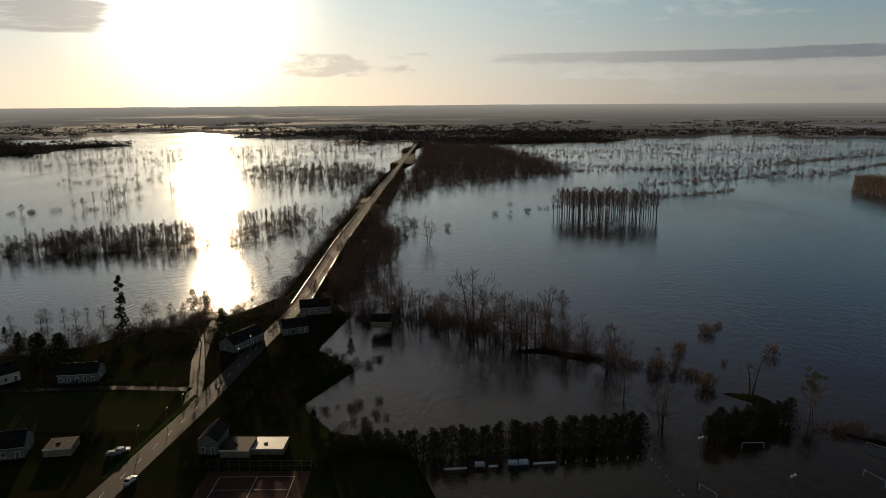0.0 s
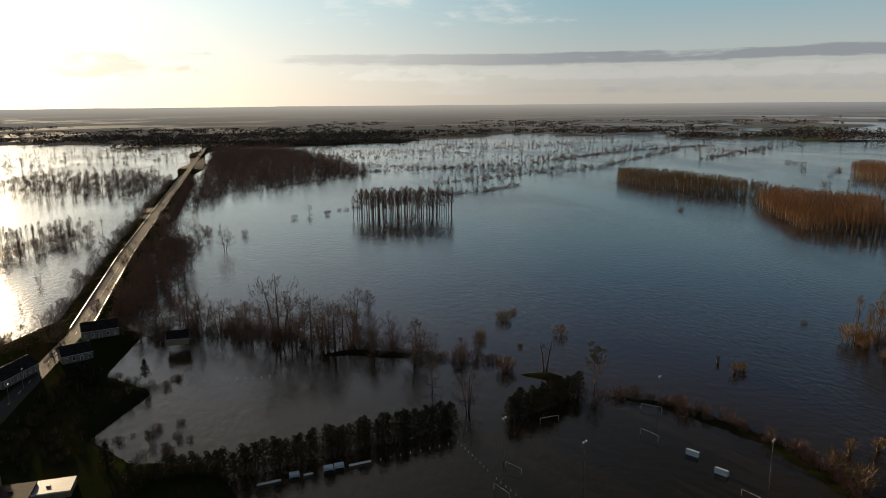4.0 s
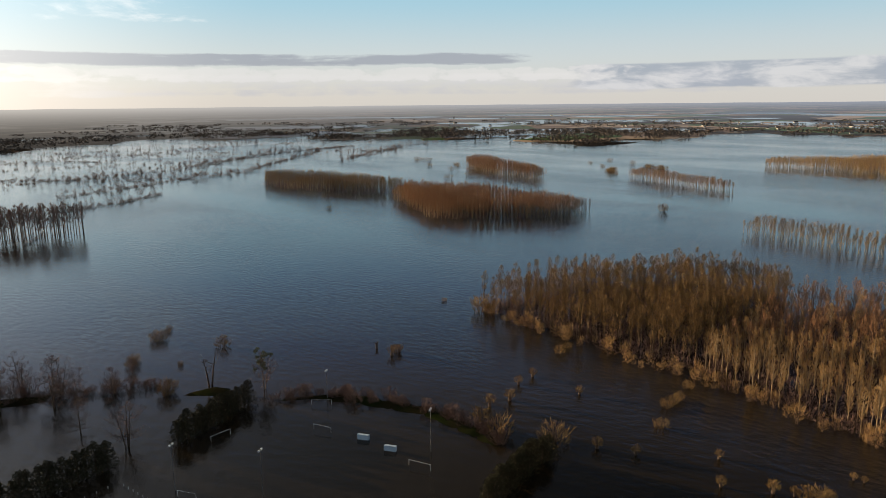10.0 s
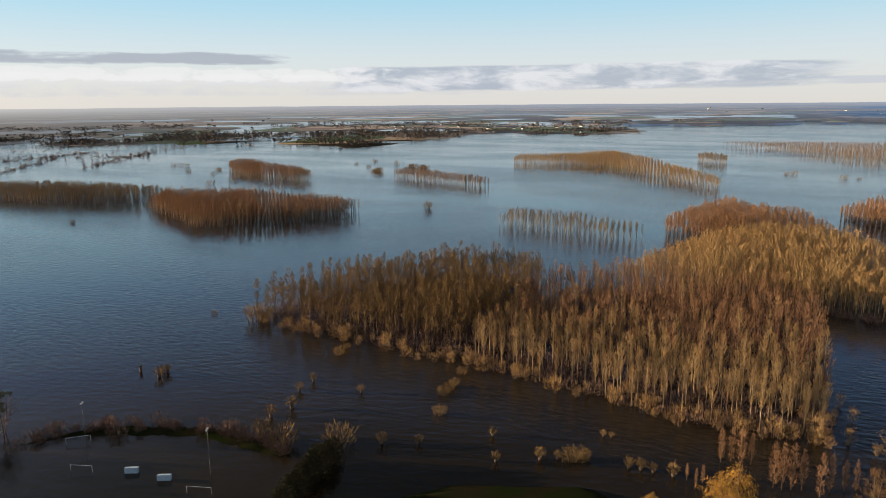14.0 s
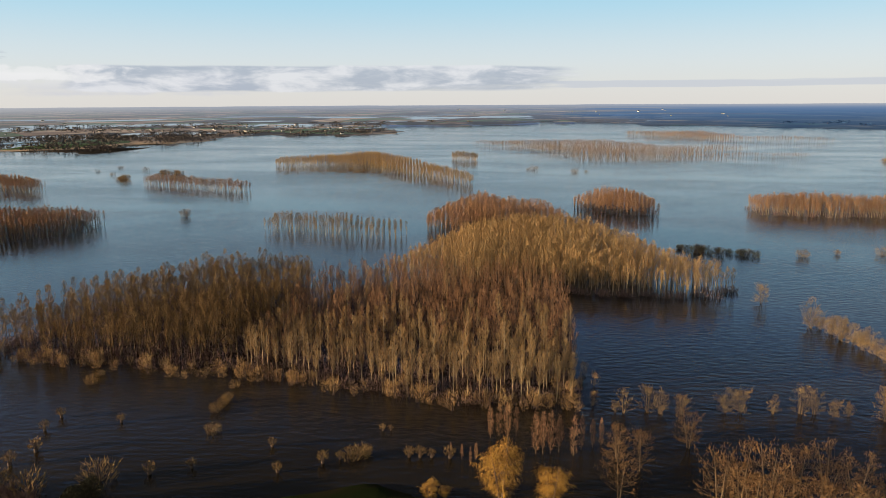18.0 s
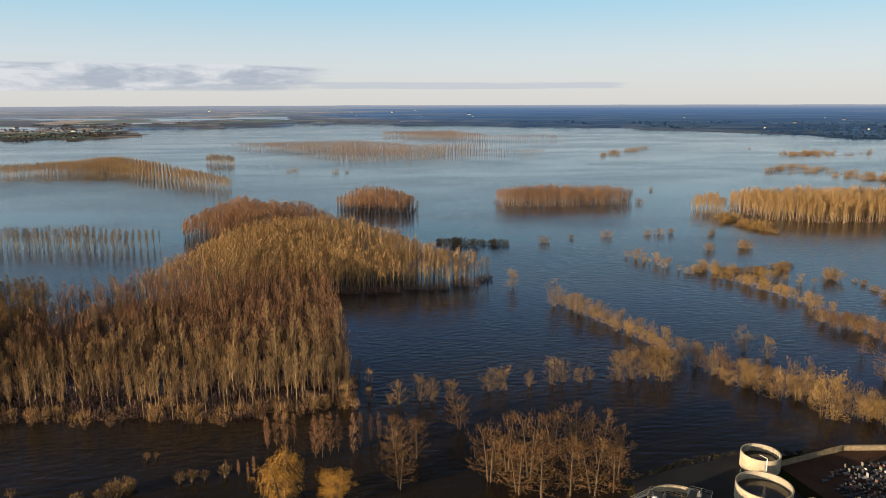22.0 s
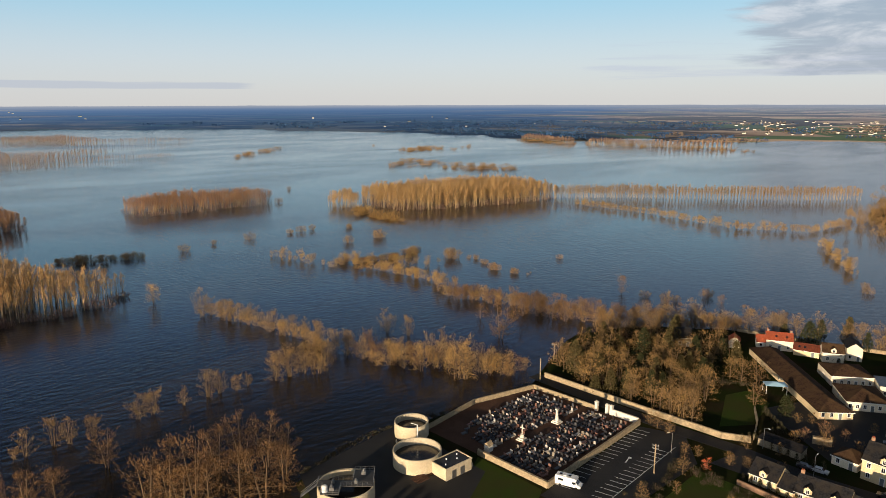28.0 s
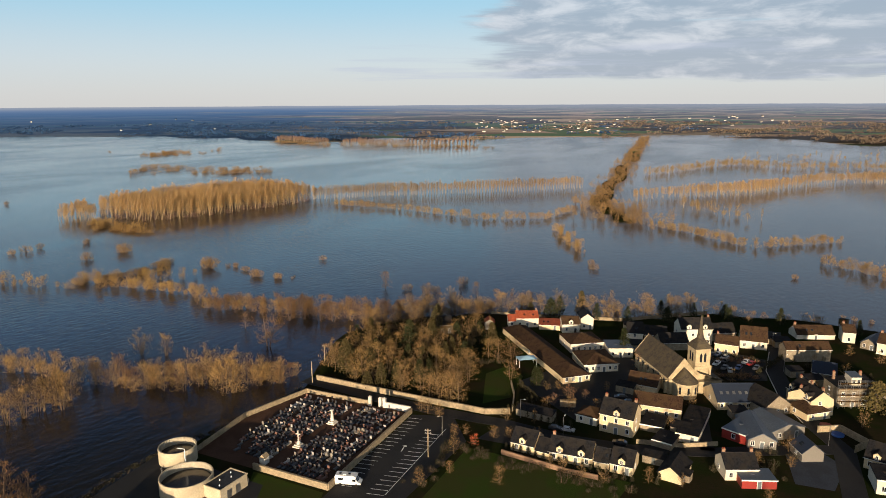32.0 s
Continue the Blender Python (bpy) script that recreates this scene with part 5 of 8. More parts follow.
GRANITES = [material("grave_" + n, c, 0.35, 0.2, 3.0, 0.0, per_object=0.4) for n, c in
            (("black_granite", (0.035, 0.035, 0.04)), ("grey_granite", (0.075, 0.075, 0.08)), ("pale_stone", (0.26, 0.23, 0.185)), ("rose_granite", (0.20, 0.11, 0.085)), ("white_marble", (0.48, 0.45, 0.41)))]

# ---- sewage works ----
tagged(mesh_object("yard", [(158, -122, 3.03), (120, -122, 3.03), (108, -100, 3.03), (126, -76, 3.03), (152, -84, 3.03)], [(4, 3, 2, 1, 0)], ASPHALT), "black asphalt yard of the sewage works", "pavement", kind="structure")


def tank(x, y, r, h, label, ribs=False):
    top = empty("settling_tank", x, y, TOWN, 0, label, "tank", "settling tanks")
    part("wall", pipe_ring(r - 0.28, r, 0, h), CONCRETE, top)
    part("lining", pipe_ring(r - 0.34, r - 0.285, 0.0, h - 0.02), CONCRETE_IN, top, "stained inner face of the tank")
    part("sludge", cylinder(0, 0, 0.1, h * 0.55, r - 0.36, None, 48), SLUDGE, top, "dark liquid in the tank")
    if ribs:
        for k in range(28):
            a = 2 * math.pi * k / 28
            c, s = math.cos(a) * (r - 0.42), math.sin(a) * (r - 0.42)
            part("rib", bar((c, s, h * 0.3), (c, s, h - 0.05), 0.11, 4), CONCRETE_IN, top)
    return top


tank(150.2, -121.1, 5.1, 4.3, "round cream concrete tank with ribbed inner wall", True)
big = tank(135.7, -111.3, 6.7, 4.3, "large round cream concrete tank holding dark liquid")
ladder = part("ladder", joined(bar((6.2, 2.5, 0), (6.2, 2.5, 5.6), 0.05), bar((6.5, 2.0, 0), (6.5, 2.0, 5.6), 0.05), *[bar((6.2, 2.5, 0.4 * k), (6.5, 2.0, 0.4 * k), 0.03, 4) for k in range(1, 14)]), STEEL, big, "steel access ladder")
mixer = empty("tank_mixer", 141.5, -116.2, TOWN, 0, "white steel mixer post rising between the tanks", "mixer")
part("post", bar((0, 0, 0), (0, 0, 7.6), 0.14, 8), WHITE_METAL, mixer)
part("arm", bar((0, 0, 7.6), (1.4, 1.2, 8.1), 0.1, 6), WHITE_METAL, mixer)

# tank with a railed platform over it
plat = empty("platform_tank", 134.5, -87.2, TOWN, 48, "round concrete tank with a railed steel platform on top", "tank", "settling tanks")
part("wall", pipe_ring(6.9, 7.2, 0, 4.0), CONCRETE, plat)
part("sludge", cylinder(0, 0, 0.1, 2.4, 6.85, None, 48), SLUDGE, plat, "dark liquid in the tank")
deck = part("deck", joined(box(-7.0, 7.0, -1.2, 1.6, 3.9, 4.15), box(-6.6, -1.6, -6.0, -1.2, 3.9, 4.15), box(1.0, 5.6, 1.6, 5.4, 3.9, 4.15)), GRATING, plat, "dark steel grating deck")
for k, ((xa, ya), (xb, yb)) in enumerate([((-7, 1.6), (1, 1.6)), ((5.6, 1.6), (7, 1.6)), ((7, 1.6), (7, -1.2)), ((7, -1.2), (-1.6, -1.2)), ((-1.6, -1.2), (-1.6, -6)), ((-1.6, -6), (-6.6, -6)), ((-6.6, -6), (-7, 1.6)), ((1, 1.6), (1, 5.4)), ((1, 5.4), (5.6, 5.4)), ((5.6, 5.4), (5.6, 1.6))]):
    n = max(2, int(math.hypot(xb - xa, yb - ya) / 1.2) + 1)
    posts = [bar((xa + (xb - xa) * i / (n - 1), ya + (yb - ya) * i / (n - 1), 4.1), (xa + (xb - xa) * i / (n - 1), ya + (yb - ya) * i / (n - 1), 5.2), 0.035, 4) for i in range(n)]
    rails = [bar((xa, ya, z), (xb, yb, z), 0.035, 4) for z in (4.65, 5.2)]
    part("railing", joined(*posts, *rails), STEEL, deck, "grey tubular railing")
for x, y, s in ((-4, -4, 0.9), (-2.5, 0.2, 0.7), (3.0, 3.6, 0.9), (3.2, 0.3, 0.6)):
    part("machine", joined(box(x - s * 0.6, x + s * 0.6, y - s * 0.5, y + s * 0.5, 4.15, 4.15 + s), cylinder(x, y, 4.15 + s, 4.4 + s * 1.4, s * 0.35, s * 0.3, 12)), STEEL, deck, "grey pump housing")
vessel = part("vessel", joined(cylinder(4.6, 4.2, 4.15, 5.6, 0.75, 0.75, 16), cylinder(4.6, 4.2, 5.6, 5.9, 0.75, 0.3, 16)), WHITE_METAL, deck, "pale steel vessel")
part("stair", joined(*[box(7.0 + 0.28 * k, 7.3 + 0.28 * k, -0.6, 0.6, 3.7 - 0.22 * k, 3.8 - 0.22 * k) for k in range(16)], bar((7, 0.6, 4.9), (11.4, 0.6, 1.2), 0.04, 4), bar((7, -0.6, 4.9), (11.4, -0.6, 1.2), 0.04, 4)), STEEL, plat, "steel stair with handrails")
for x, y, r, h in ((121.5, -92.5, 1.2, 1.6), (118.5, -94.5, 0.9, 1.2), (123.5, -88.5, 0.7, 1.8)):
    pump = empty("pump_unit", x, y, TOWN, 20, "grey steel pump unit with a pale drum", "pump", "pump units")
    part("drum", cylinder(0, 0, 0, h, r, r * 0.9, 16), STEEL, pump)
    part("lid", cylinder(0, 0, h, h + 0.2, r * 0.6, r * 0.5, 12), WHITE_METAL, pump)
    part("pipe", bar((r, 0, 0.5), (r + 1.2, 0.3, 0.5), 0.14, 8), STEEL, pump)

# control hut
hut = empty("control_hut", 126.2, -115.4, TOWN, -90, "cream rendered hut with a flat dark roof", "building")
part("wall", box(-4.6, 4.6, -2.9, 2.9, 0, 3.3), CONCRETE, hut)
part("roof", box(-4.45, 4.45, -2.75, 2.75, 3.3, 3.36), ROOF_FELT, hut, "dark felt roof")
part("parapet", joined(box(-4.75, 4.75, -3.05, -2.75, 3.25, 3.55), box(-4.75, 4.75, 2.75, 3.05, 3.25, 3.55), box(-4.75, -4.45, -2.75, 2.75, 3.25, 3.55), box(4.45, 4.75, -2.75, 2.75, 3.25, 3.55)), CONCRETE, hut)
for y in (-3.0, -1.0, 1.4, 3.0):
    part("window" if y in (-3.0, 3.0) else "door", box(4.58, 4.66, y - 0.45, y + 0.45, 1.0 if y in (-3.0, 3.0) else 0, 2.2), GLASS_DARK, hut)
for x in (-1.8, 1.2):
    part("door", box(x - 0.7, x + 0.7, -2.98, -2.88, 0, 2.3), STEEL, hut, "grey double door")
for x, y in ((-3, -1), (-1, 1), (1.5, -0.5), (3, 1.2)):
    part("roof_vent", cylinder(x, y, 3.36, 3.7, 0.18, 0.15, 10), WHITE_METAL, hut)
tagged(mesh_object("steps", *joined(box(128.4, 129.0, -113, -104.5, 3.0, 3.25), *[box(127.2, 130.6, -105 - 0.5 * k, -104.6 - 0.5 * k, 3.0, 3.06 + 0.05 * k) for k in range(8)]), GRAVEL), "rust-coloured paving slab beside the hut", "pavement", kind="structure")

# ---- walls, cemetery and car park ----
def wall_run(name, line, h, thick, mat, label, cap=None, z=TOWN):
    """A masonry wall along corners, with a coping on top."""
    top = empty(name, line[0][0], line[0][1], z, 0, label, "wall", "garden walls")
    x0, y0 = line[0]
    L = [(x - x0, y - y0) for x, y in line]
    for (xa, ya), (xb, yb) in zip(L, L[1:]):
        d = math.hypot(xb - xa, yb - ya)
        ux, uy = (xb - xa) / d, (yb - ya) / d
        for pname, t, za, zb, m in (("wall", thick, -0.4, h, mat), ("coping", thick + 0.14, h, h + 0.12, cap or mat)):
            nx, ny = -uy * t / 2, ux * t / 2
            V = [(px + s * nx, py + s * ny, zz) for zz in (za, zb) for px, py, s in ((xa, ya, 1), (xa, ya, -1), (xb, yb, -1), (xb, yb, 1))]
            part(pname, (V, [(3, 2, 1, 0), (4, 5, 6, 7), (0, 1, 5, 4), (1, 2, 6, 5), (2, 3, 7, 6), (3, 0, 4, 7)]), m, top)
    return top


CEM = [(148, -174), (108, -177), (103.5, -128), (143, -125)]
wall_run("cemetery_wall", [(122.5, -175.9), (148, -174), (153, -150), (149, -126)], 1.4, 0.4, WALL_STONE, "pale rubble wall round the cemetery")
wall_run("cemetery_wall", [(108, -177), (103.5, -128), (128, -127)], 1.7, 0.5, WALL_STONE, "pale rubble wall between cemetery and car park")
wall_run("white_wall", [(118.5, -176.3), (108.4, -177.1)], 1.9, 0.4, WALL_WHITE, "whitewashed wall beside the cemetery gate")
for x, y in ((123.0, -175.6), (119.4, -176.2), (118.0, -176.5)):
    pillar = empty("gate_pillar", x, y, TOWN, 3, "whitewashed gate pillar of the cemetery", "pillar", "gate pillars")
    part("shaft", box(-0.45, 0.45, -0.45, 0.45, 0, 3.0), WALL_WHITE, pillar)
    part("cap", joined(box(-0.55, 0.55, -0.55, 0.55, 3.0, 3.15), cylinder(0, 0, 3.15, 3.4, 0.45, 0.1, 8)), WALL_WHITE, pillar)
tagged(mesh_object("cemetery_ground", [(147.7, -173.7, 3.02), (108.3, -176.6, 3.02), (103.8, -128.2, 3.02), (149, -126.2, 3.02), (152.6, -150, 3.02)], [(0, 1, 2, 3, 4)], GRAVEL), "dark reddish gravel between the graves", "ground", kind="structure")


def grave_parts():
    """Meshes of a few kinds of graves: slab, headstone, cross."""
    slab = joined(box(-0.5, 0.5, -0.95, 0.95, 0, 0.28), box(-0.42, 0.42, -0.85, 0.85, 0.28, 0.36))
    stone = [joined(box(-0.5, 0.5, 0.78, 0.95, 0.28, 1.0), box(-0.35, 0.35, 0.79, 0.94, 1.0, 1.12)), joined(box(-0.38, 0.38, 0.78, 0.95, 0.28, 1.35), cylinder(0, 0.86, 1.2, 1.45, 0.1, 0.08, 6)),
             joined(box(-0.1, 0.1, 0.8, 0.93, 0.28, 1.6), box(-0.36, 0.36, 0.8, 0.93, 1.1, 1.28)), joined(box(-0.55, 0.55, 0.78, 0.95, 0.28, 0.85))]
    pots = cylinder(0.1, -0.2, 0.36, 0.62, 0.14, 0.18, 8)
    return slab, stone, pots


slab, stones, pot = grave_parts()
FLOWERS = material("grave_flowers", (0.5, 0.22, 0.2), 0.9, 0.5, 6.0, 0, (0.6, 0.5, 0.2), per_object=0.6)


def shared(name, shape, mat):
    ob = mesh_object(name, *shape, mat)
    me = ob.data
    bpy.data.objects.remove(ob)
    return me


SLABS = [shared("slab", slab, m) for m in GRANITES]
STONES = [[shared("headstone", s, m) for m in GRANITES] for s in stones]
POT = shared("flower_pot", pot, FLOWERS)
grave_rng = random.Random(5)
a0, bx, by = Vector((143, -128)), (Vector((107, -130.5)) - Vector((143, -128))), (Vector((146, -171)) - Vector((143, -128)))
rows_n, cols_n = 15, 25
count = 0
for i in range(rows_n):
    for j in range(cols_n):
        u, v = (j + 0.5) / cols_n, (i + 0.55) / rows_n
        p = a0 + bx * u + by * v
        if abs(p.x - 125.5) < 1.9 or (p.x > 133 and p.y > -137 and grave_rng.random() < 0.55) or (p.y > -132 and p.x > 128):
            continue
        if grave_rng.random() < 0.09:
            continue
        count += 1
        g = empty("grave", p.x + grave_rng.uniform(-0.12, 0.12), p.y + grave_rng.uniform(-0.25, 0.25), TOWN + 0.02, 176 + grave_rng.uniform(-4, 4), "stone grave with slab and headstone on the gravel", "grave", "cemetery graves")
        k = grave_rng.choices(range(5), (8, 6, 2, 2, 1))[0]
        sc = grave_rng.uniform(0.85, 1.1)
        g.scale = (sc, sc, sc * grave_rng.uniform(0.8, 1.2))
        for me in (SLABS[k], STONES[grave_rng.choices(range(4), (5, 3, 2, 3))[0]][k if grave_rng.random() < 0.6 else grave_rng.choice((2, 3, 1, 1, 4))]):
            o = new(me.name, me)
            o.parent = g
        if grave_rng.random() < 0.45:
            o = new("flower_pot", POT)
            o.parent = g
            o.location = (grave_rng.uniform(-0.2, 0.2), grave_rng.uniform(-0.4, 0.4), 0)
for x, y, h, label in ((126, -159.3, 4.6, "pale stone war memorial with a stepped base"), (125.4, -142.7, 5.0, "pale stone cross on a stepped plinth")):
    m = empty("monument", x, y, TOWN, 5, label, "monument", "cemetery monuments")
    part("plinth", joined(box(-1.3, 1.3, -1.3, 1.3, 0, 0.4), box(-0.95, 0.95, -0.95, 0.95, 0.4, 0.85), cylinder(0, 0, 0.85, 1.9, 0.62, 0.5, 8)), WALL_WHITE, m)
    if "cross" in label:
        part("cross", joined(box(-0.13, 0.13, -0.13, 0.13, 1.9, h), box(-0.75, 0.75, -0.11, 0.11, h - 1.2, h - 0.92)), WALL_WHITE, m)
    else:
        part("pillar", joined(cylinder(0, 0, 1.9, h - 0.5, 0.5, 0.34, 8), box(-0.45, 0.45, -0.45, 0.45, h - 0.5, h - 0.1)), WALL_WHITE, m)
chapel = empty("tomb_chapel", 127.5, -130.8, TOWN, 8, "small pale tomb chapel with a pointed roof", "tomb")
part("wall", box(-0.9, 0.9, -1.0, 1.0, 0, 2.0), WALL_WHITE, chapel)
part("roof", ([(-1, -1.1, 2.0), (1, -1.1, 2.0), (1, 1.1, 2.0), (-1, 1.1, 2.0), (0, -1.1, 3.0), (0, 1.1, 3.0)], [(0, 1, 4), (2, 3, 5), (1, 2, 5, 4), (3, 0, 4, 5), (3, 2, 1, 0)]), WALL_STONE, chapel)

# car park and its bays
tagged(mesh_object("car_park", [(107.2, -176, 3.04), (95, -181, 3.04), (84, -168, 3.04), (84, -128, 3.04), (102.6, -124, 3.04)], [(4, 3, 2, 1, 0)], ASPHALT), "black asphalt car park with white bay lines", "pavement", kind="structure")
tagged(mesh_object("forecourt", [(2, -205, 3.045), (-7, -209, 3.045), (-13, -203, 3.045), (-10.5, -188, 3.045), (-1.5, -187, 3.045)], [(0, 1, 2, 3, 4)], FORECOURT), "blue-grey concrete forecourt beside the village lane", "pavement", kind="structure")
ribbon("lane", [(156, -183), (120, -181.5), (100, -182), (80, -184), (60, -183), (40, -186), (19, -195), (-2, -208), (-14, -214)], 5.6, 3.06, ASPHALT, "narrow dark village lane", "road")
marks = empty("bay_markings", 100, -150, 3.06, 0, "white painted parking bay lines on asphalt", "road marking", kind="structure")


def line_mark(p, q, width=0.13):
    d = Vector((q[0] - p[0], q[1] - p[1])).normalized() * width / 2
    n = Vector((-d.y, d.x))
    V = [(p[0] - 100 + n.x, p[1] + 150 + n.y, 0), (p[0] - 100 - n.x, p[1] + 150 - n.y, 0), (q[0] - 100 - n.x, q[1] + 150 - n.y, 0), (q[0] - 100 + n.x, q[1] + 150 + n.y, 0)]
    V += [(x, y, 0.012) for x, y, _ in V]
    part("line", (V, [(4, 5, 6, 7), (0, 1, 5, 4), (1, 2, 6, 5), (2, 3, 7, 6), (3, 0, 4, 7)]), PAINT, marks)


for k in range(19):
    y = -131 - 2.35 * k
    xw = 104.2 + (y + 131) * -0.083
    line_mark((xw - 0.5, y), (xw - 5.0, y - 1.2))
    if k < 16:
        line_mark((xw - 10.2, y - 0.4), (xw - 14.6, y - 1.6))
line_mark((89.4, -133), (93, -172), 0.12)
line_mark((97.6, -154), (98.6, -157.5), 0.3)
line_mark((98.0, -156.8), (98.6, -157.5), 0.9)


def camper(x, y, turn):
    top = empty("motorhome", x, y, 3.04, turn, "white motorhome parked beside the cemetery wall", "motorhome")
    prof = [(-3.4, 0.45), (2.2, 0.45), (3.35, 0.5), (3.4, 1.0), (2.65, 1.25), (2.0, 2.0), (2.3, 2.5), (1.7, 2.85), (-3.3, 2.85), (-3.45, 2.6)]
    n = len(prof)
    V = [(a, s * 1.1, b) for s in (-1, 1) for a, b in prof]
    part("body", (V, [tuple(range(n)), tuple(range(2 * n - 1, n - 1, -1))] + [(i, n + i, n + (i + 1) % n, (i + 1) % n) for i in range(n)]), WHITE_METAL, top)
    part("windscreen", ([(2.66, -0.9, 1.3), (2.66, 0.9, 1.3), (2.05, 0.85, 2.0), (2.05, -0.85, 2.0)], [(0, 1, 2, 3)]), GLASS_DARK, top)
    for s in (-1, 1):
        part("window", box(-2.6, -1.2, s * 1.1 - 0.02, s * 1.1 + 0.02, 1.6, 2.2), GLASS_DARK, top)
        part("window", box(1.2, 2.1, s * 1.1 - 0.02, s * 1.1 + 0.02, 1.35, 1.95), GLASS_DARK, top)
        for wx in (-2.0, 2.3):
            ty = part("wheel", ([(wx + 0.36 * math.cos(t), s * 1.02 + q, 0.36 + 0.36 * math.sin(t)) for q in (-0.1, 0.1) for t in [2 * math.pi * i / 16 for i in range(16)]], [tuple(range(16)), tuple(range(31, 15, -1))] + [(i, (i + 1) % 16, 16 + (i + 1) % 16, 16 + i) for i in range(16)]), TYRE, top)
    for x0 in (-2.2, 0.2):
        part("skylight", box(x0 - 0.35, x0 + 0.35, -0.35, 0.35, 2.85, 2.95), GLASS_DARK, top)
    part("roof_box", box(-1.3, -0.5, -0.7, 0.7, 2.85, 3.05), WHITE_METAL, top)


camper(100.6, -133.0, -160)


def pole(x, y, h, label, arms=0, z=TOWN):
    top = empty("utility_pole", x, y, z, 20, label, "pole", "poles")
    part("shaft", bar((0, 0, -0.6), (0, 0, h), 0.17, 8), WALL_STONE, top)
    for k in range(arms):
        part("crossarm", box(-0.9, 0.9, -0.07, 0.07, h - 0.5 - 0.8 * k, h - 0.36 - 0.8 * k), STEEL, top)
        for s in (-0.7, 0.0, 0.7):
            part("insulator", cylinder(s, 0, h - 0.36 - 0.8 * k, h - 0.1 - 0.8 * k, 0.07, 0.04, 8), WALL_WHITE, top)


pole(89.3, -154.8, 8.5, "concrete utility pole beside the car park", 2)
pole(151.7, -181.5, 8.0, "pale wooden pole at the cemetery corner")
pole(150.5, -197, 7.0, "pale wooden pole at the flooded lane", 0, 0)
pole(163, -203, 8.5, "wooden pole standing in flood water", 1, 0)
wall_run("park_wall", [(152, -184.5), (118, -185.6), (87, -187.2), (80, -191)], 1.8, 0.5, WALL_STONE, "long pale rubble wall of the park")
tagged(mesh_object("lawn", [(101, -218, 3.04), (97, -229, 3.04), (88, -222, 3.04), (84.5, -203, 3.04), (91, -194, 3.04)], [(4, 3, 2, 1, 0)], GRASS), "green park lawn between clipped hedges", "lawn", kind="structure")
tagged(mesh_object("meadow", [(127, -126, 3.02), (104, -126.5, 3.02), (96, -112, 3.02), (112, -102, 3.02)], [(0, 1, 2, 3)], GRASS), "rough green grass beside the cemetery", "lawn", kind="structure")
tagged(mesh_object("garden_meadow", [(82, -165, 3.02), (62, -166, 3.02), (36, -168, 3.02), (40, -130, 3.02), (80, -128, 3.02)], [(4, 3, 2, 1, 0)], GRASS), "rough green and brown garden meadow", "lawn", kind="structure")


# ---- village ----
WHITE_WALL = material("white_render", (0.68, 0.61, 0.48), 0.9, 0.14, 1.0, 0.2, (0.52, 0.46, 0.35), per_object=0.12)
CREAM_WALL = material("cream_render", (0.63, 0.51, 0.32), 0.9, 0.16, 1.0, 0.2, (0.48, 0.38, 0.235), per_object=0.15)
STONE_WALL = material("grey_stone", (0.27, 0.225, 0.16), 0.95, 0.35, 1.6, 0.6, (0.18, 0.15, 0.105), coarse=0.4, per_object=0.2)
RED_WALL = material("red_cladding", (0.24, 0.024, 0.017), 0.6, 0.12, 1.0, 0.1)
# grey cladding; on the hamlet it stands for white render in shade
GREY_WALL = material("grey_cladding", (0.19, 0.175, 0.15), 0.7, 0.12, 1.0, 0.1)
SLATE = material("dark_slate", (0.017, 0.0175, 0.020), 0.65, 0.5, 0.6, 0.5, (0.034, 0.029, 0.024), coarse=0.9, per_object=0.3, spec=0.03)
BLUE_SLATE = material("blue_slate", (0.022, 0.030, 0.050), 0.5, 0.3, 1.4, 0.4, (0.02, 0.026, 0.04), spec=0.3)
MOSS_TILE = material("mossy_tiles", (0.045, 0.027, 0.018), 0.9, 0.6, 0.55, 0.6, (0.075, 0.047, 0.024), coarse=0.9, per_object=0.3)
ORANGE_TILE = material("orange_tiles", (0.27, 0.066, 0.03), 0.85, 0.4, 0.7, 0.5, (0.22, 0.06, 0.035), coarse=0.8)
# darker red than the orange tiles: shade over the low roof put into colour
SHADED_RED_TILE = material("red_brown_tiles", (0.13, 0.036, 0.02), 0.9, 0.4, 0.7, 0.5, (0.085, 0.03, 0.02), coarse=0.8)
METAL_ROOF = material("blue_grey_metal", (0.10, 0.12, 0.15), 0.5, 0.2, 0.5, 0.1, (0.07, 0.085, 0.105), metal=0.3)
BRICK_CH = material("chimney_brick", (0.27, 0.17, 0.11), 0.9, 0.3, 3.0, 0.4)
FRAME = material("white_window_frame", (0.75, 0.74, 0.7), 0.6, 0.05, 1.0, 0)
DOOR = material("painted_door", (0.12, 0.14, 0.15), 0.6, 0.2, 1.0, 0, per_object=0.6)

PANE = shared("pane", box(-0.42, 0.42, -0.07, -0.045, -0.62, 0.62), GLASS_DARK)
SURROUND = shared("window_frame", joined(box(-0.55, -0.42, -0.1, 0.0, -0.62, 0.62), box(0.42, 0.55, -0.1, 0.0, -0.62, 0.62), box(-0.55, 0.55, -0.1, 0.0, 0.62, 0.75), box(-0.6, 0.6, -0.16, 0.0, -0.75, -0.62), box(-0.03, 0.03, -0.09, 0.0, -0.62, 0.62)), FRAME)
LEAF = shared("door_leaf", box(-0.48, 0.48, -0.08, 0.0, 0.0, 2.05), DOOR)
LINTEL = shared("door_frame", joined(box(-0.6, -0.48, -0.12, 0, 0, 2.05), box(0.48, 0.6, -0.12, 0, 0, 2.05), box(-0.6, 0.6, -0.12, 0, 2.05, 2.2)), FRAME)


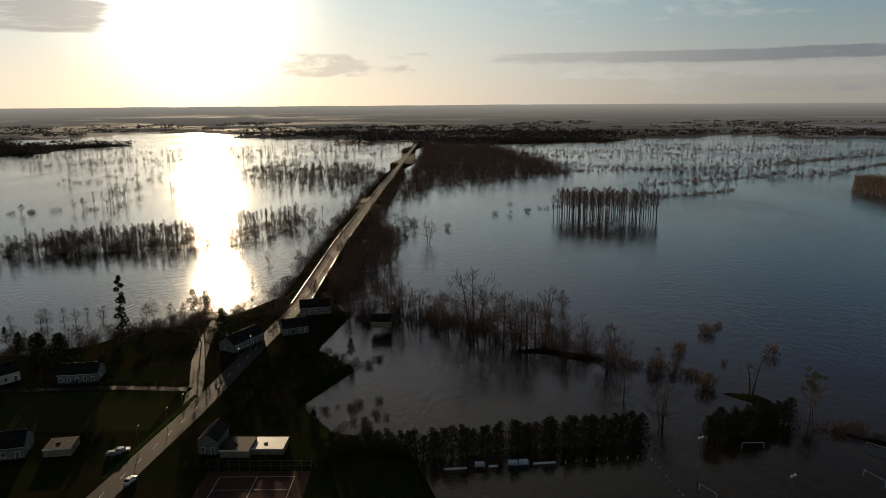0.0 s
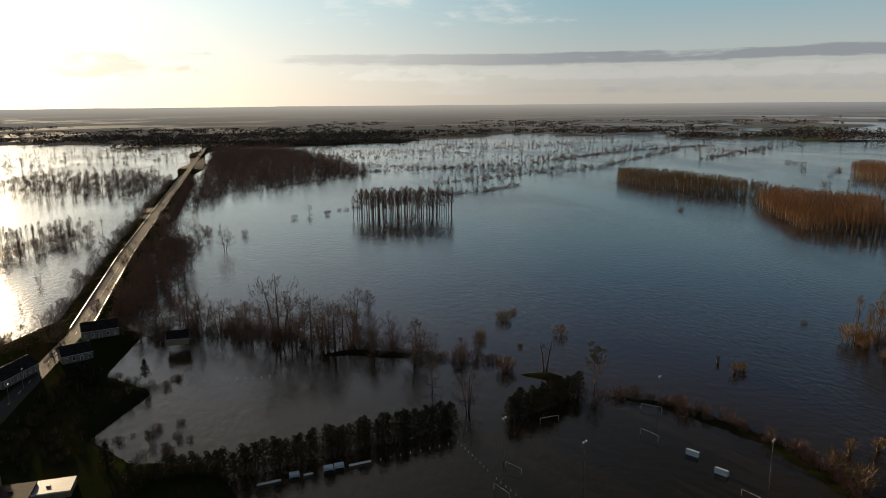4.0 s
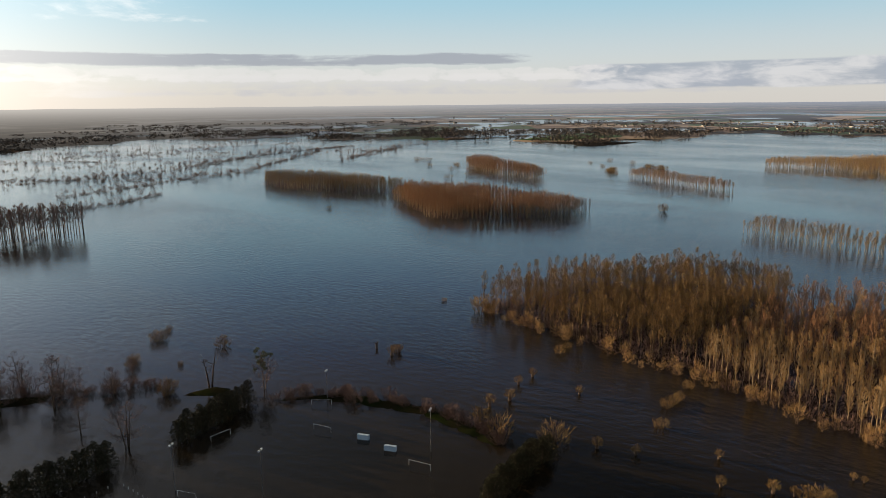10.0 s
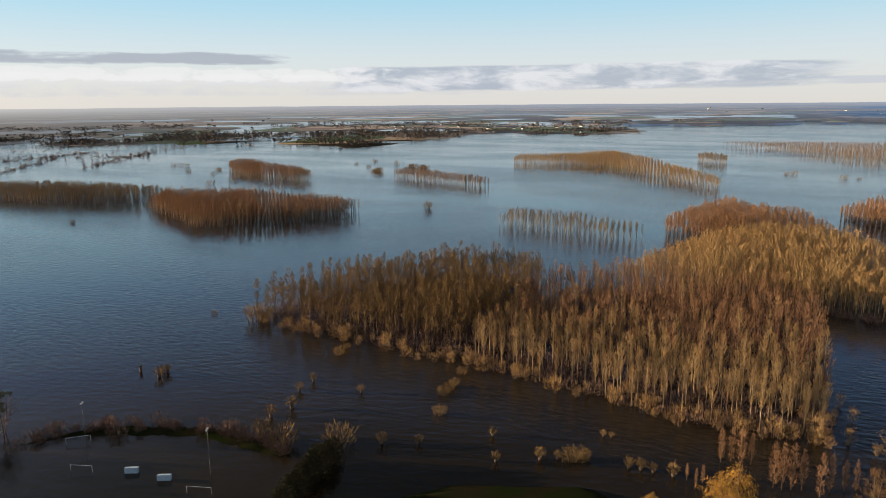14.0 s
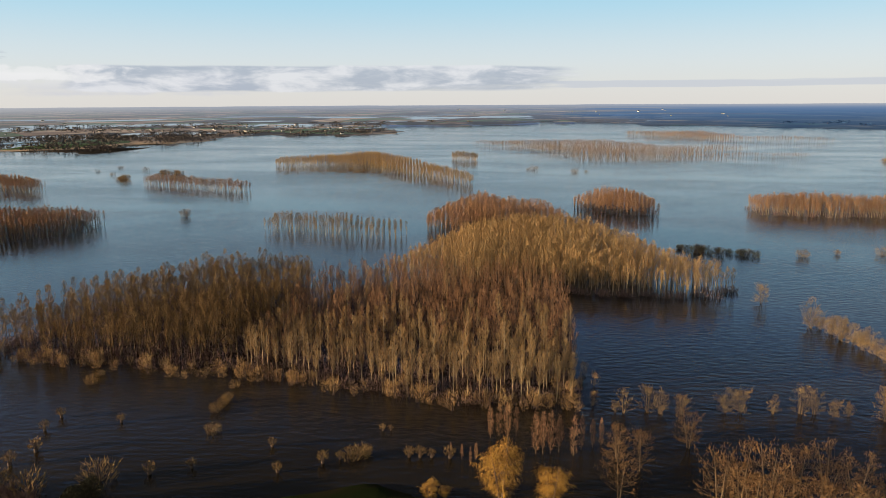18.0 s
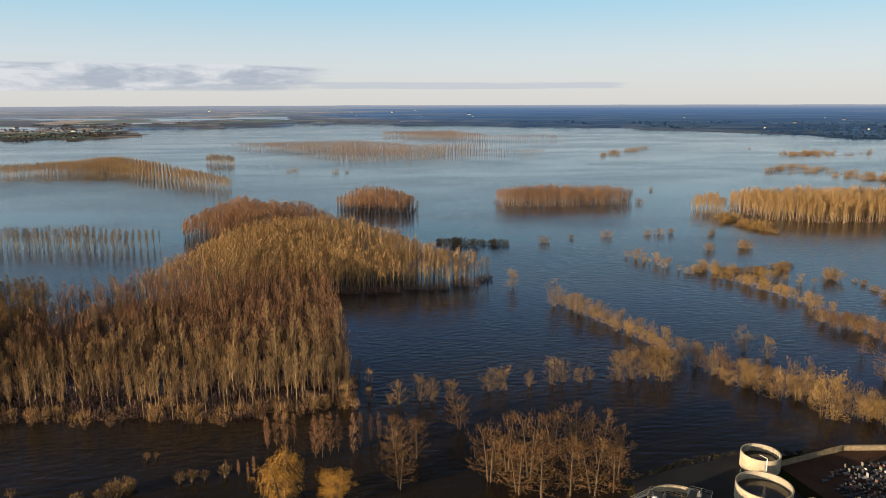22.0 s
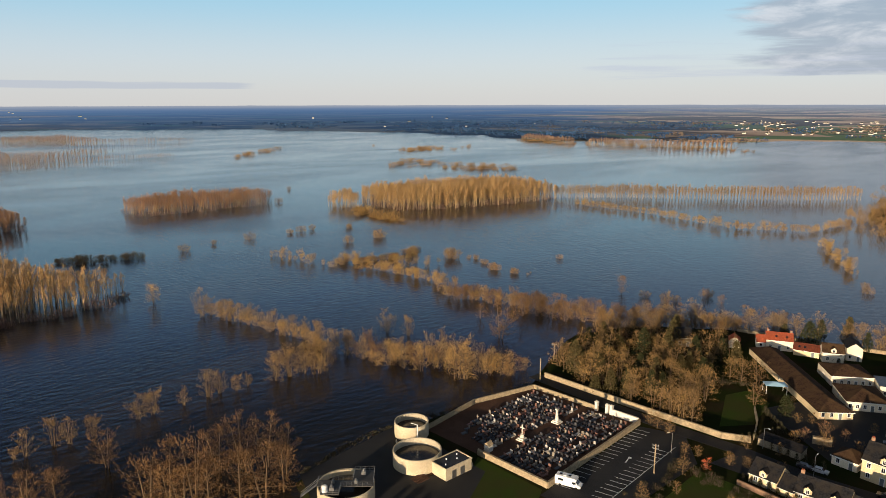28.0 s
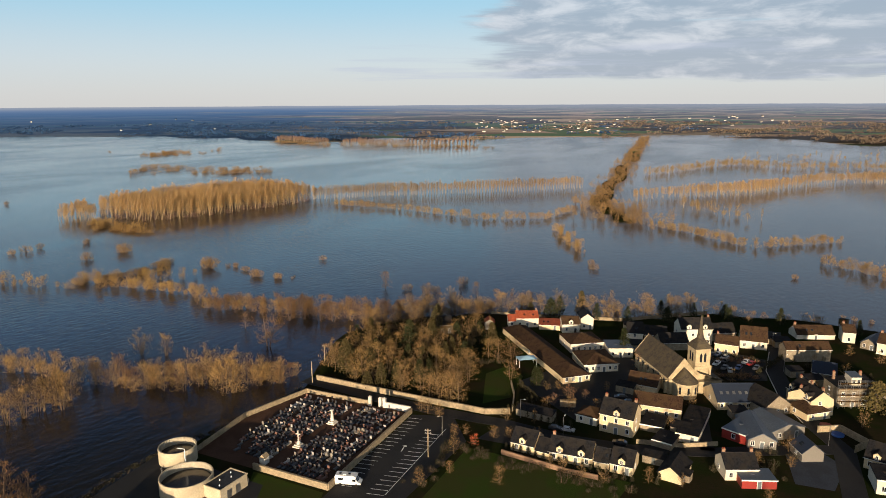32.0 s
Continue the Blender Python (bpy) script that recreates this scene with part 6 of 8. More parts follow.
def window_at(parent, x, y, z, turn=0.0, size=1.0):
    f = new("window", SURROUND)
    f.parent = parent
    f.matrix_basis = pose(x, y, z, 0, 0, turn)
    f.scale = (size, 1, size)
    p = new("pane", PANE)
    p.parent = f


def door_at(parent, x, y, turn=0.0):
    f = new("door", LINTEL)
    f.parent = parent
    f.matrix_basis = pose(x, y, 0, 0, 0, turn)
    p = new("door_leaf", LEAF)
    p.parent = f


def roof_slab(P, thick):
    """A slab of roof over the four corners P (counted from below, anticlockwise)."""
    a, b, c, d = (Vector(p) for p in P)
    n = (b - a).cross(d - a).normalized() * thick
    if n.z < 0:
        n = -n
    V = [tuple(v) for v in (a, b, c, d)] + [tuple(v + n) for v in (a, b, c, d)]
    return V, [(3, 2, 1, 0), (4, 5, 6, 7), (0, 1, 5, 4), (1, 2, 6, 5), (2, 3, 7, 6), (3, 0, 4, 7)]


house_rng = random.Random(21)


def chimney_at(top, x, y, z0, z1):
    c = part("chimney", joined(box(x - 0.4, x + 0.4, y - 0.26, y + 0.26, z0, z1), box(x - 0.46, x + 0.46, y - 0.32, y + 0.32, z1 - 0.25, z1 - 0.1)), BRICK_CH, top)
    for s in (-0.2, 0.2):
        part("chimney_pot", cylinder(x + s, y, z1, z1 + 0.35, 0.12, 0.1, 8), ORANGE_TILE, c)


def house(x, y, turn, w, d, eave, rise, form, wall, roof, label, chimneys=0, dormers=0, windows=None):
    """A house with walls, roof, chimneys, dormers, windows and doors. Its front faces -y."""
    top = empty("house", x, y, TOWN, turn, label, "house", "village houses")
    eave, rise = eave * (0.9 if eave > 2.6 else 1.0), rise * (0.82 if rise > 1 else 1.0)
    hw, hd = w / 2, d / 2
    o, th = 0.3, 0.16
    if form == "flat":
        part("wall", box(-hw, hw, -hd, hd, -0.3, eave), wall, top)
        part("roof", joined(box(-hw - 0.12, hw + 0.12, -hd - 0.12, hd + 0.12, eave, eave + rise), box(-hw * 0.3, -hw * 0.3 + 0.9, -0.4, 0.5, eave + rise, eave + rise + 0.25)), roof, top)
        part("fascia", joined(box(-hw - 0.16, hw + 0.16, -hd - 0.16, -hd - 0.12, eave - 0.05, eave + rise + 0.03)), FRAME if rise < 0.35 else wall, top)
    elif form == "hip":
        part("wall", box(-hw, hw, -hd, hd, -0.3, eave), wall, top)
        k, q = max(0.1, hw - hd), max(0.0, hd - hw)
        e, r = eave - 0.1, eave + rise
        V = [(-hw - o, -hd - o, e), (hw + o, -hd - o, e), (hw + o, hd + o, e), (-hw - o, hd + o, e), (-k, 0, r), (k, 0, r)]
        F = [(3, 2, 1, 0), (0, 1, 5, 4), (2, 3, 4, 5), (1, 2, 5), (3, 0, 4)]
        if q:
            V[4:] = [(0, -q, r), (0, q, r)]
            F = [(3, 2, 1, 0), (0, 1, 4), (1, 2, 5, 4), (2, 3, 5), (3, 0, 4, 5)]
        part("roof", (V, F), roof, top)
        part("gutter", joined(box(-hw - o - 0.05, hw + o + 0.05, -hd - o - 0.1, -hd - o, e - 0.12, e + 0.02)), FRAME, top)
    else:
        along_y = form == "gable_y"
        if along_y:
            V = [(-hw, -hd, -0.3), (hw, -hd, -0.3), (hw, hd, -0.3), (-hw, hd, -0.3), (-hw, -hd, eave), (hw, -hd, eave), (hw, hd, eave), (-hw, hd, eave), (0, -hd, eave + rise), (0, hd, eave + rise)]
            F = [(0, 1, 5, 8, 4), (1, 2, 6, 5), (2, 3, 7, 9, 6), (3, 0, 4, 7), (4, 8, 9, 7), (8, 5, 6, 9)]
            s = rise / hw * o
            slabs = (roof_slab([(-hw - o, -hd - 0.2, eave - s), (-hw - o, hd + 0.2, eave - s), (0, hd + 0.2, eave + rise), (0, -hd - 0.2, eave + rise)], th), roof_slab([(hw + o, -hd - 0.2, eave - s), (hw + o, hd + 0.2, eave - s), (0, hd + 0.2, eave + rise), (0, -hd - 0.2, eave + rise)], th))
            ridge = bar((0, -hd - 0.2, eave + rise + th), (0, hd + 0.2, eave + rise + th), 0.13, 6)
        else:
            V = [(-hw, -hd, -0.3), (hw, -hd, -0.3), (hw, hd, -0.3), (-hw, hd, -0.3), (-hw, -hd, eave), (hw, -hd, eave), (hw, hd, eave), (-hw, hd, eave), (-hw, 0, eave + rise), (hw, 0, eave + rise)]
            F = [(0, 1, 5, 4), (1, 2, 6, 9, 5), (2, 3, 7, 6), (3, 0, 4, 8, 7), (4, 5, 9, 8), (6, 7, 8, 9)]
            s = rise / hd * o
            slabs = (roof_slab([(-hw - 0.2, -hd - o, eave - s), (hw + 0.2, -hd - o, eave - s), (hw + 0.2, 0, eave + rise), (-hw - 0.2, 0, eave + rise)], th), roof_slab([(-hw - 0.2, hd + o, eave - s), (hw + 0.2, hd + o, eave - s), (hw + 0.2, 0, eave + rise), (-hw - 0.2, 0, eave + rise)], th))
            ridge = bar((-hw - 0.2, 0, eave + rise + th), (hw + 0.2, 0, eave + rise + th), 0.13, 6)
        part("wall", (V, F), wall, top)
        for sl in slabs:
            part("roof", sl, roof, top)
        part("ridge_tiles", ridge, roof, top)
        if not along_y:
            part("gutter", box(-hw - 0.2, hw + 0.2, -hd - o - 0.12, -hd - o + 0.0, eave - s - 0.02, eave - s + 0.1), FRAME, top)
    for k in range(chimneys):
        cx = (-hw + 0.6, hw - 0.6, 0.0)[k % 3]
        chimney_at(top, cx, 0.25, eave + rise * 0.4, eave + rise + 1.15)
    for k in range(dormers):
        cx = (k + 0.5) / dormers * w - hw
        dz = eave + 0.1
        b = part("dormer", ([(cx - 0.9, -hd - 0.03, dz - 0.4), (cx + 0.9, -hd - 0.03, dz - 0.4), (cx + 0.9, -hd + 2.2, dz - 0.4), (cx - 0.9, -hd + 2.2, dz - 0.4), (cx - 0.9, -hd - 0.03, dz + 1.2), (cx + 0.9, -hd - 0.03, dz + 1.2), (cx + 0.9, -hd + 2.2, dz + 1.2), (cx - 0.9, -hd + 2.2, dz + 1.2), (cx, -hd - 0.03, dz + 1.9), (cx, -hd + 2.6, dz + 1.9)], [(0, 1, 5, 8, 4), (1, 2, 6, 5), (3, 0, 4, 7), (4, 8, 9, 7), (8, 5, 6, 9), (2, 3, 7, 9, 6)]), wall, top, "gabled dormer")
        part("dormer_roof", joined(roof_slab([(cx - 1.05, -hd - 0.2, dz + 1.1), (cx - 1.05, -hd + 2.6, dz + 1.1), (cx, -hd + 2.6, dz + 1.92), (cx, -hd - 0.2, dz + 1.92)], 0.08), roof_slab([(cx + 1.05, -hd - 0.2, dz + 1.1), (cx + 1.05, -hd + 2.6, dz + 1.1), (cx, -hd + 2.6, dz + 1.92), (cx, -hd - 0.2, dz + 1.92)], 0.08)), roof, b)
        window_at(b, cx, -hd - 0.04, dz + 0.55, 0, 0.75)
    n = max(1, int(w / 2.6)) if windows is None else windows
    storeys = (1.55,) if eave < 4.6 else (1.6, 4.3)
    at_door = n // 2
    for q, z in enumerate(storeys):
        for k in range(n):
            wx = (k + 0.5) / n * w - hw
            if q == 0 and k == at_door and n > 1:
                door_at(top, wx, -hd)
            elif z + 0.9 < eave:
                window_at(top, wx, -hd, z, 0, 1.0)
    if n and form in ("gable", "hip") and d > 6:
        for z in storeys:
            if z + 0.9 < eave:
                window_at(top, -hw, 0.8, z, -90, 0.9), window_at(top, hw, -0.8, z, 90, 0.9)
    if house_rng.random() < 0.5 and form == "gable" and not dormers:
        for k in range(house_rng.randint(1, 2)):
            u, cx = 0.45, house_rng.uniform(-hw * 0.6, hw * 0.6)
            zz, yy = eave + rise * u + 0.2, -hd + hd * u
            part("skylight", roof_slab([(cx - 0.4, yy - 0.45, zz - 0.45 * rise / hd), (cx + 0.4, yy - 0.45, zz - 0.45 * rise / hd), (cx + 0.4, yy + 0.45, zz + 0.45 * rise / hd), (cx - 0.4, yy + 0.45, zz + 0.45 * rise / hd)], 0.05), GLASS_DARK, top)
    return top


CHURCH_STONE = material("church_limestone", (0.42, 0.34, 0.21), 0.95, 0.3, 1.5, 0.5, (0.28, 0.225, 0.14), coarse=0.4)
CHURCH_ROOF = material("mossy_slate", (0.05, 0.040, 0.028), 0.8, 0.5, 0.6, 0.6, (0.085, 0.066, 0.036), coarse=0.9)
house(67.1, -173.5, -180, 7.0, 8.0, 3.0, 3.4, "gable", CREAM_WALL, SLATE, "cream terraced house with a dark slate roof and dormer", dormers=1)
house(61.0, -172.6, 179, 3.9, 7.0, 2.1, 2.9, "gable", CREAM_WALL, SLATE, "low cream link house with a dark slate roof")
house(53.7, -173.8, -173, 11.8, 8.0, 3.1, 3.4, "gable", CREAM_WALL, SLATE, "long cream terraced house with two dormers", dormers=2, chimneys=1)
house(45.3, -174.8, -174, 3.9, 7.0, 2.0, 2.9, "gable", CREAM_WALL, SLATE, "low terraced house in shade with a slate roof")
house(39.6, -174.9, -178, 6.0, 8.0, 3.0, 3.4, "gable", CREAM_WALL, SLATE, "cream end-of-terrace house with a dormer", dormers=1)
house(46.6, -197.1, 178, 10.1, 8.5, 6.4, 4.2, "gable", CREAM_WALL, SLATE, "tall cream village house with a slate roof and dormer", chimneys=2, dormers=1)
house(56.3, -198.9, 176, 6.6, 7.0, 3.0, 2.4, "hip", WHITE_WALL, MOSS_TILE, "small house with a bow window and hipped brown roof")
house(39.0, -214.1, -173, 14.7, 7.5, 4.0, 3.1, "gable", CREAM_WALL, MOSS_TILE, "long cream house with a mossy tile roof", chimneys=0)
house(27.1, -208.3, 179, 6.3, 22.0, 2.1, 0.4, "flat", WHITE_WALL, SLATE, "long low white hall with a dark flat roof")
house(27.0, -178.0, 175, 6.1, 10.0, 2.0, 2.6, "gable_y", CREAM_WALL, SLATE, "plain cream gabled barn with a slate roof", windows=0)
house(12.7, -185.8, -152, 8.5, 7.5, 3.7, 3.1, "gable", WHITE_WALL, SLATE, "white two-storey house with a slate roof", chimneys=2)
house(7.8, -182.9, -155, 8.7, 6.0, 2.2, 0.3, "flat", RED_WALL, METAL_ROOF, "red-walled lean-to with a grey metal roof")
house(13.4, -210.2, 160, 7.0, 12.0, 3.1, 0.3, "flat", RED_WALL, METAL_ROOF, "red workshop with a blue-grey metal roof", windows=1)
house(10.2, -211.0, -162, 7.7, 16.0, 2.8, 2.5, "gable_y", GREY_WALL, METAL_ROOF, "grey workshop with a ribbed metal roof", windows=3)
house(5.8, -217.7, -135, 12.0, 12.0, 3.2, 2.0, "gable_y", GREY_WALL, METAL_ROOF, "grey warehouse with a low metal roof", windows=2)
house(19.0, -233.3, -152, 14.1, 12.0, 3.1, 4.5, "gable", CREAM_WALL, BLUE_SLATE, "low cream hall with a blue slate roof", windows=5)
house(8.9, -232.1, -133, 10.0, 10.0, 3.8, 4.2, "gable_y", STONE_WALL, SLATE, "grey stone house with a dark slate gable")
house(40.5, -289.4, -152, 12.8, 9.0, 7.5, 4, "gable", WHITE_WALL, SLATE, "white mansion with end chimneys and dormers", chimneys=2, dormers=2, windows=4)
house(26.5, -282.8, -178, 8.5, 7.0, 4.7, 2.9, "gable", CREAM_WALL, MOSS_TILE, "yellow plastered house with a dark tile roof", chimneys=1)
house(18.2, -295.3, -171, 10.0, 9.0, 3.8, 5.5, "gable", WHITE_WALL, MOSS_TILE, "white house with a steep mossy tile roof")
house(63.4, -285.8, -165, 6.6, 9.0, 2.5, 3.8, "gable", WHITE_WALL, SLATE, "white garage building with a dark roof", windows=1)
house(55.1, -286.8, -166, 9.0, 8.0, 2.7, 3.4, "gable", STONE_WALL, SLATE, "low dark-roofed stone outbuilding in a yard", windows=0)
house(47.0, -278.3, -149, 11.2, 8.0, 3.5, 3.4, "gable", STONE_WALL, SLATE, "stone barn with a dark slate roof", windows=0)
house(64.1, -261.5, -152, 9.4, 10.0, 3.7, 0.4, "flat", WHITE_WALL, METAL_ROOF, "white flat-roofed annex with a metal roof")
house(-2.5, -319.0, -155, 15.3, 8.0, 2.0, 3.4, "gable", WHITE_WALL, MOSS_TILE, "long low house with a brown tile roof by the water", chimneys=1)
house(-15.4, -320.0, -169, 4.7, 7.0, 4.9, 2.9, "gable", WHITE_WALL, MOSS_TILE, "small white house with a brown roof by the water", chimneys=1)
house(-24.5, -316.6, 160, 5.3, 12.0, 2.9, 2.2, "gable_y", STONE_WALL, BLUE_SLATE, "steep blue-slate house by the water")
house(-28.0, -310.8, 167, 3.8, 8.0, 5.1, 3.4, "gable", WHITE_WALL, MOSS_TILE, "white house with a brown roof beside a garden", chimneys=1)
house(-0.6, -288.1, -152, 16.9, 6.0, 5.4, 2.5, "gable", STONE_WALL, MOSS_TILE, "long stone barn with a mossy roof", windows=0)
house(-3.3, -239.7, 127, 11.9, 8.0, 5.8, 3.5, "gable", CREAM_WALL, SLATE, "tall stone-fronted house with three dormers", chimneys=3, dormers=3)
house(-2.4, -238.9, -119, 7.6, 8.0, 5.7, 3, "gable", CREAM_WALL, SLATE, "cream gabled house beside the street", chimneys=1)
house(-13.5, -251.3, -152, 9.8, 9.0, 7.4, 3.1, "hip", STONE_WALL, SLATE, "tall stone house with a hipped slate roof", chimneys=2)
house(-7.3, -271.9, -176, 7.6, 8.0, 2.6, 3.4, "gable", STONE_WALL, BLUE_SLATE, "blue-slate house behind a garden wall")
house(-3.1, -234.9, -136, 8.7, 9.0, 2.8, 3.1, "hip", CREAM_WALL, MOSS_TILE, "cream house with a brown pyramid roof", windows=2)
house(-21.1, -208.7, 166, 5.7, 9.0, 3.5, 3.8, "gable", CREAM_WALL, SLATE, "cream house with a slate roof and dormer", dormers=1)
house(-3.6, -204.6, 119, 6.4, 6.0, 2.6, 3.0, "gable", GREY_WALL, BLUE_SLATE, "small grey house with a blue slate roof", windows=1)
house(-22.0, -196.4, -171, 6.4, 9.0, 4.1, 0.3, "flat", WHITE_WALL, SLATE, "white flat-roofed building beside the lane")
house(109.5, -278.7, -152, 9.7, 8.0, 4.6, 2.5, "gable", WHITE_WALL, ORANGE_TILE, "white house with a bright orange tile roof", chimneys=2)
house(115.0, -274.7, -152, 3.2, 6.0, 3.1, 2.5, "gable", WHITE_WALL, ORANGE_TILE, "small annex with an orange tile roof", windows=1)
house(98.8, -279.3, -162, 9.0, 7.0, 2.3, 2.1, "gable", CREAM_WALL, SHADED_RED_TILE, "low house with a red tile roof", windows=2)
house(89.9, -279.8, -152, 7.5, 7.0, 4.3, 2.9, "gable", WHITE_WALL, MOSS_TILE, "white house with a gabled dormer", dormers=1)
house(85.6, -288.3, -152, 5.4, 9.0, 5.6, 2.3, "gable_y", WHITE_WALL, SLATE, "white gabled house with a slate roof")
house(122.1, -266.8, -152, 3.9, 5.0, 3.6, 1.7, "gable_y", WHITE_WALL, ORANGE_TILE, "garden hut with an orange roof", windows=1)
house(89.7, -245.9, -135, 10.5, 58.0, 2.8, 3.2, "hip", CREAM_WALL, MOSS_TILE, "long care home wing with a mossy brown roof", windows=4)
house(79.2, -262.1, -141, 13.7, 13.0, 4.2, 2.6, "hip", WHITE_WALL, MOSS_TILE, "low care home wing with a hipped brown roof", windows=6)
house(68.6, -245.2, -145, 12.9, 15.0, 3.5, 2.8, "hip", WHITE_WALL, MOSS_TILE, "low care home wing with mossy tiles", windows=6)
house(138.0, -254.0, -138, 6.2, 8.0, 4.3, 3.4, "gable", STONE_WALL, SLATE, "dark-roofed house among trees by the flood", chimneys=1)
house(32.7, -298.4, -146, 13.4, 8.0, 3.9, 3.4, "gable", STONE_WALL, SLATE, "dark-roofed outbuilding behind the square", windows=0)
house(32.5, -194.3, 173, 5.7, 8.0, 1.8, 0.3, "flat", STONE_WALL, SLATE, "flat dark-roofed shed behind the street", windows=0)
house(37.9, -203.7, -178, 6.6, 9.0, 1.8, 0.3, "flat", STONE_WALL, SLATE, "flat-roofed garage with a dark roof", windows=0)
house(47.0, -231.8, 179, 9.9, 8.0, 2.9, 3.4, "gable", CREAM_WALL, MOSS_TILE, "low house in the shade below the church", windows=0)
house(-158.2, 236.5, 52, 6.4, 8.0, 4.0, 3.4, "gable", WHITE_WALL, SLATE, "grey rendered house with a slate roof near the flood")
# hamlet walls painted grey to stand for their backlit shade
house(-131.4, 237.5, 8, 13.3, 9.0, 3.8, 3, "gable", GREY_WALL, SLATE, "bungalow with a glinting slate roof, walls greyed for shade")
house(-122.8, 183.2, 15, 7.1, 9.0, 3.9, 3.6, "gable", GREY_WALL, SLATE, "house with a dark roof beside the lane, walls greyed for shade")
house(-83.2, 272.6, 65, 18.0, 8.0, 3.6, 3.4, "gable", GREY_WALL, SLATE, "roadside house with a shining wet slate roof", chimneys=1)
house(-65.2, 288.8, 23, 10.9, 8.0, 3.6, 3.4, "gable", GREY_WALL, SLATE, "roadside house at the foot of the causeway, walls greyed for shade", chimneys=1)
house(-61.1, 317.3, 13, 14.4, 8.0, 4.1, 3.4, "gable", GREY_WALL, SLATE, "low roadside house by the causeway")
house(-66.9, 185.9, -1, 5.6, 10.0, 4.5, 2.4, "gable_y", GREY_WALL, SLATE, "tall gabled house with a steep slate roof")
house(-58.9, 182.8, -1, 8.3, 8.0, 2.1, 0.3, "flat", STONE_WALL, SLATE, "flat-roofed shed in a dark yard", windows=0)
house(-50.5, 184.1, -1, 9.6, 7.0, 1.6, 0.3, "flat", STONE_WALL, METAL_ROOF, "low shed with a shining metal roof", windows=0)
house(-109.9, 183.7, 9, 7.4, 7.0, 2.1, 0.3, "flat", STONE_WALL, SLATE, "flat-roofed garage beside the field", windows=0)
house(-28.0, 297.7, -1, 8.8, 7.0, 2.6, 2.9, "gable", STONE_WALL, SLATE, "dark shed at the edge of the flood", windows=0)

# church: nave, apse, side chapel, tower and spire
church = empty("church", 38.6, -230.0, TOWN, 128.3, "pale stone village church with a mossy slate roof and spire", "church")
L, W_, E_, R_ = 26.0, 10.0, 6.0, 6.2
V = [(-L, 0, -0.3), (0, 0, -0.3), (0, W_, -0.3), (-L, W_, -0.3), (-L, 0, E_), (0, 0, E_), (0, W_, E_), (-L, W_, E_), (-L, W_ / 2, E_ + R_), (0, W_ / 2, E_ + R_)]
part("nave_wall", (V, [(0, 1, 5, 4), (1, 2, 6, 9, 5), (2, 3, 7, 6), (3, 0, 4, 8, 7), (4, 5, 9, 8), (6, 7, 8, 9)]), CHURCH_STONE, church)
part("nave_roof", roof_slab([(-L - 0.2, -0.4, E_ - 0.4), (0.1, -0.4, E_ - 0.4), (0.1, W_ / 2, E_ + R_), (-L - 0.2, W_ / 2, E_ + R_)], 0.2), CHURCH_ROOF, church)
part("nave_roof", roof_slab([(-L - 0.2, W_ + 0.4, E_ - 0.4), (0.1, W_ + 0.4, E_ - 0.4), (0.1, W_ / 2, E_ + R_), (-L - 0.2, W_ / 2, E_ + R_)], 0.2), CHURCH_ROOF, church)
for p, q in (((0.15, -0.4), (0.15, W_ / 2)), ((0.15, W_ + 0.4), (0.15, W_ / 2)), ((-L - 0.2, -0.4), (-L - 0.2, W_ / 2))):
    part("gable_coping", bar((*p, E_ - 0.2), (*q, E_ + R_ + 0.2), 0.22, 5), CHURCH_STONE, church)
apse_n = 14
AV, AF = [], []
for i in range(apse_n + 1):
    t = -math.pi / 2 + math.pi * i / apse_n
    cx, cy = 1.5 + 3.9 * math.cos(t), W_ / 2 + 3.9 * math.sin(t)
    AV += [(cx, cy, -0.3), (cx, cy, 5.2)]
for i in range(apse_n):
    AF.append((2 * i, 2 * i + 2, 2 * i + 3, 2 * i + 1))
AV += [(0, W_ / 2 - 3.9, -0.3), (0, W_ / 2 - 3.9, 5.2), (0, W_ / 2 + 3.9, -0.3), (0, W_ / 2 + 3.9, 5.2)]
k = len(AV)
AF += [(k - 4, 0, 1, k - 3), (2 * apse_n, k - 2, k - 1, 2 * apse_n + 1)]
part("apse_wall", (AV, AF), CHURCH_STONE, church)
RV = [(1.5 + 4.2 * math.cos(-math.pi / 2 + math.pi * i / apse_n), W_ / 2 + 4.2 * math.sin(-math.pi / 2 + math.pi * i / apse_n), 5.1) for i in range(apse_n + 1)] + [(0.8, W_ / 2, 9.4), (0, W_ / 2, 9.4), (0, W_ / 2 - 4.2, 5.1), (0, W_ / 2 + 4.2, 5.1)]
n0 = apse_n + 1
part("apse_roof", (RV, [(i, i + 1, n0) for i in range(apse_n)] + [(n0 + 2, 0, n0, n0 + 1), (apse_n, n0 + 3, n0 + 1, n0)]), CHURCH_ROOF, church, "rounded mossy slate apse roof")
for t in (-0.9, -0.2, 0.5, 1.1):
    c, s = math.cos(t), math.sin(t)
    part("apse_window", bar((1.5 + 3.86 * c, W_ / 2 + 3.86 * s, 1.6), (1.5 + 3.86 * c, W_ / 2 + 3.86 * s, 4.0), 0.38, 8), GLASS_DARK, church, "tall round-headed window")
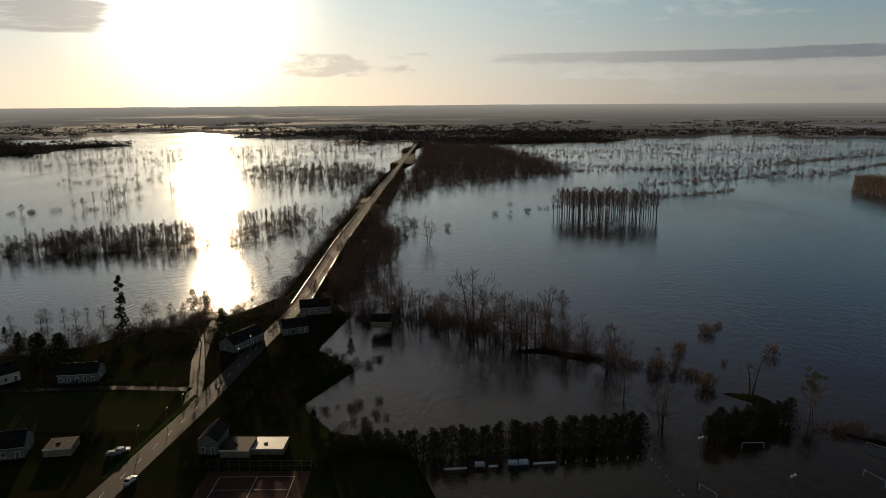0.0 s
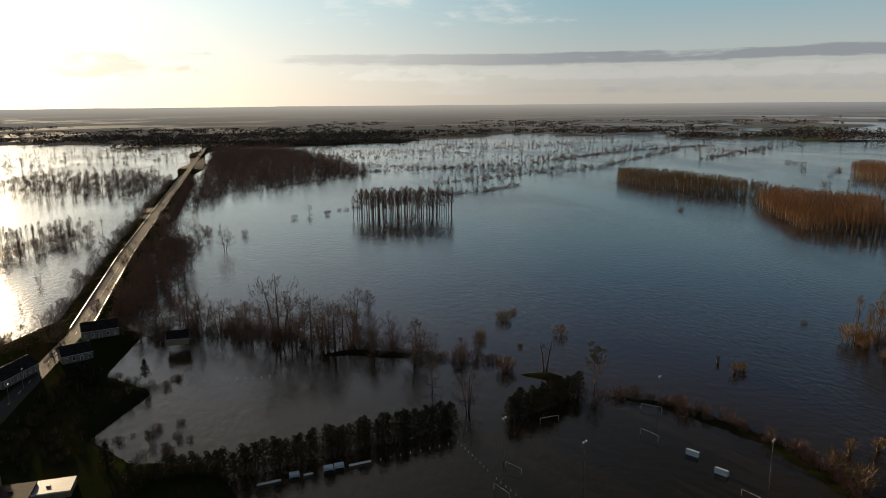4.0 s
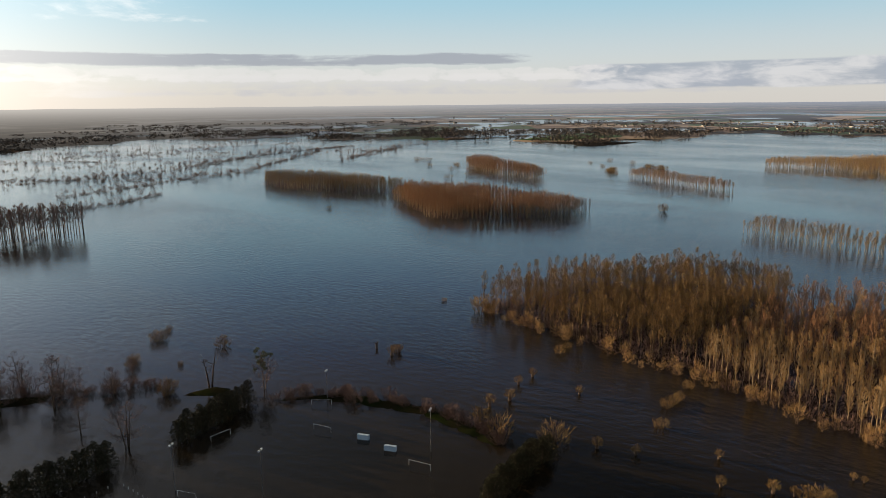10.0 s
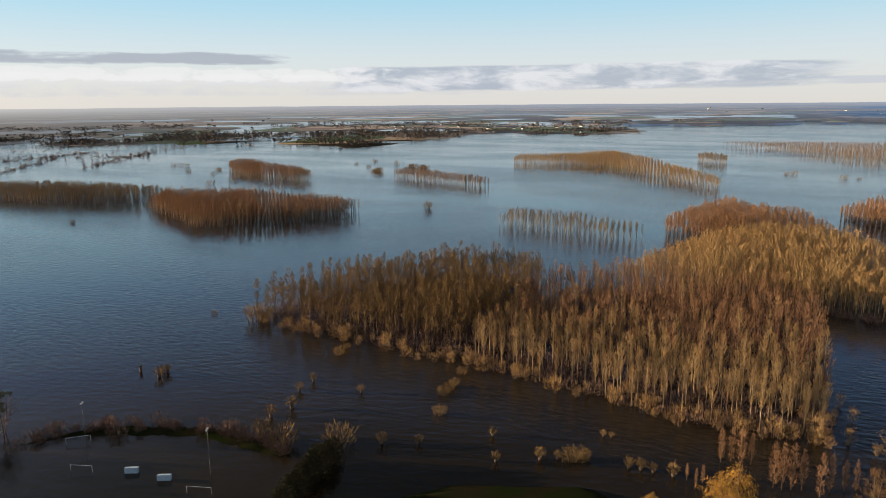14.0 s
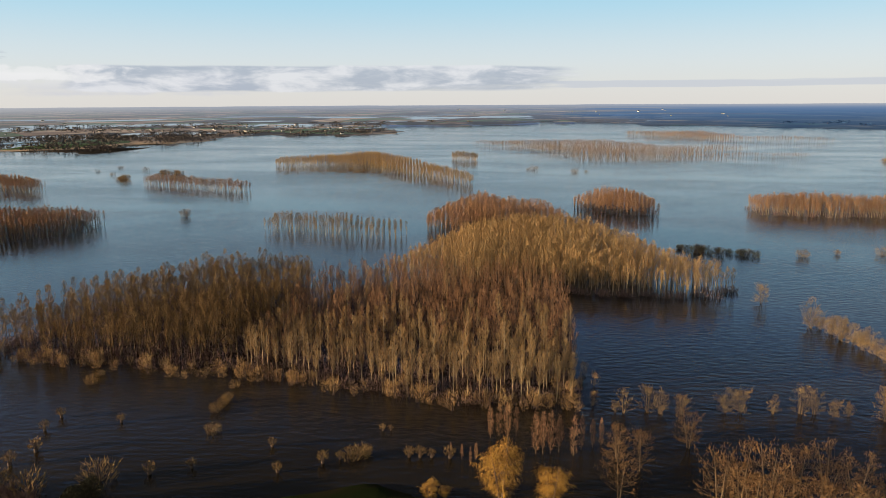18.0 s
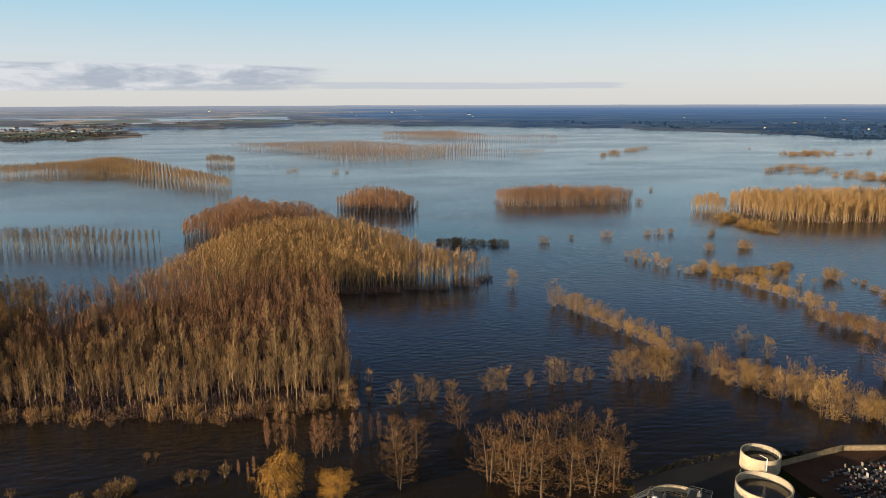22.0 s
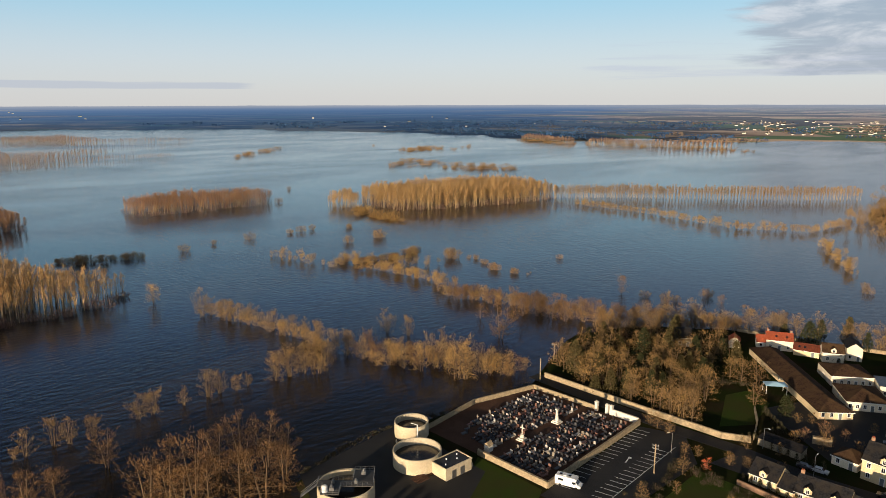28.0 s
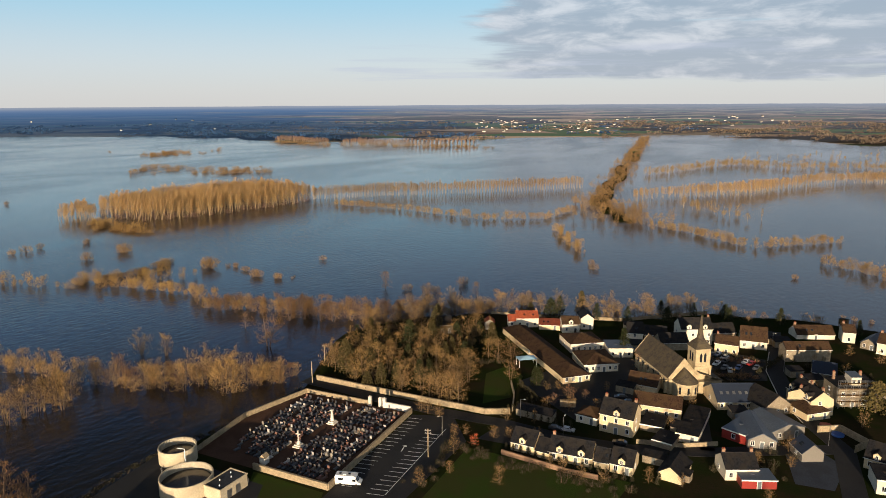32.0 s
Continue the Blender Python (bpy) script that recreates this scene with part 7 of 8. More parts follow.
for k in range(6):
    wx = -L + 2.4 + k * 4.0
    part("nave_window", joined(box(wx - 0.4, wx + 0.4, -0.06, 0.1, 2.6, 4.4), cylinder(wx, 0.0, 4.3, 4.8, 0.4, 0.12, 8)), GLASS_DARK, church, "round-headed nave window")
    part("buttress", joined(box(wx + 1.7, wx + 2.3, -0.9, 0.02, -0.3, 3.6), box(wx + 1.75, wx + 2.25, -0.55, 0.02, 3.6, 4.6)), CHURCH_STONE, church)
part("side_chapel", joined(box(-4.5, 1.5, W_, W_ + 8.5, -0.3, 4.2), box(-12, -7.5, W_, W_ + 4, -0.3, 4.6)), CHURCH_STONE, church)
part("chapel_roof", joined(roof_slab([(1.8, W_ + 8.8, 4.1), (-7.5, W_ + 8.8, 4.1), (-7.5, W_ + 0.0, 7.4), (1.8, W_ + 0.0, 7.4)], 0.2)), CHURCH_ROOF, church)
window_at(church, 1.5, W_ + 3, 2.0, 90, 1.1), window_at(church, 1.5, W_ + 6, 2.0, 90, 1.1)
TX, TY, TW, TH = -3.4, W_ + 2.2, 2.7, 15.2
tower = part("tower", box(TX - TW, TX + TW, TY - TW, TY + TW, -0.3, TH), CHURCH_STONE, church, "square stone bell tower")
part("string_course", joined(*[box(TX - TW - 0.15, TX + TW + 0.15, TY - TW - 0.15, TY + TW + 0.15, z, z + 0.3) for z in (8.6, TH - 0.3)]), CHURCH_STONE, tower)
for s, ax in ((-1, 0), (1, 0), (-1, 1), (1, 1)):
    for q in (-0.75, 0.75):
        if ax:
            lx, ly = TX + s * TW, TY + q
            shape = joined(box(lx - 0.06, lx + 0.06, ly - 0.42, ly + 0.42, 10.4, 13.0), box(lx - 0.06, lx + 0.06, ly - 0.26, ly + 0.26, 13.0, 13.5))
        else:
            lx, ly = TX + q, TY + s * TW
            shape = joined(box(lx - 0.42, lx + 0.42, ly - 0.06, ly + 0.06, 10.4, 13.0), box(lx - 0.26, lx + 0.26, ly - 0.06, ly + 0.06, 13.0, 13.5))
        part("belfry_opening", shape, GLASS_DARK, tower, "arched louvred belfry opening")
for q, sx, sy in ((0, -1, -1), (1, 1, -1), (2, 1, 1), (3, -1, 1)):
    part("corner_buttress", box(TX + sx * TW - 0.4, TX + sx * TW + 0.4, TY + sy * TW - 0.4, TY + sy * TW + 0.4, -0.3, 9.0), CHURCH_STONE, tower)
e = TW + 0.45
ring = [(TX + e * sx, TY + e * sy, TH - 0.1) for sx, sy in ((-1, -1), (1, -1), (1, 1), (-1, 1))]
mid = [(TX + 1.15 * math.cos(math.pi / 8 + math.pi / 4 * i), TY + 1.15 * math.sin(math.pi / 8 + math.pi / 4 * i), TH + 3.0) for i in range(8)]
SV = ring + mid + [(TX, TY, TH + 12.2)]
SF = [(8, 9, 2)[:0] or (3, 2, 1, 0)]
near_corner = [2, 2, 3, 3, 0, 0, 1, 1]
for i in range(8):
    j = (i + 1) % 8
    SF.append((4 + i, 4 + j, 12))
    SF.append((near_corner[i], 4 + j, 4 + i) if near_corner[i] == near_corner[j] else (near_corner[i], near_corner[j], 4 + j, 4 + i))
part("spire", (SV, SF), CHURCH_ROOF, tower, "tall octagonal slate spire")
part("spire_cross", joined(bar((TX, TY, TH + 12.0), (TX, TY, TH + 13.6), 0.06, 5), bar((TX - 0.4, TY, TH + 13.1), (TX + 0.4, TY, TH + 13.1), 0.05, 5), cylinder(TX, TY, TH + 12.0, TH + 12.3, 0.16, 0.05, 8)), STEEL, tower)

# streets, square and yards
ribbon("street", [(12, -318), (9, -290), (8, -268), (2, -243), (-5, -227), (-13, -213), (-15, -187), (-18, -150)], 6.0, 3.07, ASPHALT, "grey village street winding down between houses", "road")
ribbon("alley", [(27, -222), (23.6, -205), (21, -195)], 4.0, 3.06, ASPHALT, "narrow alley between the halls", "road")
tagged(mesh_object("square", [(34, -284, 3.05), (12, -280, 3.05), (10, -258, 3.05), (22, -252, 3.05), (34, -262, 3.05)], [(4, 3, 2, 1, 0)], ASPHALT), "dark asphalt village square beside the church", "pavement", kind="structure")
tagged(mesh_object("courtyard", [(88, -216, 3.03), (60, -196, 3.03), (44, -222, 3.03), (52, -256, 3.03), (70, -262, 3.03)], [(0, 1, 2, 3, 4)], ASPHALT), "dark paved yard in front of the care home", "pavement", kind="structure")
tagged(mesh_object("small_car_park", [(80, -181.5, 3.055), (66, -180, 3.055), (66, -172.6, 3.055), (82, -171, 3.055)], [(0, 1, 2, 3)][::1], ASPHALT), "small dark car park with white lines", "pavement", kind="structure")
ribbon("kerb", [(11.6, -290), (11.2, -268), (5.2, -243), (-2, -227)], 0.25, 3.16, WALL_WHITE, "pale stone kerb along the street", "kerb")
wall_run("garden_wall", [(72, -166), (52, -164.6), (44, -165.2)], 1.3, 0.3, BRICK_CH, "low ochre garden wall behind the terrace")
wall_run("garden_wall", [(40, -190), (28, -193.5), (19, -199.5)], 1.2, 0.3, WALL_STONE, "low pale wall along the lane")
wall_run("garden_wall", [(14, -300), (-2, -296), (-8, -286)], 2.2, 0.4, WALL_STONE, "stone garden wall above the river")
wall_run("garden_wall", [(-6, -222), (-12, -226), (-19, -219), (-15.5, -213)], 2.0, 0.3, WALL_STONE, "pale rounded courtyard wall beside the street")
wall_run("garden_wall", [(89, -213), (84, -204), (80, -193)], 1.4, 0.3, WALL_STONE, "park wall between lawn and yard")
wall_run("quay_wall", [(130, -286), (97, -296), (73, -304), (41, -333)], 1.0, 0.4, WALL_STONE, "low river wall behind the village gardens")

canopy = empty("entrance_canopy", 91.0, -232.5, TOWN, -140, "pale blue pyramid canopy over the care home entrance", "canopy")
part("roof", ([(-3.6, -2.2, 3.0), (3.6, -2.2, 3.0), (3.6, 2.2, 3.0), (-3.6, 2.2, 3.0), (0, 0, 3.9)], [(3, 2, 1, 0), (0, 1, 4), (1, 2, 4), (2, 3, 4), (3, 0, 4)]), material("pale_blue_sheet", (0.30, 0.48, 0.62), 0.3, 0.08, 1.0, 0), canopy)
for sx in (-3.3, 3.3):
    for sy in (-1.9, 1.9):
        part("post", bar((sx, sy, 0), (sx, sy, 3.0), 0.08, 6), WHITE_METAL, canopy)

# parked cars
CAR_PAINT = [material("car_paint_" + n, c, 0.3, 0.05, 1.0, 0, spec=0.6) for n, c in (("silver", (0.42, 0.44, 0.46)), ("black", (0.02, 0.02, 0.025)), ("white", (0.72, 0.72, 0.72)), ("red", (0.35, 0.03, 0.02)), ("blue", (0.08, 0.14, 0.28)), ("grey", (0.14, 0.14, 0.15)))]


def car_meshes(paint):
    prof = [(-2.05, 0.35), (2.0, 0.35), (2.1, 0.7), (1.95, 0.85), (1.0, 0.95), (0.35, 1.42), (-1.2, 1.46), (-1.95, 1.0), (-2.1, 0.75)]
    n = len(prof)
    V = [(a, s * (0.85 if b < 1.2 else 0.68), b) for s in (-1, 1) for a, b in prof]
    body = (V, [tuple(range(n)), tuple(range(2 * n - 1, n - 1, -1))] + [(i, n + i, n + (i + 1) % n, (i + 1) % n) for i in range(n)])
    glass = joined(([(1.0, -0.74, 0.99), (1.0, 0.74, 0.99), (0.42, 0.66, 1.4), (0.42, -0.66, 1.4)], [(0, 1, 2, 3)]), ([(-1.25, -0.66, 1.47), (-1.25, 0.66, 1.47), (-1.93, 0.74, 1.04), (-1.93, -0.74, 1.04)], [(0, 1, 2, 3)]),
                   *[([(0.75, s * 0.83, 0.98), (-1.6, s * 0.83, 1.0), (-1.1, s * 0.715, 1.38), (0.3, s * 0.715, 1.38)], [(0, 1, 2, 3)]) for s in (-1, 1)])
    return shared("body", body, paint), shared("glass", glass, GLASS_DARK)


CARS = [car_meshes(p) for p in CAR_PAINT]
WHEEL = shared("wheel", ([(0.31 * math.cos(t), q, 0.31 * math.sin(t)) for q in (-0.1, 0.1) for t in [2 * math.pi * i / 14 for i in range(14)]], [tuple(range(14)), tuple(range(27, 13, -1))] + [(i, (i + 1) % 14, 14 + (i + 1) % 14, 14 + i) for i in range(14)]), TYRE)
COLOUR_NAMES = ("silver", "black", "white", "red", "blue", "grey")


def car(x, y, turn, k, z=3.08):
    top = empty("car", x, y, z, turn, COLOUR_NAMES[k] + " hatchback car parked on dark asphalt", "car", "parked cars")
    for me in CARS[k]:
        o = new(me.name, me)
        o.parent = top
    for wx in (-1.3, 1.3):
        for s in (-0.8, 0.8):
            o = new("wheel", WHEEL)
            o.parent = top
            o.location = (wx, s, 0.31)


for x, y, a, k in ((59.8, -187.9, -172, 0), (26.2, -273.9, 70, 0), (30.9, -274.8, 70, 1), (29.0, -276.5, 75, 4), (22.7, -260.8, 100, 0), (18.5, -272.6, 70, 2), (16.6, -271.6, 70, 3), (24.9, -262.8, 80, 5), (20.3, -265.2, 80, 4),
                   (28, -266, 75, 2), (14.5, -268, 80, 5), (25.5, -270, 70, 1), (-82.6, 166.4, 80, 2), (-93.6, 180.6, 20, 5), (-92.0, 182.6, 20, 0), (63.5, -187.2, -170, 1), (52, -219, 20, 1), (49, -216, 20, 5), (70, -178, 90, 5), (44, -187, 5, 1)):
    car(x, y, a, k)
for x, y, c, n in ((-8.2, -227.5, (0.25, 0.03, 0.03), "red"), (-11.4, -222.5, (0.04, 0.10, 0.32), "blue")):
    pool = empty("play_pool", x, y, TOWN + 0.1, 15, n + " round plastic play pool in a courtyard", "pool", "play pools")
    part("basin", pipe_ring(1.5, 1.7, 0, 0.6, 24), material(n + "_plastic", c, 0.5, 0.1, 1.0, 0), pool)
    part("cover", cylinder(0, 0, 0.35, 0.5, 1.5, None, 24), material(n + "_cover", c, 0.6, 0.15, 1.0, 0), pool)

# park, garden and street trees
PARK_DARK = [(132, -187), (128, -190), (126, -197), (118, -199), (119, -220), (109, -216), (146, -194), (131, -231), (111, -245), (103, -292), (81, -217), (115, -232), (130, -211), (112, -290), (143, -209), (93, -306), (117, -246), (124, -239), (140, -200), (136, -222), (122, -208)]
PARK_BARE = [(101, -190), (98, -190), (105, -190), (152, -196), (156, -197), (98, -235), (156, -204), (102, -231), (146, -206), (109, -190), (107, -233), (110, -208), (91, -217), (120, -190), (113, -192), (139, -190), (150, -212), (138, -238), (128, -250), (118, -256)]
SMALL_BARE = [(103, -178.6), (106, -179.5), (99, -179), (79, -186), (64, -205), (64, -201), (71, -200), (71, -189), (34, -282), (21, -250), (18, -254), (27, -252), (-5, -258), (1, -205), (0, -196), (84, -141), (66, -151), (73, -217), (89, -170), (86, -172), (58, -224)]
park_rng = random.Random(3)
OLIVE = material("olive_needles", (0.062, 0.050, 0.02), 0.9, 0.3, 0.5, 0, (0.045, 0.04, 0.018), island=0.4)
for x, y in grid([(148, -189), (122, -189), (100, -192), (104, -212), (112, -240), (128, -262), (160, -246), (168, -222)], 6.8, 25, 1.8, 0.12):
    (PARK_DARK if park_rng.random() < 0.28 else PARK_BARE).append((x, y))
for x, y in along([(168, -240), (150, -276), (128, -290), (97, -298), (73, -305), (45, -330)], 4.2, 7, 0.1):
    PARK_BARE.append((x, y))
for x, y in grid([(72, -168), (60, -158), (40, -160), (38, -166)], 5.0, 0, 1.2):
    SMALL_BARE.append((x, y))
for x, y in ((76, -214), (82, -224), (56, -206), (50, -203), (33, -203), (47, -224), (30, -222), (2, -232), (-4, -280), (4, -284), (-14, -276), (-16, -300), (-26, -296), (16, -188), (8, -192), (4, -176), (24, -172), (32, -170), (-18, -232), (74, -176), (78, -174), (66, -178), (84, -160), (80, -150)):
    SMALL_BARE.append((x, y))
for x, y in PARK_DARK:
    tree("park_conifer", "dark olive-green conifer in the walled park", "tree", x, y, TOWN - 0.2, CONIFERS, "park conifer", [BARK_MID, OLIVE if park_rng.random() < 0.6 else NEEDLE], 0.65 + 0.45 * rng.random(), "park conifers")
for x, y in PARK_BARE:
    tree("park_tree", "bare golden broadleaf tree in the walled park", "tree", x, y, TOWN - 0.2, BROADS, *(("park gold", [BARK_MID, TWIG_OCHRE]) if park_rng.random() < 0.5 else ("park broad", [BARK_MID, TWIG_TAN])), 0.6 + 0.3 * rng.random(), "park trees")
for x, y in SMALL_BARE:
    tree("street_tree", "small bare tree beside paving", "tree", x, y, TOWN - 0.1, BROADS, "park broad", [BARK_MID, TWIG_TAN], 0.28 + 0.16 * rng.random(), "street trees")
tree("red_tree", "small tree with rusty red leaves beside the car park", "tree", 81, -167, TOWN, BROADS, "red", [BARK_DARK, material("red_leaves", (0.45, 0.12, 0.05), 0.9, 0.2, 1.0, 0, island=0.4)], 0.32)
for x, y in ((62, -262), (50, -296), (70, -300), (84, -300), (55, -312), (30, -318), (10, -330), (-20, -330), (100, -296), (40, -310)):
    tree("garden_conifer", "dark green conifer in a village garden", "tree", x, y, TOWN - 0.2, CONIFERS, "park conifer", [BARK_DARK, NEEDLE], 0.5 + 0.35 * rng.random(), "garden conifers")
stand("ivy_oak", "large tree with dense brown-green foliage beside the village street", "tree", [(-22, -246, 11), (-28, -238, 10)], CONIFERS[1:], "oak", [BARK_DARK, material("brown_green_leaves", (0.10, 0.08, 0.03), 0.9, 0.3, 0.5, 0, island=0.5)], z=TOWN)
plant("garden_scrub", "low winter shrubs and hedges in the village gardens", "bushes", np.concatenate([along([(84, -163), (60, -161), (36, -162)], 1.1, 3.5), along([(86, -162), (84, -140)], 1.6, 3), along([(110, -214), (104, -200)], 1.0, 1.5), along([(97, -232), (108, -228)], 1.2, 3), grid([(150, -190), (120, -192), (118, -240), (160, -240), (170, -215)], 5.5, 10, 2.0), grid([(10, -215), (-2, -205), (2, -180), (20, -180)], 6, 10, 2.0), grid([(12, -284), (-10, -282), (-10, -268), (8, -268)], 5, 10, 1.5), along([(34, -258), (24, -254), (14, -258)], 1.2, 2), along([(30, -280), (12, -276)], 1.6, 2)]), BUSHES, [BARK_DARK, HEDGE], (0.35, 0.8), TOWN)
plant("works_hedge", "young green hedge along the edge of the works", "bushes", along([(152.5, -85), (157.5, -104), (158.5, -120), (154, -140), (153, -160), (152, -176)], 0.9, 0.8), BUSHES, [BARK_DARK, HEDGE], (0.3, 0.5), TOWN - 0.6)

# sheds, hedges and fences of the back gardens
def shed(x, y, turn, w, d, h, roof=SLATE, wall=STONE_WALL):
    top = empty("garden_shed", x, y, TOWN, turn, "small dark garden shed with a low sloping roof", "shed", "garden sheds")
    part("wall", box(-w / 2, w / 2, -d / 2, d / 2, -0.2, h), wall, top)
    part("roof", roof_slab([(-w / 2 - 0.2, -d / 2 - 0.2, h - 0.1), (w / 2 + 0.2, -d / 2 - 0.2, h - 0.1), (w / 2 + 0.2, d / 2 + 0.2, h + 0.5), (-w / 2 - 0.2, d / 2 + 0.2, h + 0.5)], 0.1), roof, top)
    part("door", box(-0.45, 0.45, -d / 2 - 0.06, -d / 2, 0, 1.95), DOOR, top)


for s in ((66, -206, 20, 5, 3.4, 2.2), (72, -193, 178, 12, 4, 2.3), (30, -203, 175, 5, 4, 2.3), (24, -176, 170, 3, 2.4, 2.0), (33, -181.5, 178, 6, 3, 2.2), (52, -226, 178, 6, 4, 2.4), (2, -268, -150, 5, 4, 2.5), (-4, -262, -150, 6, 4, 2.6), (-18, -268, -150, 6, 4, 2.6), (8, -300, -152, 7, 5, 2.6), (-24, -262, 150, 6, 5, 2.8), (88, -290, -152, 6, 4, 2.4), (66, -294, -160, 8, 4, 2.4), (16, -222, -150, 5, 4, 2.6), (60, -268, -152, 9, 5, 2.8)):
    shed(*s)
for line in ([(82, -190), (76, -204), (86, -214)], [(36, -168.5), (58, -168), (72, -169.4)], [(30, -170), (30, -184)], [(18, -184), (4, -190)], [(14, -262), (6, -286)], [(-8, -268), (-22, -276)], [(110, -284), (84, -276)], [(60, -190.5), (74, -191)], [(40, -200), (52, -202)]):
    for x, y in smooth_line(line, 2.2):
        tree("garden_hedge", "clipped dark green hedge plant in a village garden", "hedge", x, y, TOWN - 0.1, HEDGE_SMALL, "small hedge", [BARK_DARK, HEDGE], 0.24 + 0.1 * rng.random(), "garden hedges")


# ---- drowned sports ground and the roadside hamlet ----
def goal(xa, ya, xb, yb, h=2.44):
    top = empty("football_goal", xa, ya, 0, math.degrees(math.atan2(yb - ya, xb - xa)), "white football goal frame standing in flood water", "goal", "football goals")
    w = math.hypot(xb - xa, yb - ya)
    for x in (0, w):
        part("post", bar((x, 0, -1.0), (x, 0, h - 0.6), 0.06, 8), WHITE_METAL, top)
    part("crossbar", bar((-0.05, 0, h - 0.6), (w + 0.05, 0, h - 0.6), 0.06, 8), WHITE_METAL, top)


for g in ((87, 188, 93.6, 188.4), (113.6, 172.6, 115.8, 166.6), (119.4, 134.6, 121.6, 128.2), (123.5, 188.2, 128.2, 183.4), (59.5, 156.4, 61.5, 150.6), (66.6, 166, 69.2, 161)):
    goal(*g)


def dugout(x, y, turn, w):
    top = empty("team_shelter", x, y, 0, turn, "pale blue-white team shelter standing in flood water", "shelter", "team shelters")
    part("roof", ([(-w / 2, -0.8, 1.3), (w / 2, -0.8, 1.3), (w / 2, 0.5, 1.55), (-w / 2, 0.5, 1.55), (-w / 2, -0.8, 1.38), (w / 2, -0.8, 1.38), (w / 2, 0.5, 1.63), (-w / 2, 0.5, 1.63)], [(3, 2, 1, 0), (4, 5, 6, 7), (0, 1, 5, 4), (1, 2, 6, 5), (2, 3, 7, 6), (3, 0, 4, 7)]), SHELTER, top)
    part("back", box(-w / 2, w / 2, 0.45, 0.52, -0.8, 1.5), SHELTER, top)
    for s in (-w / 2, w / 2):
        part("side", box(s - 0.04, s + 0.04, -0.6, 0.45, -0.8, 1.38), SHELTER, top)
    part("bench", box(-w / 2 + 0.2, w / 2 - 0.2, 0.0, 0.4, 0.15, 0.22), FRAME, top)


SHELTER = material("pale_blue_plastic", (0.55, 0.65, 0.74), 0.35, 0.06, 1.0, 0)
for d in ((120.3, 156.3, 118, 3.6), (121.4, 145.0, 118, 3.6), (9.6, 178.2, 2, 2.6), (19.0, 179.0, 2, 2.6), (22.0, 179.4, 2, 2.6)):
    dugout(*d)
for x, y, w in ((-15.4, 175, 5.0), (2.8, 177, 6.5), (28, 179.8, 6.5), (13.4, 178.2, 2.6)):
    b = empty("advert_board", x, y, 0, 6, "low white advertising board at the drowned touchline", "board", "touchline boards")
    part("panel", box(-w / 2, w / 2, -0.04, 0.04, 0.1, 0.75), WHITE_METAL, b)
    for s in (-w / 2 + 0.3, w / 2 - 0.3):
        part("post", box(s - 0.05, s + 0.05, -0.1, -0.04, -1.0, 0.8), STEEL, b)
for line, gap in (([(34, 180.2), (58.3, 183.8)], 3.2), ([(58.3, 183.8), (61.8, 160.7), (64.4, 149.6)], 2.4), ([(-25, 257), (6.6, 254)], 2.8)):
    f = empty("post_fence", line[0][0], line[0][1], 0, 0, "row of short white posts standing in flood water", "fence", "touchline fences")
    for x, y in smooth_line(line, gap):
        part("post", bar((x - line[0][0], y - line[0][1], -1.0), (x - line[0][0], y - line[0][1], 0.75), 0.07, 6), WHITE_METAL, f)
for x, y, h in ((67.4, 169.4, 13), (129.3, 136.0, 13), (130.4, 188.8, 10), (82.2, 150, 13)):
    f = empty("floodlight_mast", x, y, 0, 30, "thin steel floodlight mast over the drowned pitch", "floodlight", "floodlights")
    part("mast", bar((0, 0, -1), (0, 0, h), 0.09, 6), STEEL, f)
    part("bracket", bar((-0.7, 0, h), (0.7, 0, h), 0.05, 5), STEEL, f)
    for s in (-0.6, 0.6):
        part("lamp_head", box(s - 0.28, s + 0.28, -0.2, 0.2, h, h + 0.45), WHITE_METAL, f)
stump = empty("tree_stump", 174.5, 215.5, 0, 0, "broken dark tree stump in flood water", "stump")
part("trunk", joined(bar((0, 0, -1), (0.3, 0.1, 2.2), 0.5, 7), bar((0.2, 0, 1.6), (1.2, 0.4, 2.8), 0.22, 6), bar((0.1, 0.1, 1.6), (-0.7, 0.3, 2.6), 0.2, 6)), BARK_DARK, stump)

# tennis court behind the hedge
CLAY = material("dull_red_court", (0.07, 0.034, 0.03), 0.95, 0.2, 1.0, 0.2)
court = tagged(mesh_object("tennis_court", [(-64, 152, 3.03), (-36, 152, 3.03), (-36, 171.5, 3.03), (-64, 171.5, 3.03)], [(0, 1, 2, 3)], CLAY), "dull red tennis court with pale lines", "court", kind="structure")
for x0, x1, y0, y1 in ((-60, -40, 168.6, 168.7), (-60, -40, 156, 156.1), (-60, -59.9, 156, 168.6), (-40.1, -40, 156, 168.6), (-50.05, -49.95, 156, 168.6), (-60, -40, 162.2, 162.3)):
    part("line", box(x0, x1, y0, y1, 3.034, 3.045), PAINT, court)
f = empty("court_fence", -64, 171.8, TOWN, 0, "thin wire fence round the tennis court", "fence")
for k in range(11):
    part("post", bar((2.8 * k, 0, 0), (2.8 * k, 0, 3.0), 0.045, 5), STEEL, f)
part("rail", joined(bar((0, 0, 3.0), (28, 0, 3.0), 0.035, 4), bar((0, 0, 1.5), (28, 0, 1.5), 0.025, 4)), STEEL, f)

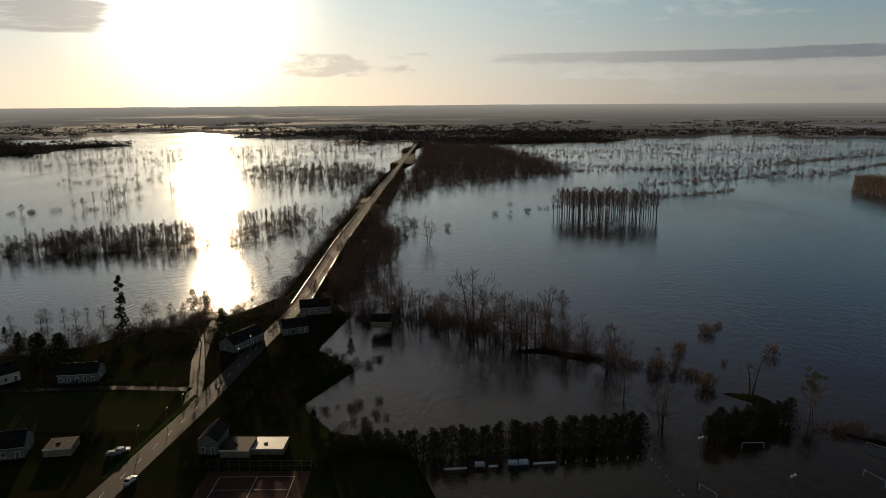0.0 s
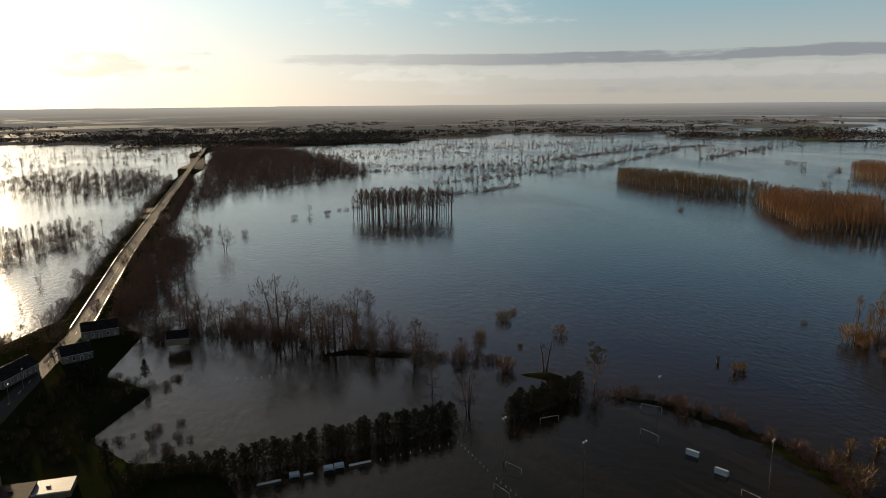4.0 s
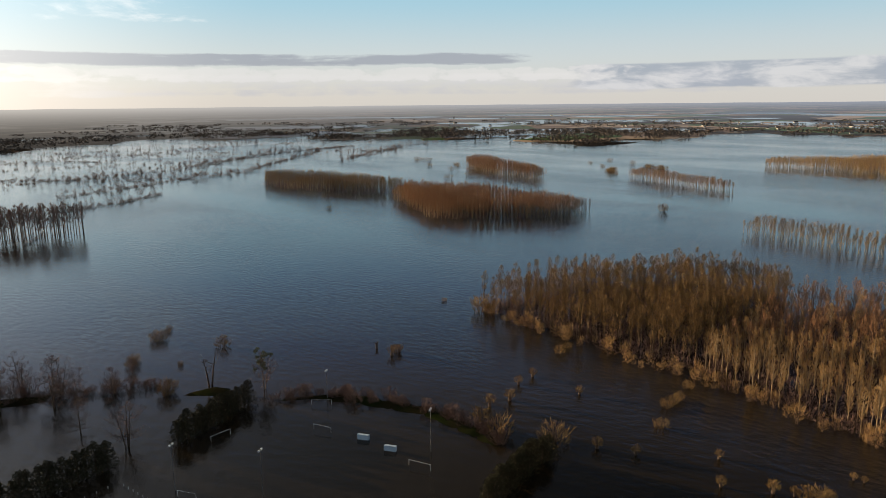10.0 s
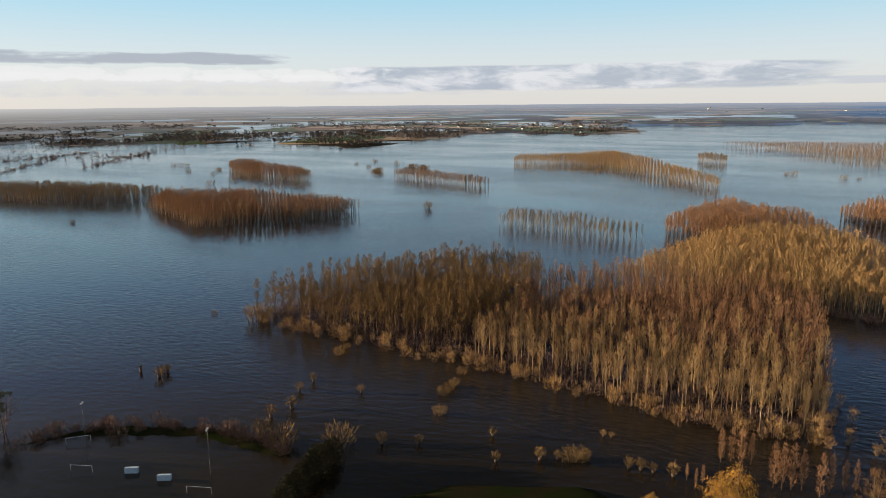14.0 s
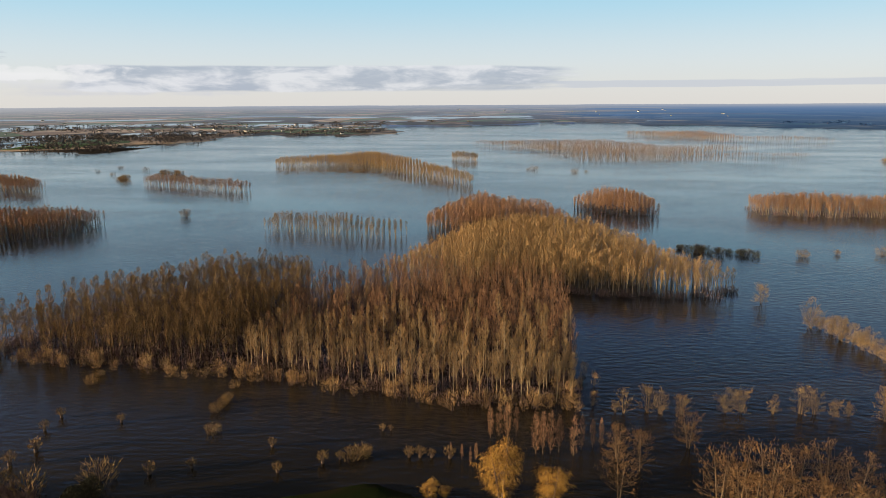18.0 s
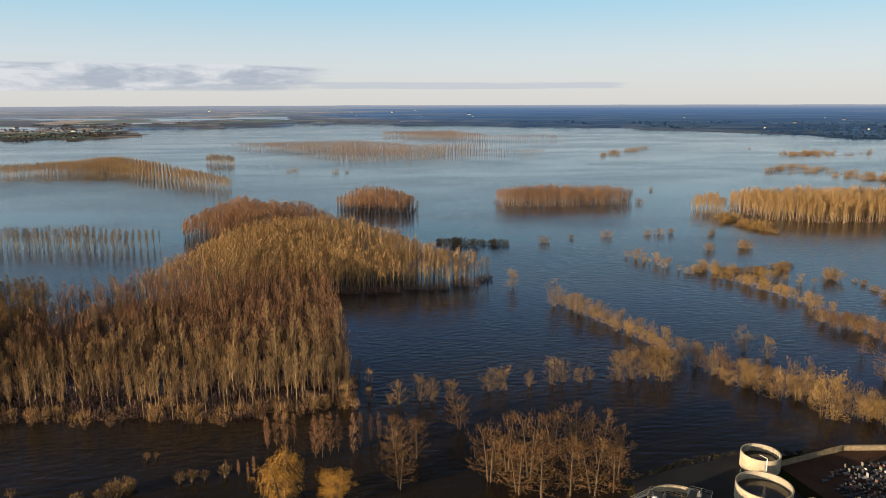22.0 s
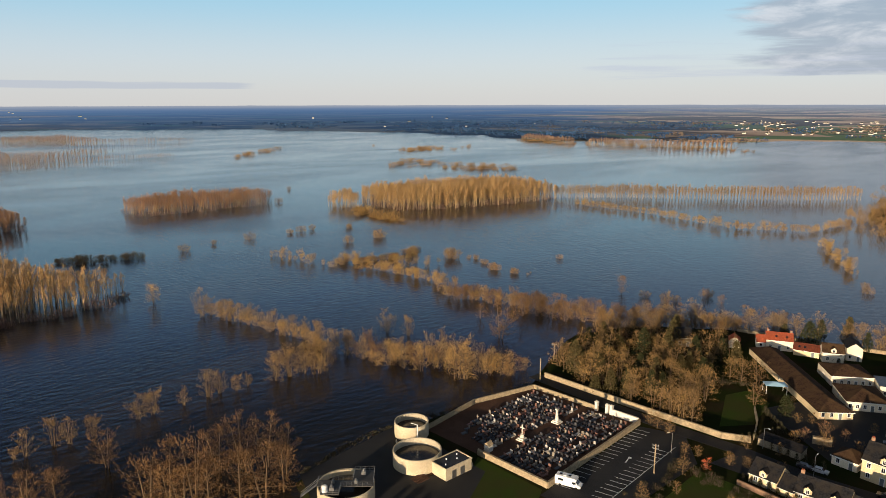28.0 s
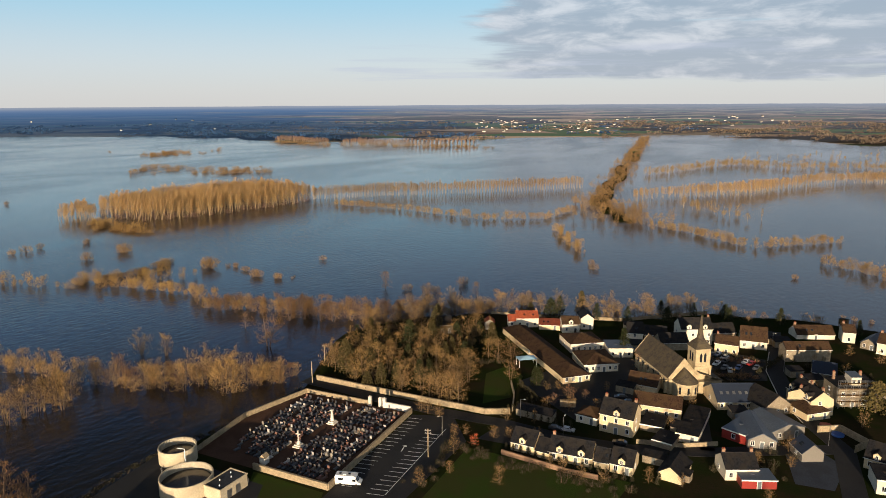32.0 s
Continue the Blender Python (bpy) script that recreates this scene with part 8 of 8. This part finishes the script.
ribbon("lane", [(-84, 215), (-88, 232), (-95, 254), (-102, 288), (-104, 306)], 5.0, 3.06, ASPHALT, "wet lane leading off the road to the shore", "road")
ribbon("lane", [(-88, 227), (-121, 229), (-160, 226)], 3.2, 3.06, ASPHALT, "narrow farm lane beside a field", "road")
ribbon("verge", [(-90.5, 168), (-86.5, 205), (-84.6, 222)], 1.6, 3.07, GRASS, "strip of green grass verge beside the road", "verge")
tagged(mesh_object("field", [(-151, 224, 3.02), (-92, 226, 3.02), (-90, 196, 3.02), (-136, 194, 3.02)], [(3, 2, 1, 0)], material("striped_field", (0.03, 0.038, 0.011), 0.95, 0.35, 0.6, 0.5, (0.035, 0.03, 0.014), coarse=0.1, spec=0.0)), "rough green field striped with shade", "field", kind="structure")
for x, y in ((-84.4, 196), (-83.2, 206), (-88, 184), (-77.4, 248), (-76.8, 262)):
    l = empty("street_lamp", x, y, TOWN, 90, "slim grey street lamp beside the road", "street lamp", "street lamps")
    part("post", bar((0, 0, 0), (0, 0, 6.6), 0.08, 6), STEEL, l)
    part("arm", bar((0, 0, 6.6), (1.1, 0, 6.9), 0.05, 5), STEEL, l)
    part("head", box(0.8, 1.5, -0.14, 0.14, 6.82, 6.98), WHITE_METAL, l)
kerbs = empty("road_markings", -80, 200, 3.06, 0, "worn white centre line of the road", "road marking", kind="structure")
for x, y in smooth_line([(-91, 130), (-86, 168), (-81, 209), (-78, 248), (-74, 295), (-71, 331), (-74, 486)], 9):
    part("dash", box(x + 80 - 0.07, x + 80 + 0.07, y - 200, y - 197, 0, 0.012), PAINT, kerbs)
rails = empty("crash_barrier", -77, 330, TOWN, 0, "low steel crash barrier along the causeway", "barrier")
for off in (-4.4, 4.4):
    L_ = [(-71, 331), (-74, 486), (-73, 728), (-70, 1045)]
    for (xa, ya), (xb, yb) in zip(L_, L_[1:]):
        part("rail", bar((xa + off + 77, ya - 330, 0.65), (xb + off + 77, yb - 330, 0.65), 0.12, 5), STEEL, rails)
plant("hamlet_scrub", "dark garden hedges and shrubs of the hamlet", "bushes", np.concatenate([along([(-160, 226), (-121, 231), (-90, 229)], 1.8, 2), along([(-70, 190), (-66, 240), (-62, 280)], 1.4, 6), along([(-150, 250), (-110, 262), (-92, 300)], 1.6, 12), grid([(-66, 195), (-46, 200), (-52, 225), (-36, 250), (-56, 276), (-64, 270)], 4.5, 10, 1.8), along([(-136, 192), (-100, 190)], 1.6, 2), along([(-70, 174), (-34, 174), (-30, 182)], 1.3, 2)]), BUSHES, [BARK_DARK, HEDGE], (0.4, 1.0), TOWN)
plant("drowned_garden_scrub", "half-drowned shrubs at the garden edge", "bushes", np.concatenate([along([(-46, 262), (-30, 256), (-24, 264)], 1.6, 4), along([(-48, 216), (-34, 216), (-22, 222)], 2.2, 3), along([(-34, 200), (-22, 205), (-26, 215)], 1.6, 6)]), BUSHES, [BARK_DARK, TWIG_DARK], (0.4, 0.9))

# far villages on the rising land
FAR_HOUSE_WALL, FAR_HOUSE_ROOF = shared("wall", box(-8, 8, -5, 5, -2, 6), WALL_WHITE), shared("roof", ([(-8.5, -5.6, 5.8), (8.5, -5.6, 5.8), (8.5, 5.6, 5.8), (-8.5, 5.6, 5.8), (-8.5, 0, 10), (8.5, 0, 10)], [(3, 2, 1, 0), (0, 1, 5, 4), (2, 3, 4, 5), (1, 2, 5), (3, 0, 4)]), SLATE)
far_rng = random.Random(9)
for az0, az1, r0, r1, n in ((57, 75, 2200, 3000, 80), (154, 166, 2350, 3300, 85), (40, 56, 2600, 3600, 26), (84, 106, 3500, 4300, 14), (118, 140, 2700, 3600, 7), (165, 178, 2600, 3600, 30)):
    for _ in range(n):
        a, r = radians(far_rng.uniform(az0, az1)), far_rng.uniform(r0, r1)
        x, y = r * math.sin(a), r * math.cos(a)
        z = float(land_height(np.array([x]), np.array([y]))[0])
        if z < 0.7:
            continue
        h = empty("far_house", x, y, z, far_rng.uniform(0, 180), "small stone house in a far village", "house", "far village houses")
        s = far_rng.uniform(0.35, 0.65)
        h.scale = (s * far_rng.uniform(0.8, 1.6), s, s)
        for me in (FAR_HOUSE_WALL, FAR_HOUSE_ROOF):
            o = new(me.name, me)
            o.parent = h


# ---- more of the village ----
# shrubs between the parked cars, trees on the square and along the river wall
for k in range(9):
    u = (k + 0.5) / 9
    for (xa, ya), (xb, yb) in (((31, -270), (14, -275)), ((27, -254), (12, -258.5))):
        tree("square_shrub", "reddish bare shrub between parked cars on the square", "bush", xa + (xb - xa) * u + rng.normal() * 0.4, ya + (yb - ya) * u + rng.normal() * 0.4, TOWN, BUSHES, "square", [BARK_DARK, TWIG_RUST], 0.5 + 0.2 * rng.random(), "shrubs on the square")
for x, y, h in ((83, -316, 12), (78, -312, 10), (58, -325, 11), (52, -327, 8), (36, -333, 11), (42, -331, 10), (30, -335, 8), (64, -320, 9), (17, -337, 7), (8, -339, 6), (70, -314, 9)):
    tree("quay_tree", "rounded bare tree on the river wall behind the village", "tree", x, y, 0.5, BROADS, "quay", [BARK_DARK, TWIG_TAN], h / 14.0, "trees on the quay")
for x, y, h in ((60, -322, 9), (33, -331, 10), (46, -326, 7)):
    tree("quay_conifer", "dark green conifer on the river wall behind the village", "tree", x, y, 1.5, CONIFERS, "quay conifer", [BARK_DARK, NEEDLE], h / 12.0, "conifers on the quay")
for x, y, h in ((66.6, -208.8, 6.5), (52.9, -248.1, 7.0), (62, -212, 4), (50, -244, 5), (70, -204, 4.5)):
    tree("rust_tree", "small rounded bare tree with reddish twigs beside the yard", "tree", x, y, TOWN, BROADS, "rust", [BARK_DARK, TWIG_RUST], h / 14.0, "reddish yard trees")

# a hide on legs standing in the flood
hide = empty("wooden_hide", -14.9, -349.4, 0, 12, "small wooden hut on posts standing in flood water", "hut")
PLANK = material("weathered_planks", (0.17, 0.10, 0.045), 0.9, 0.35, 1.0, 0.4, (0.12, 0.075, 0.035), coarse=0.5)
part("wall", box(-1.7, 1.7, -1.5, 1.5, 1.2, 3.6), PLANK, hide)
part("roof", roof_slab([(-2.0, -1.9, 3.5), (2.0, -1.9, 3.5), (2.0, 1.9, 4.1), (-2.0, 1.9, 4.1)], 0.12), SLATE, hide)
part("window", box(-0.7, 0.7, 1.5, 1.54, 2.3, 3.0), GLASS_DARK, hide)
for sx in (-1.5, 1.5):
    for sy in (-1.3, 1.3):
        part("post", bar((sx, sy, -1.2), (sx, sy, 1.3), 0.11, 6), PLANK, hide)

# scaffold before the tall stone house, with a pale dormer behind it
scaffold = empty("scaffold", -13.5, -251.3, TOWN, -152, "galvanised scaffold with plank decks before a stone house", "scaffold")
for k in range(6):
    x = -5.4 + 2.15 * k
    for y in (-5.9, -4.9):
        part("standard", bar((x, y, 0), (x, y, 9.4), 0.05, 5), STEEL, scaffold)
for z in (2.2, 4.4, 6.6, 8.4):
    part("deck", box(-5.4, 5.4, -5.8, -5.0, z - 0.06, z), PLANK, scaffold, "plank deck")
    for y in (-5.9, -4.9):
        part("ledger", bar((-5.5, y, z + 0.9), (5.5, y, z + 0.9), 0.04, 5), STEEL, scaffold)
for k in range(5):
    x = -5.4 + 2.15 * k
    part("brace", bar((x, -5.92, 2.2 * (k % 3)), (x + 2.15, -5.92, 2.2 * (k % 3) + 2.2), 0.035, 5), STEEL, scaffold)
bay = empty("roof_dormer", -14.6, -250.0, TOWN + 7.2, -152, "tall white dormer with two windows on a slate roof", "dormer")
part("wall", box(-1.6, 1.6, -3.0, 1.0, 0, 3.0), WHITE_WALL, bay)
part("roof", roof_slab([(-1.8, -3.3, 3.0), (1.8, -3.3, 3.0), (1.8, 1.2, 3.4), (-1.8, 1.2, 3.4)], 0.12), METAL_ROOF, bay)
for x in (-0.75, 0.75):
    window_at(bay, x, -3.0, 1.5, 0, 0.9)

# rooflights on the blue hall and the workshops
def rooflights(x, y, turn, n, gap, depth, z, slope, label):
    top = empty("rooflight_row", x, y, TOWN, turn, label, "rooflight", "rooflights")
    for k in range(n):
        cx = (k - (n - 1) / 2) * gap
        part("rooflight", roof_slab([(cx - 0.45, depth - 0.5, z - 0.5 * slope), (cx + 0.45, depth - 0.5, z - 0.5 * slope), (cx + 0.45, depth + 0.5, z + 0.5 * slope), (cx - 0.45, depth + 0.5, z + 0.5 * slope)], 0.1), STEEL, top)


rooflights(19.0, -233.3, -152, 6, 2.0, -3.2, 2.79 + 3.69 * (2.8 / 6.0) + 0.16, 3.69 / 6.0, "row of pale rooflights in a blue slate roof")

# street lamps along the village street and the square
for x, y in ((5.5, -270), (-1, -236), (-9, -214), (11, -296), (36, -260), (60, -184), (76, -190), (92, -168)):
    lamp_post = empty("street_lamp", x, y, TOWN, float(rng.random() * 360), "slim grey street lamp beside the village street", "lamp", "village street lamps")
    part("pole", bar((0, 0, 0), (0, 0, 6.2), 0.07, 6), STEEL, lamp_post)
    part("arm", bar((0, 0, 6.15), (1.1, 0, 6.45), 0.045, 5), STEEL, lamp_post)
    part("head", box(0.9, 1.5, -0.12, 0.12, 6.38, 6.5), WHITE_METAL, lamp_post)
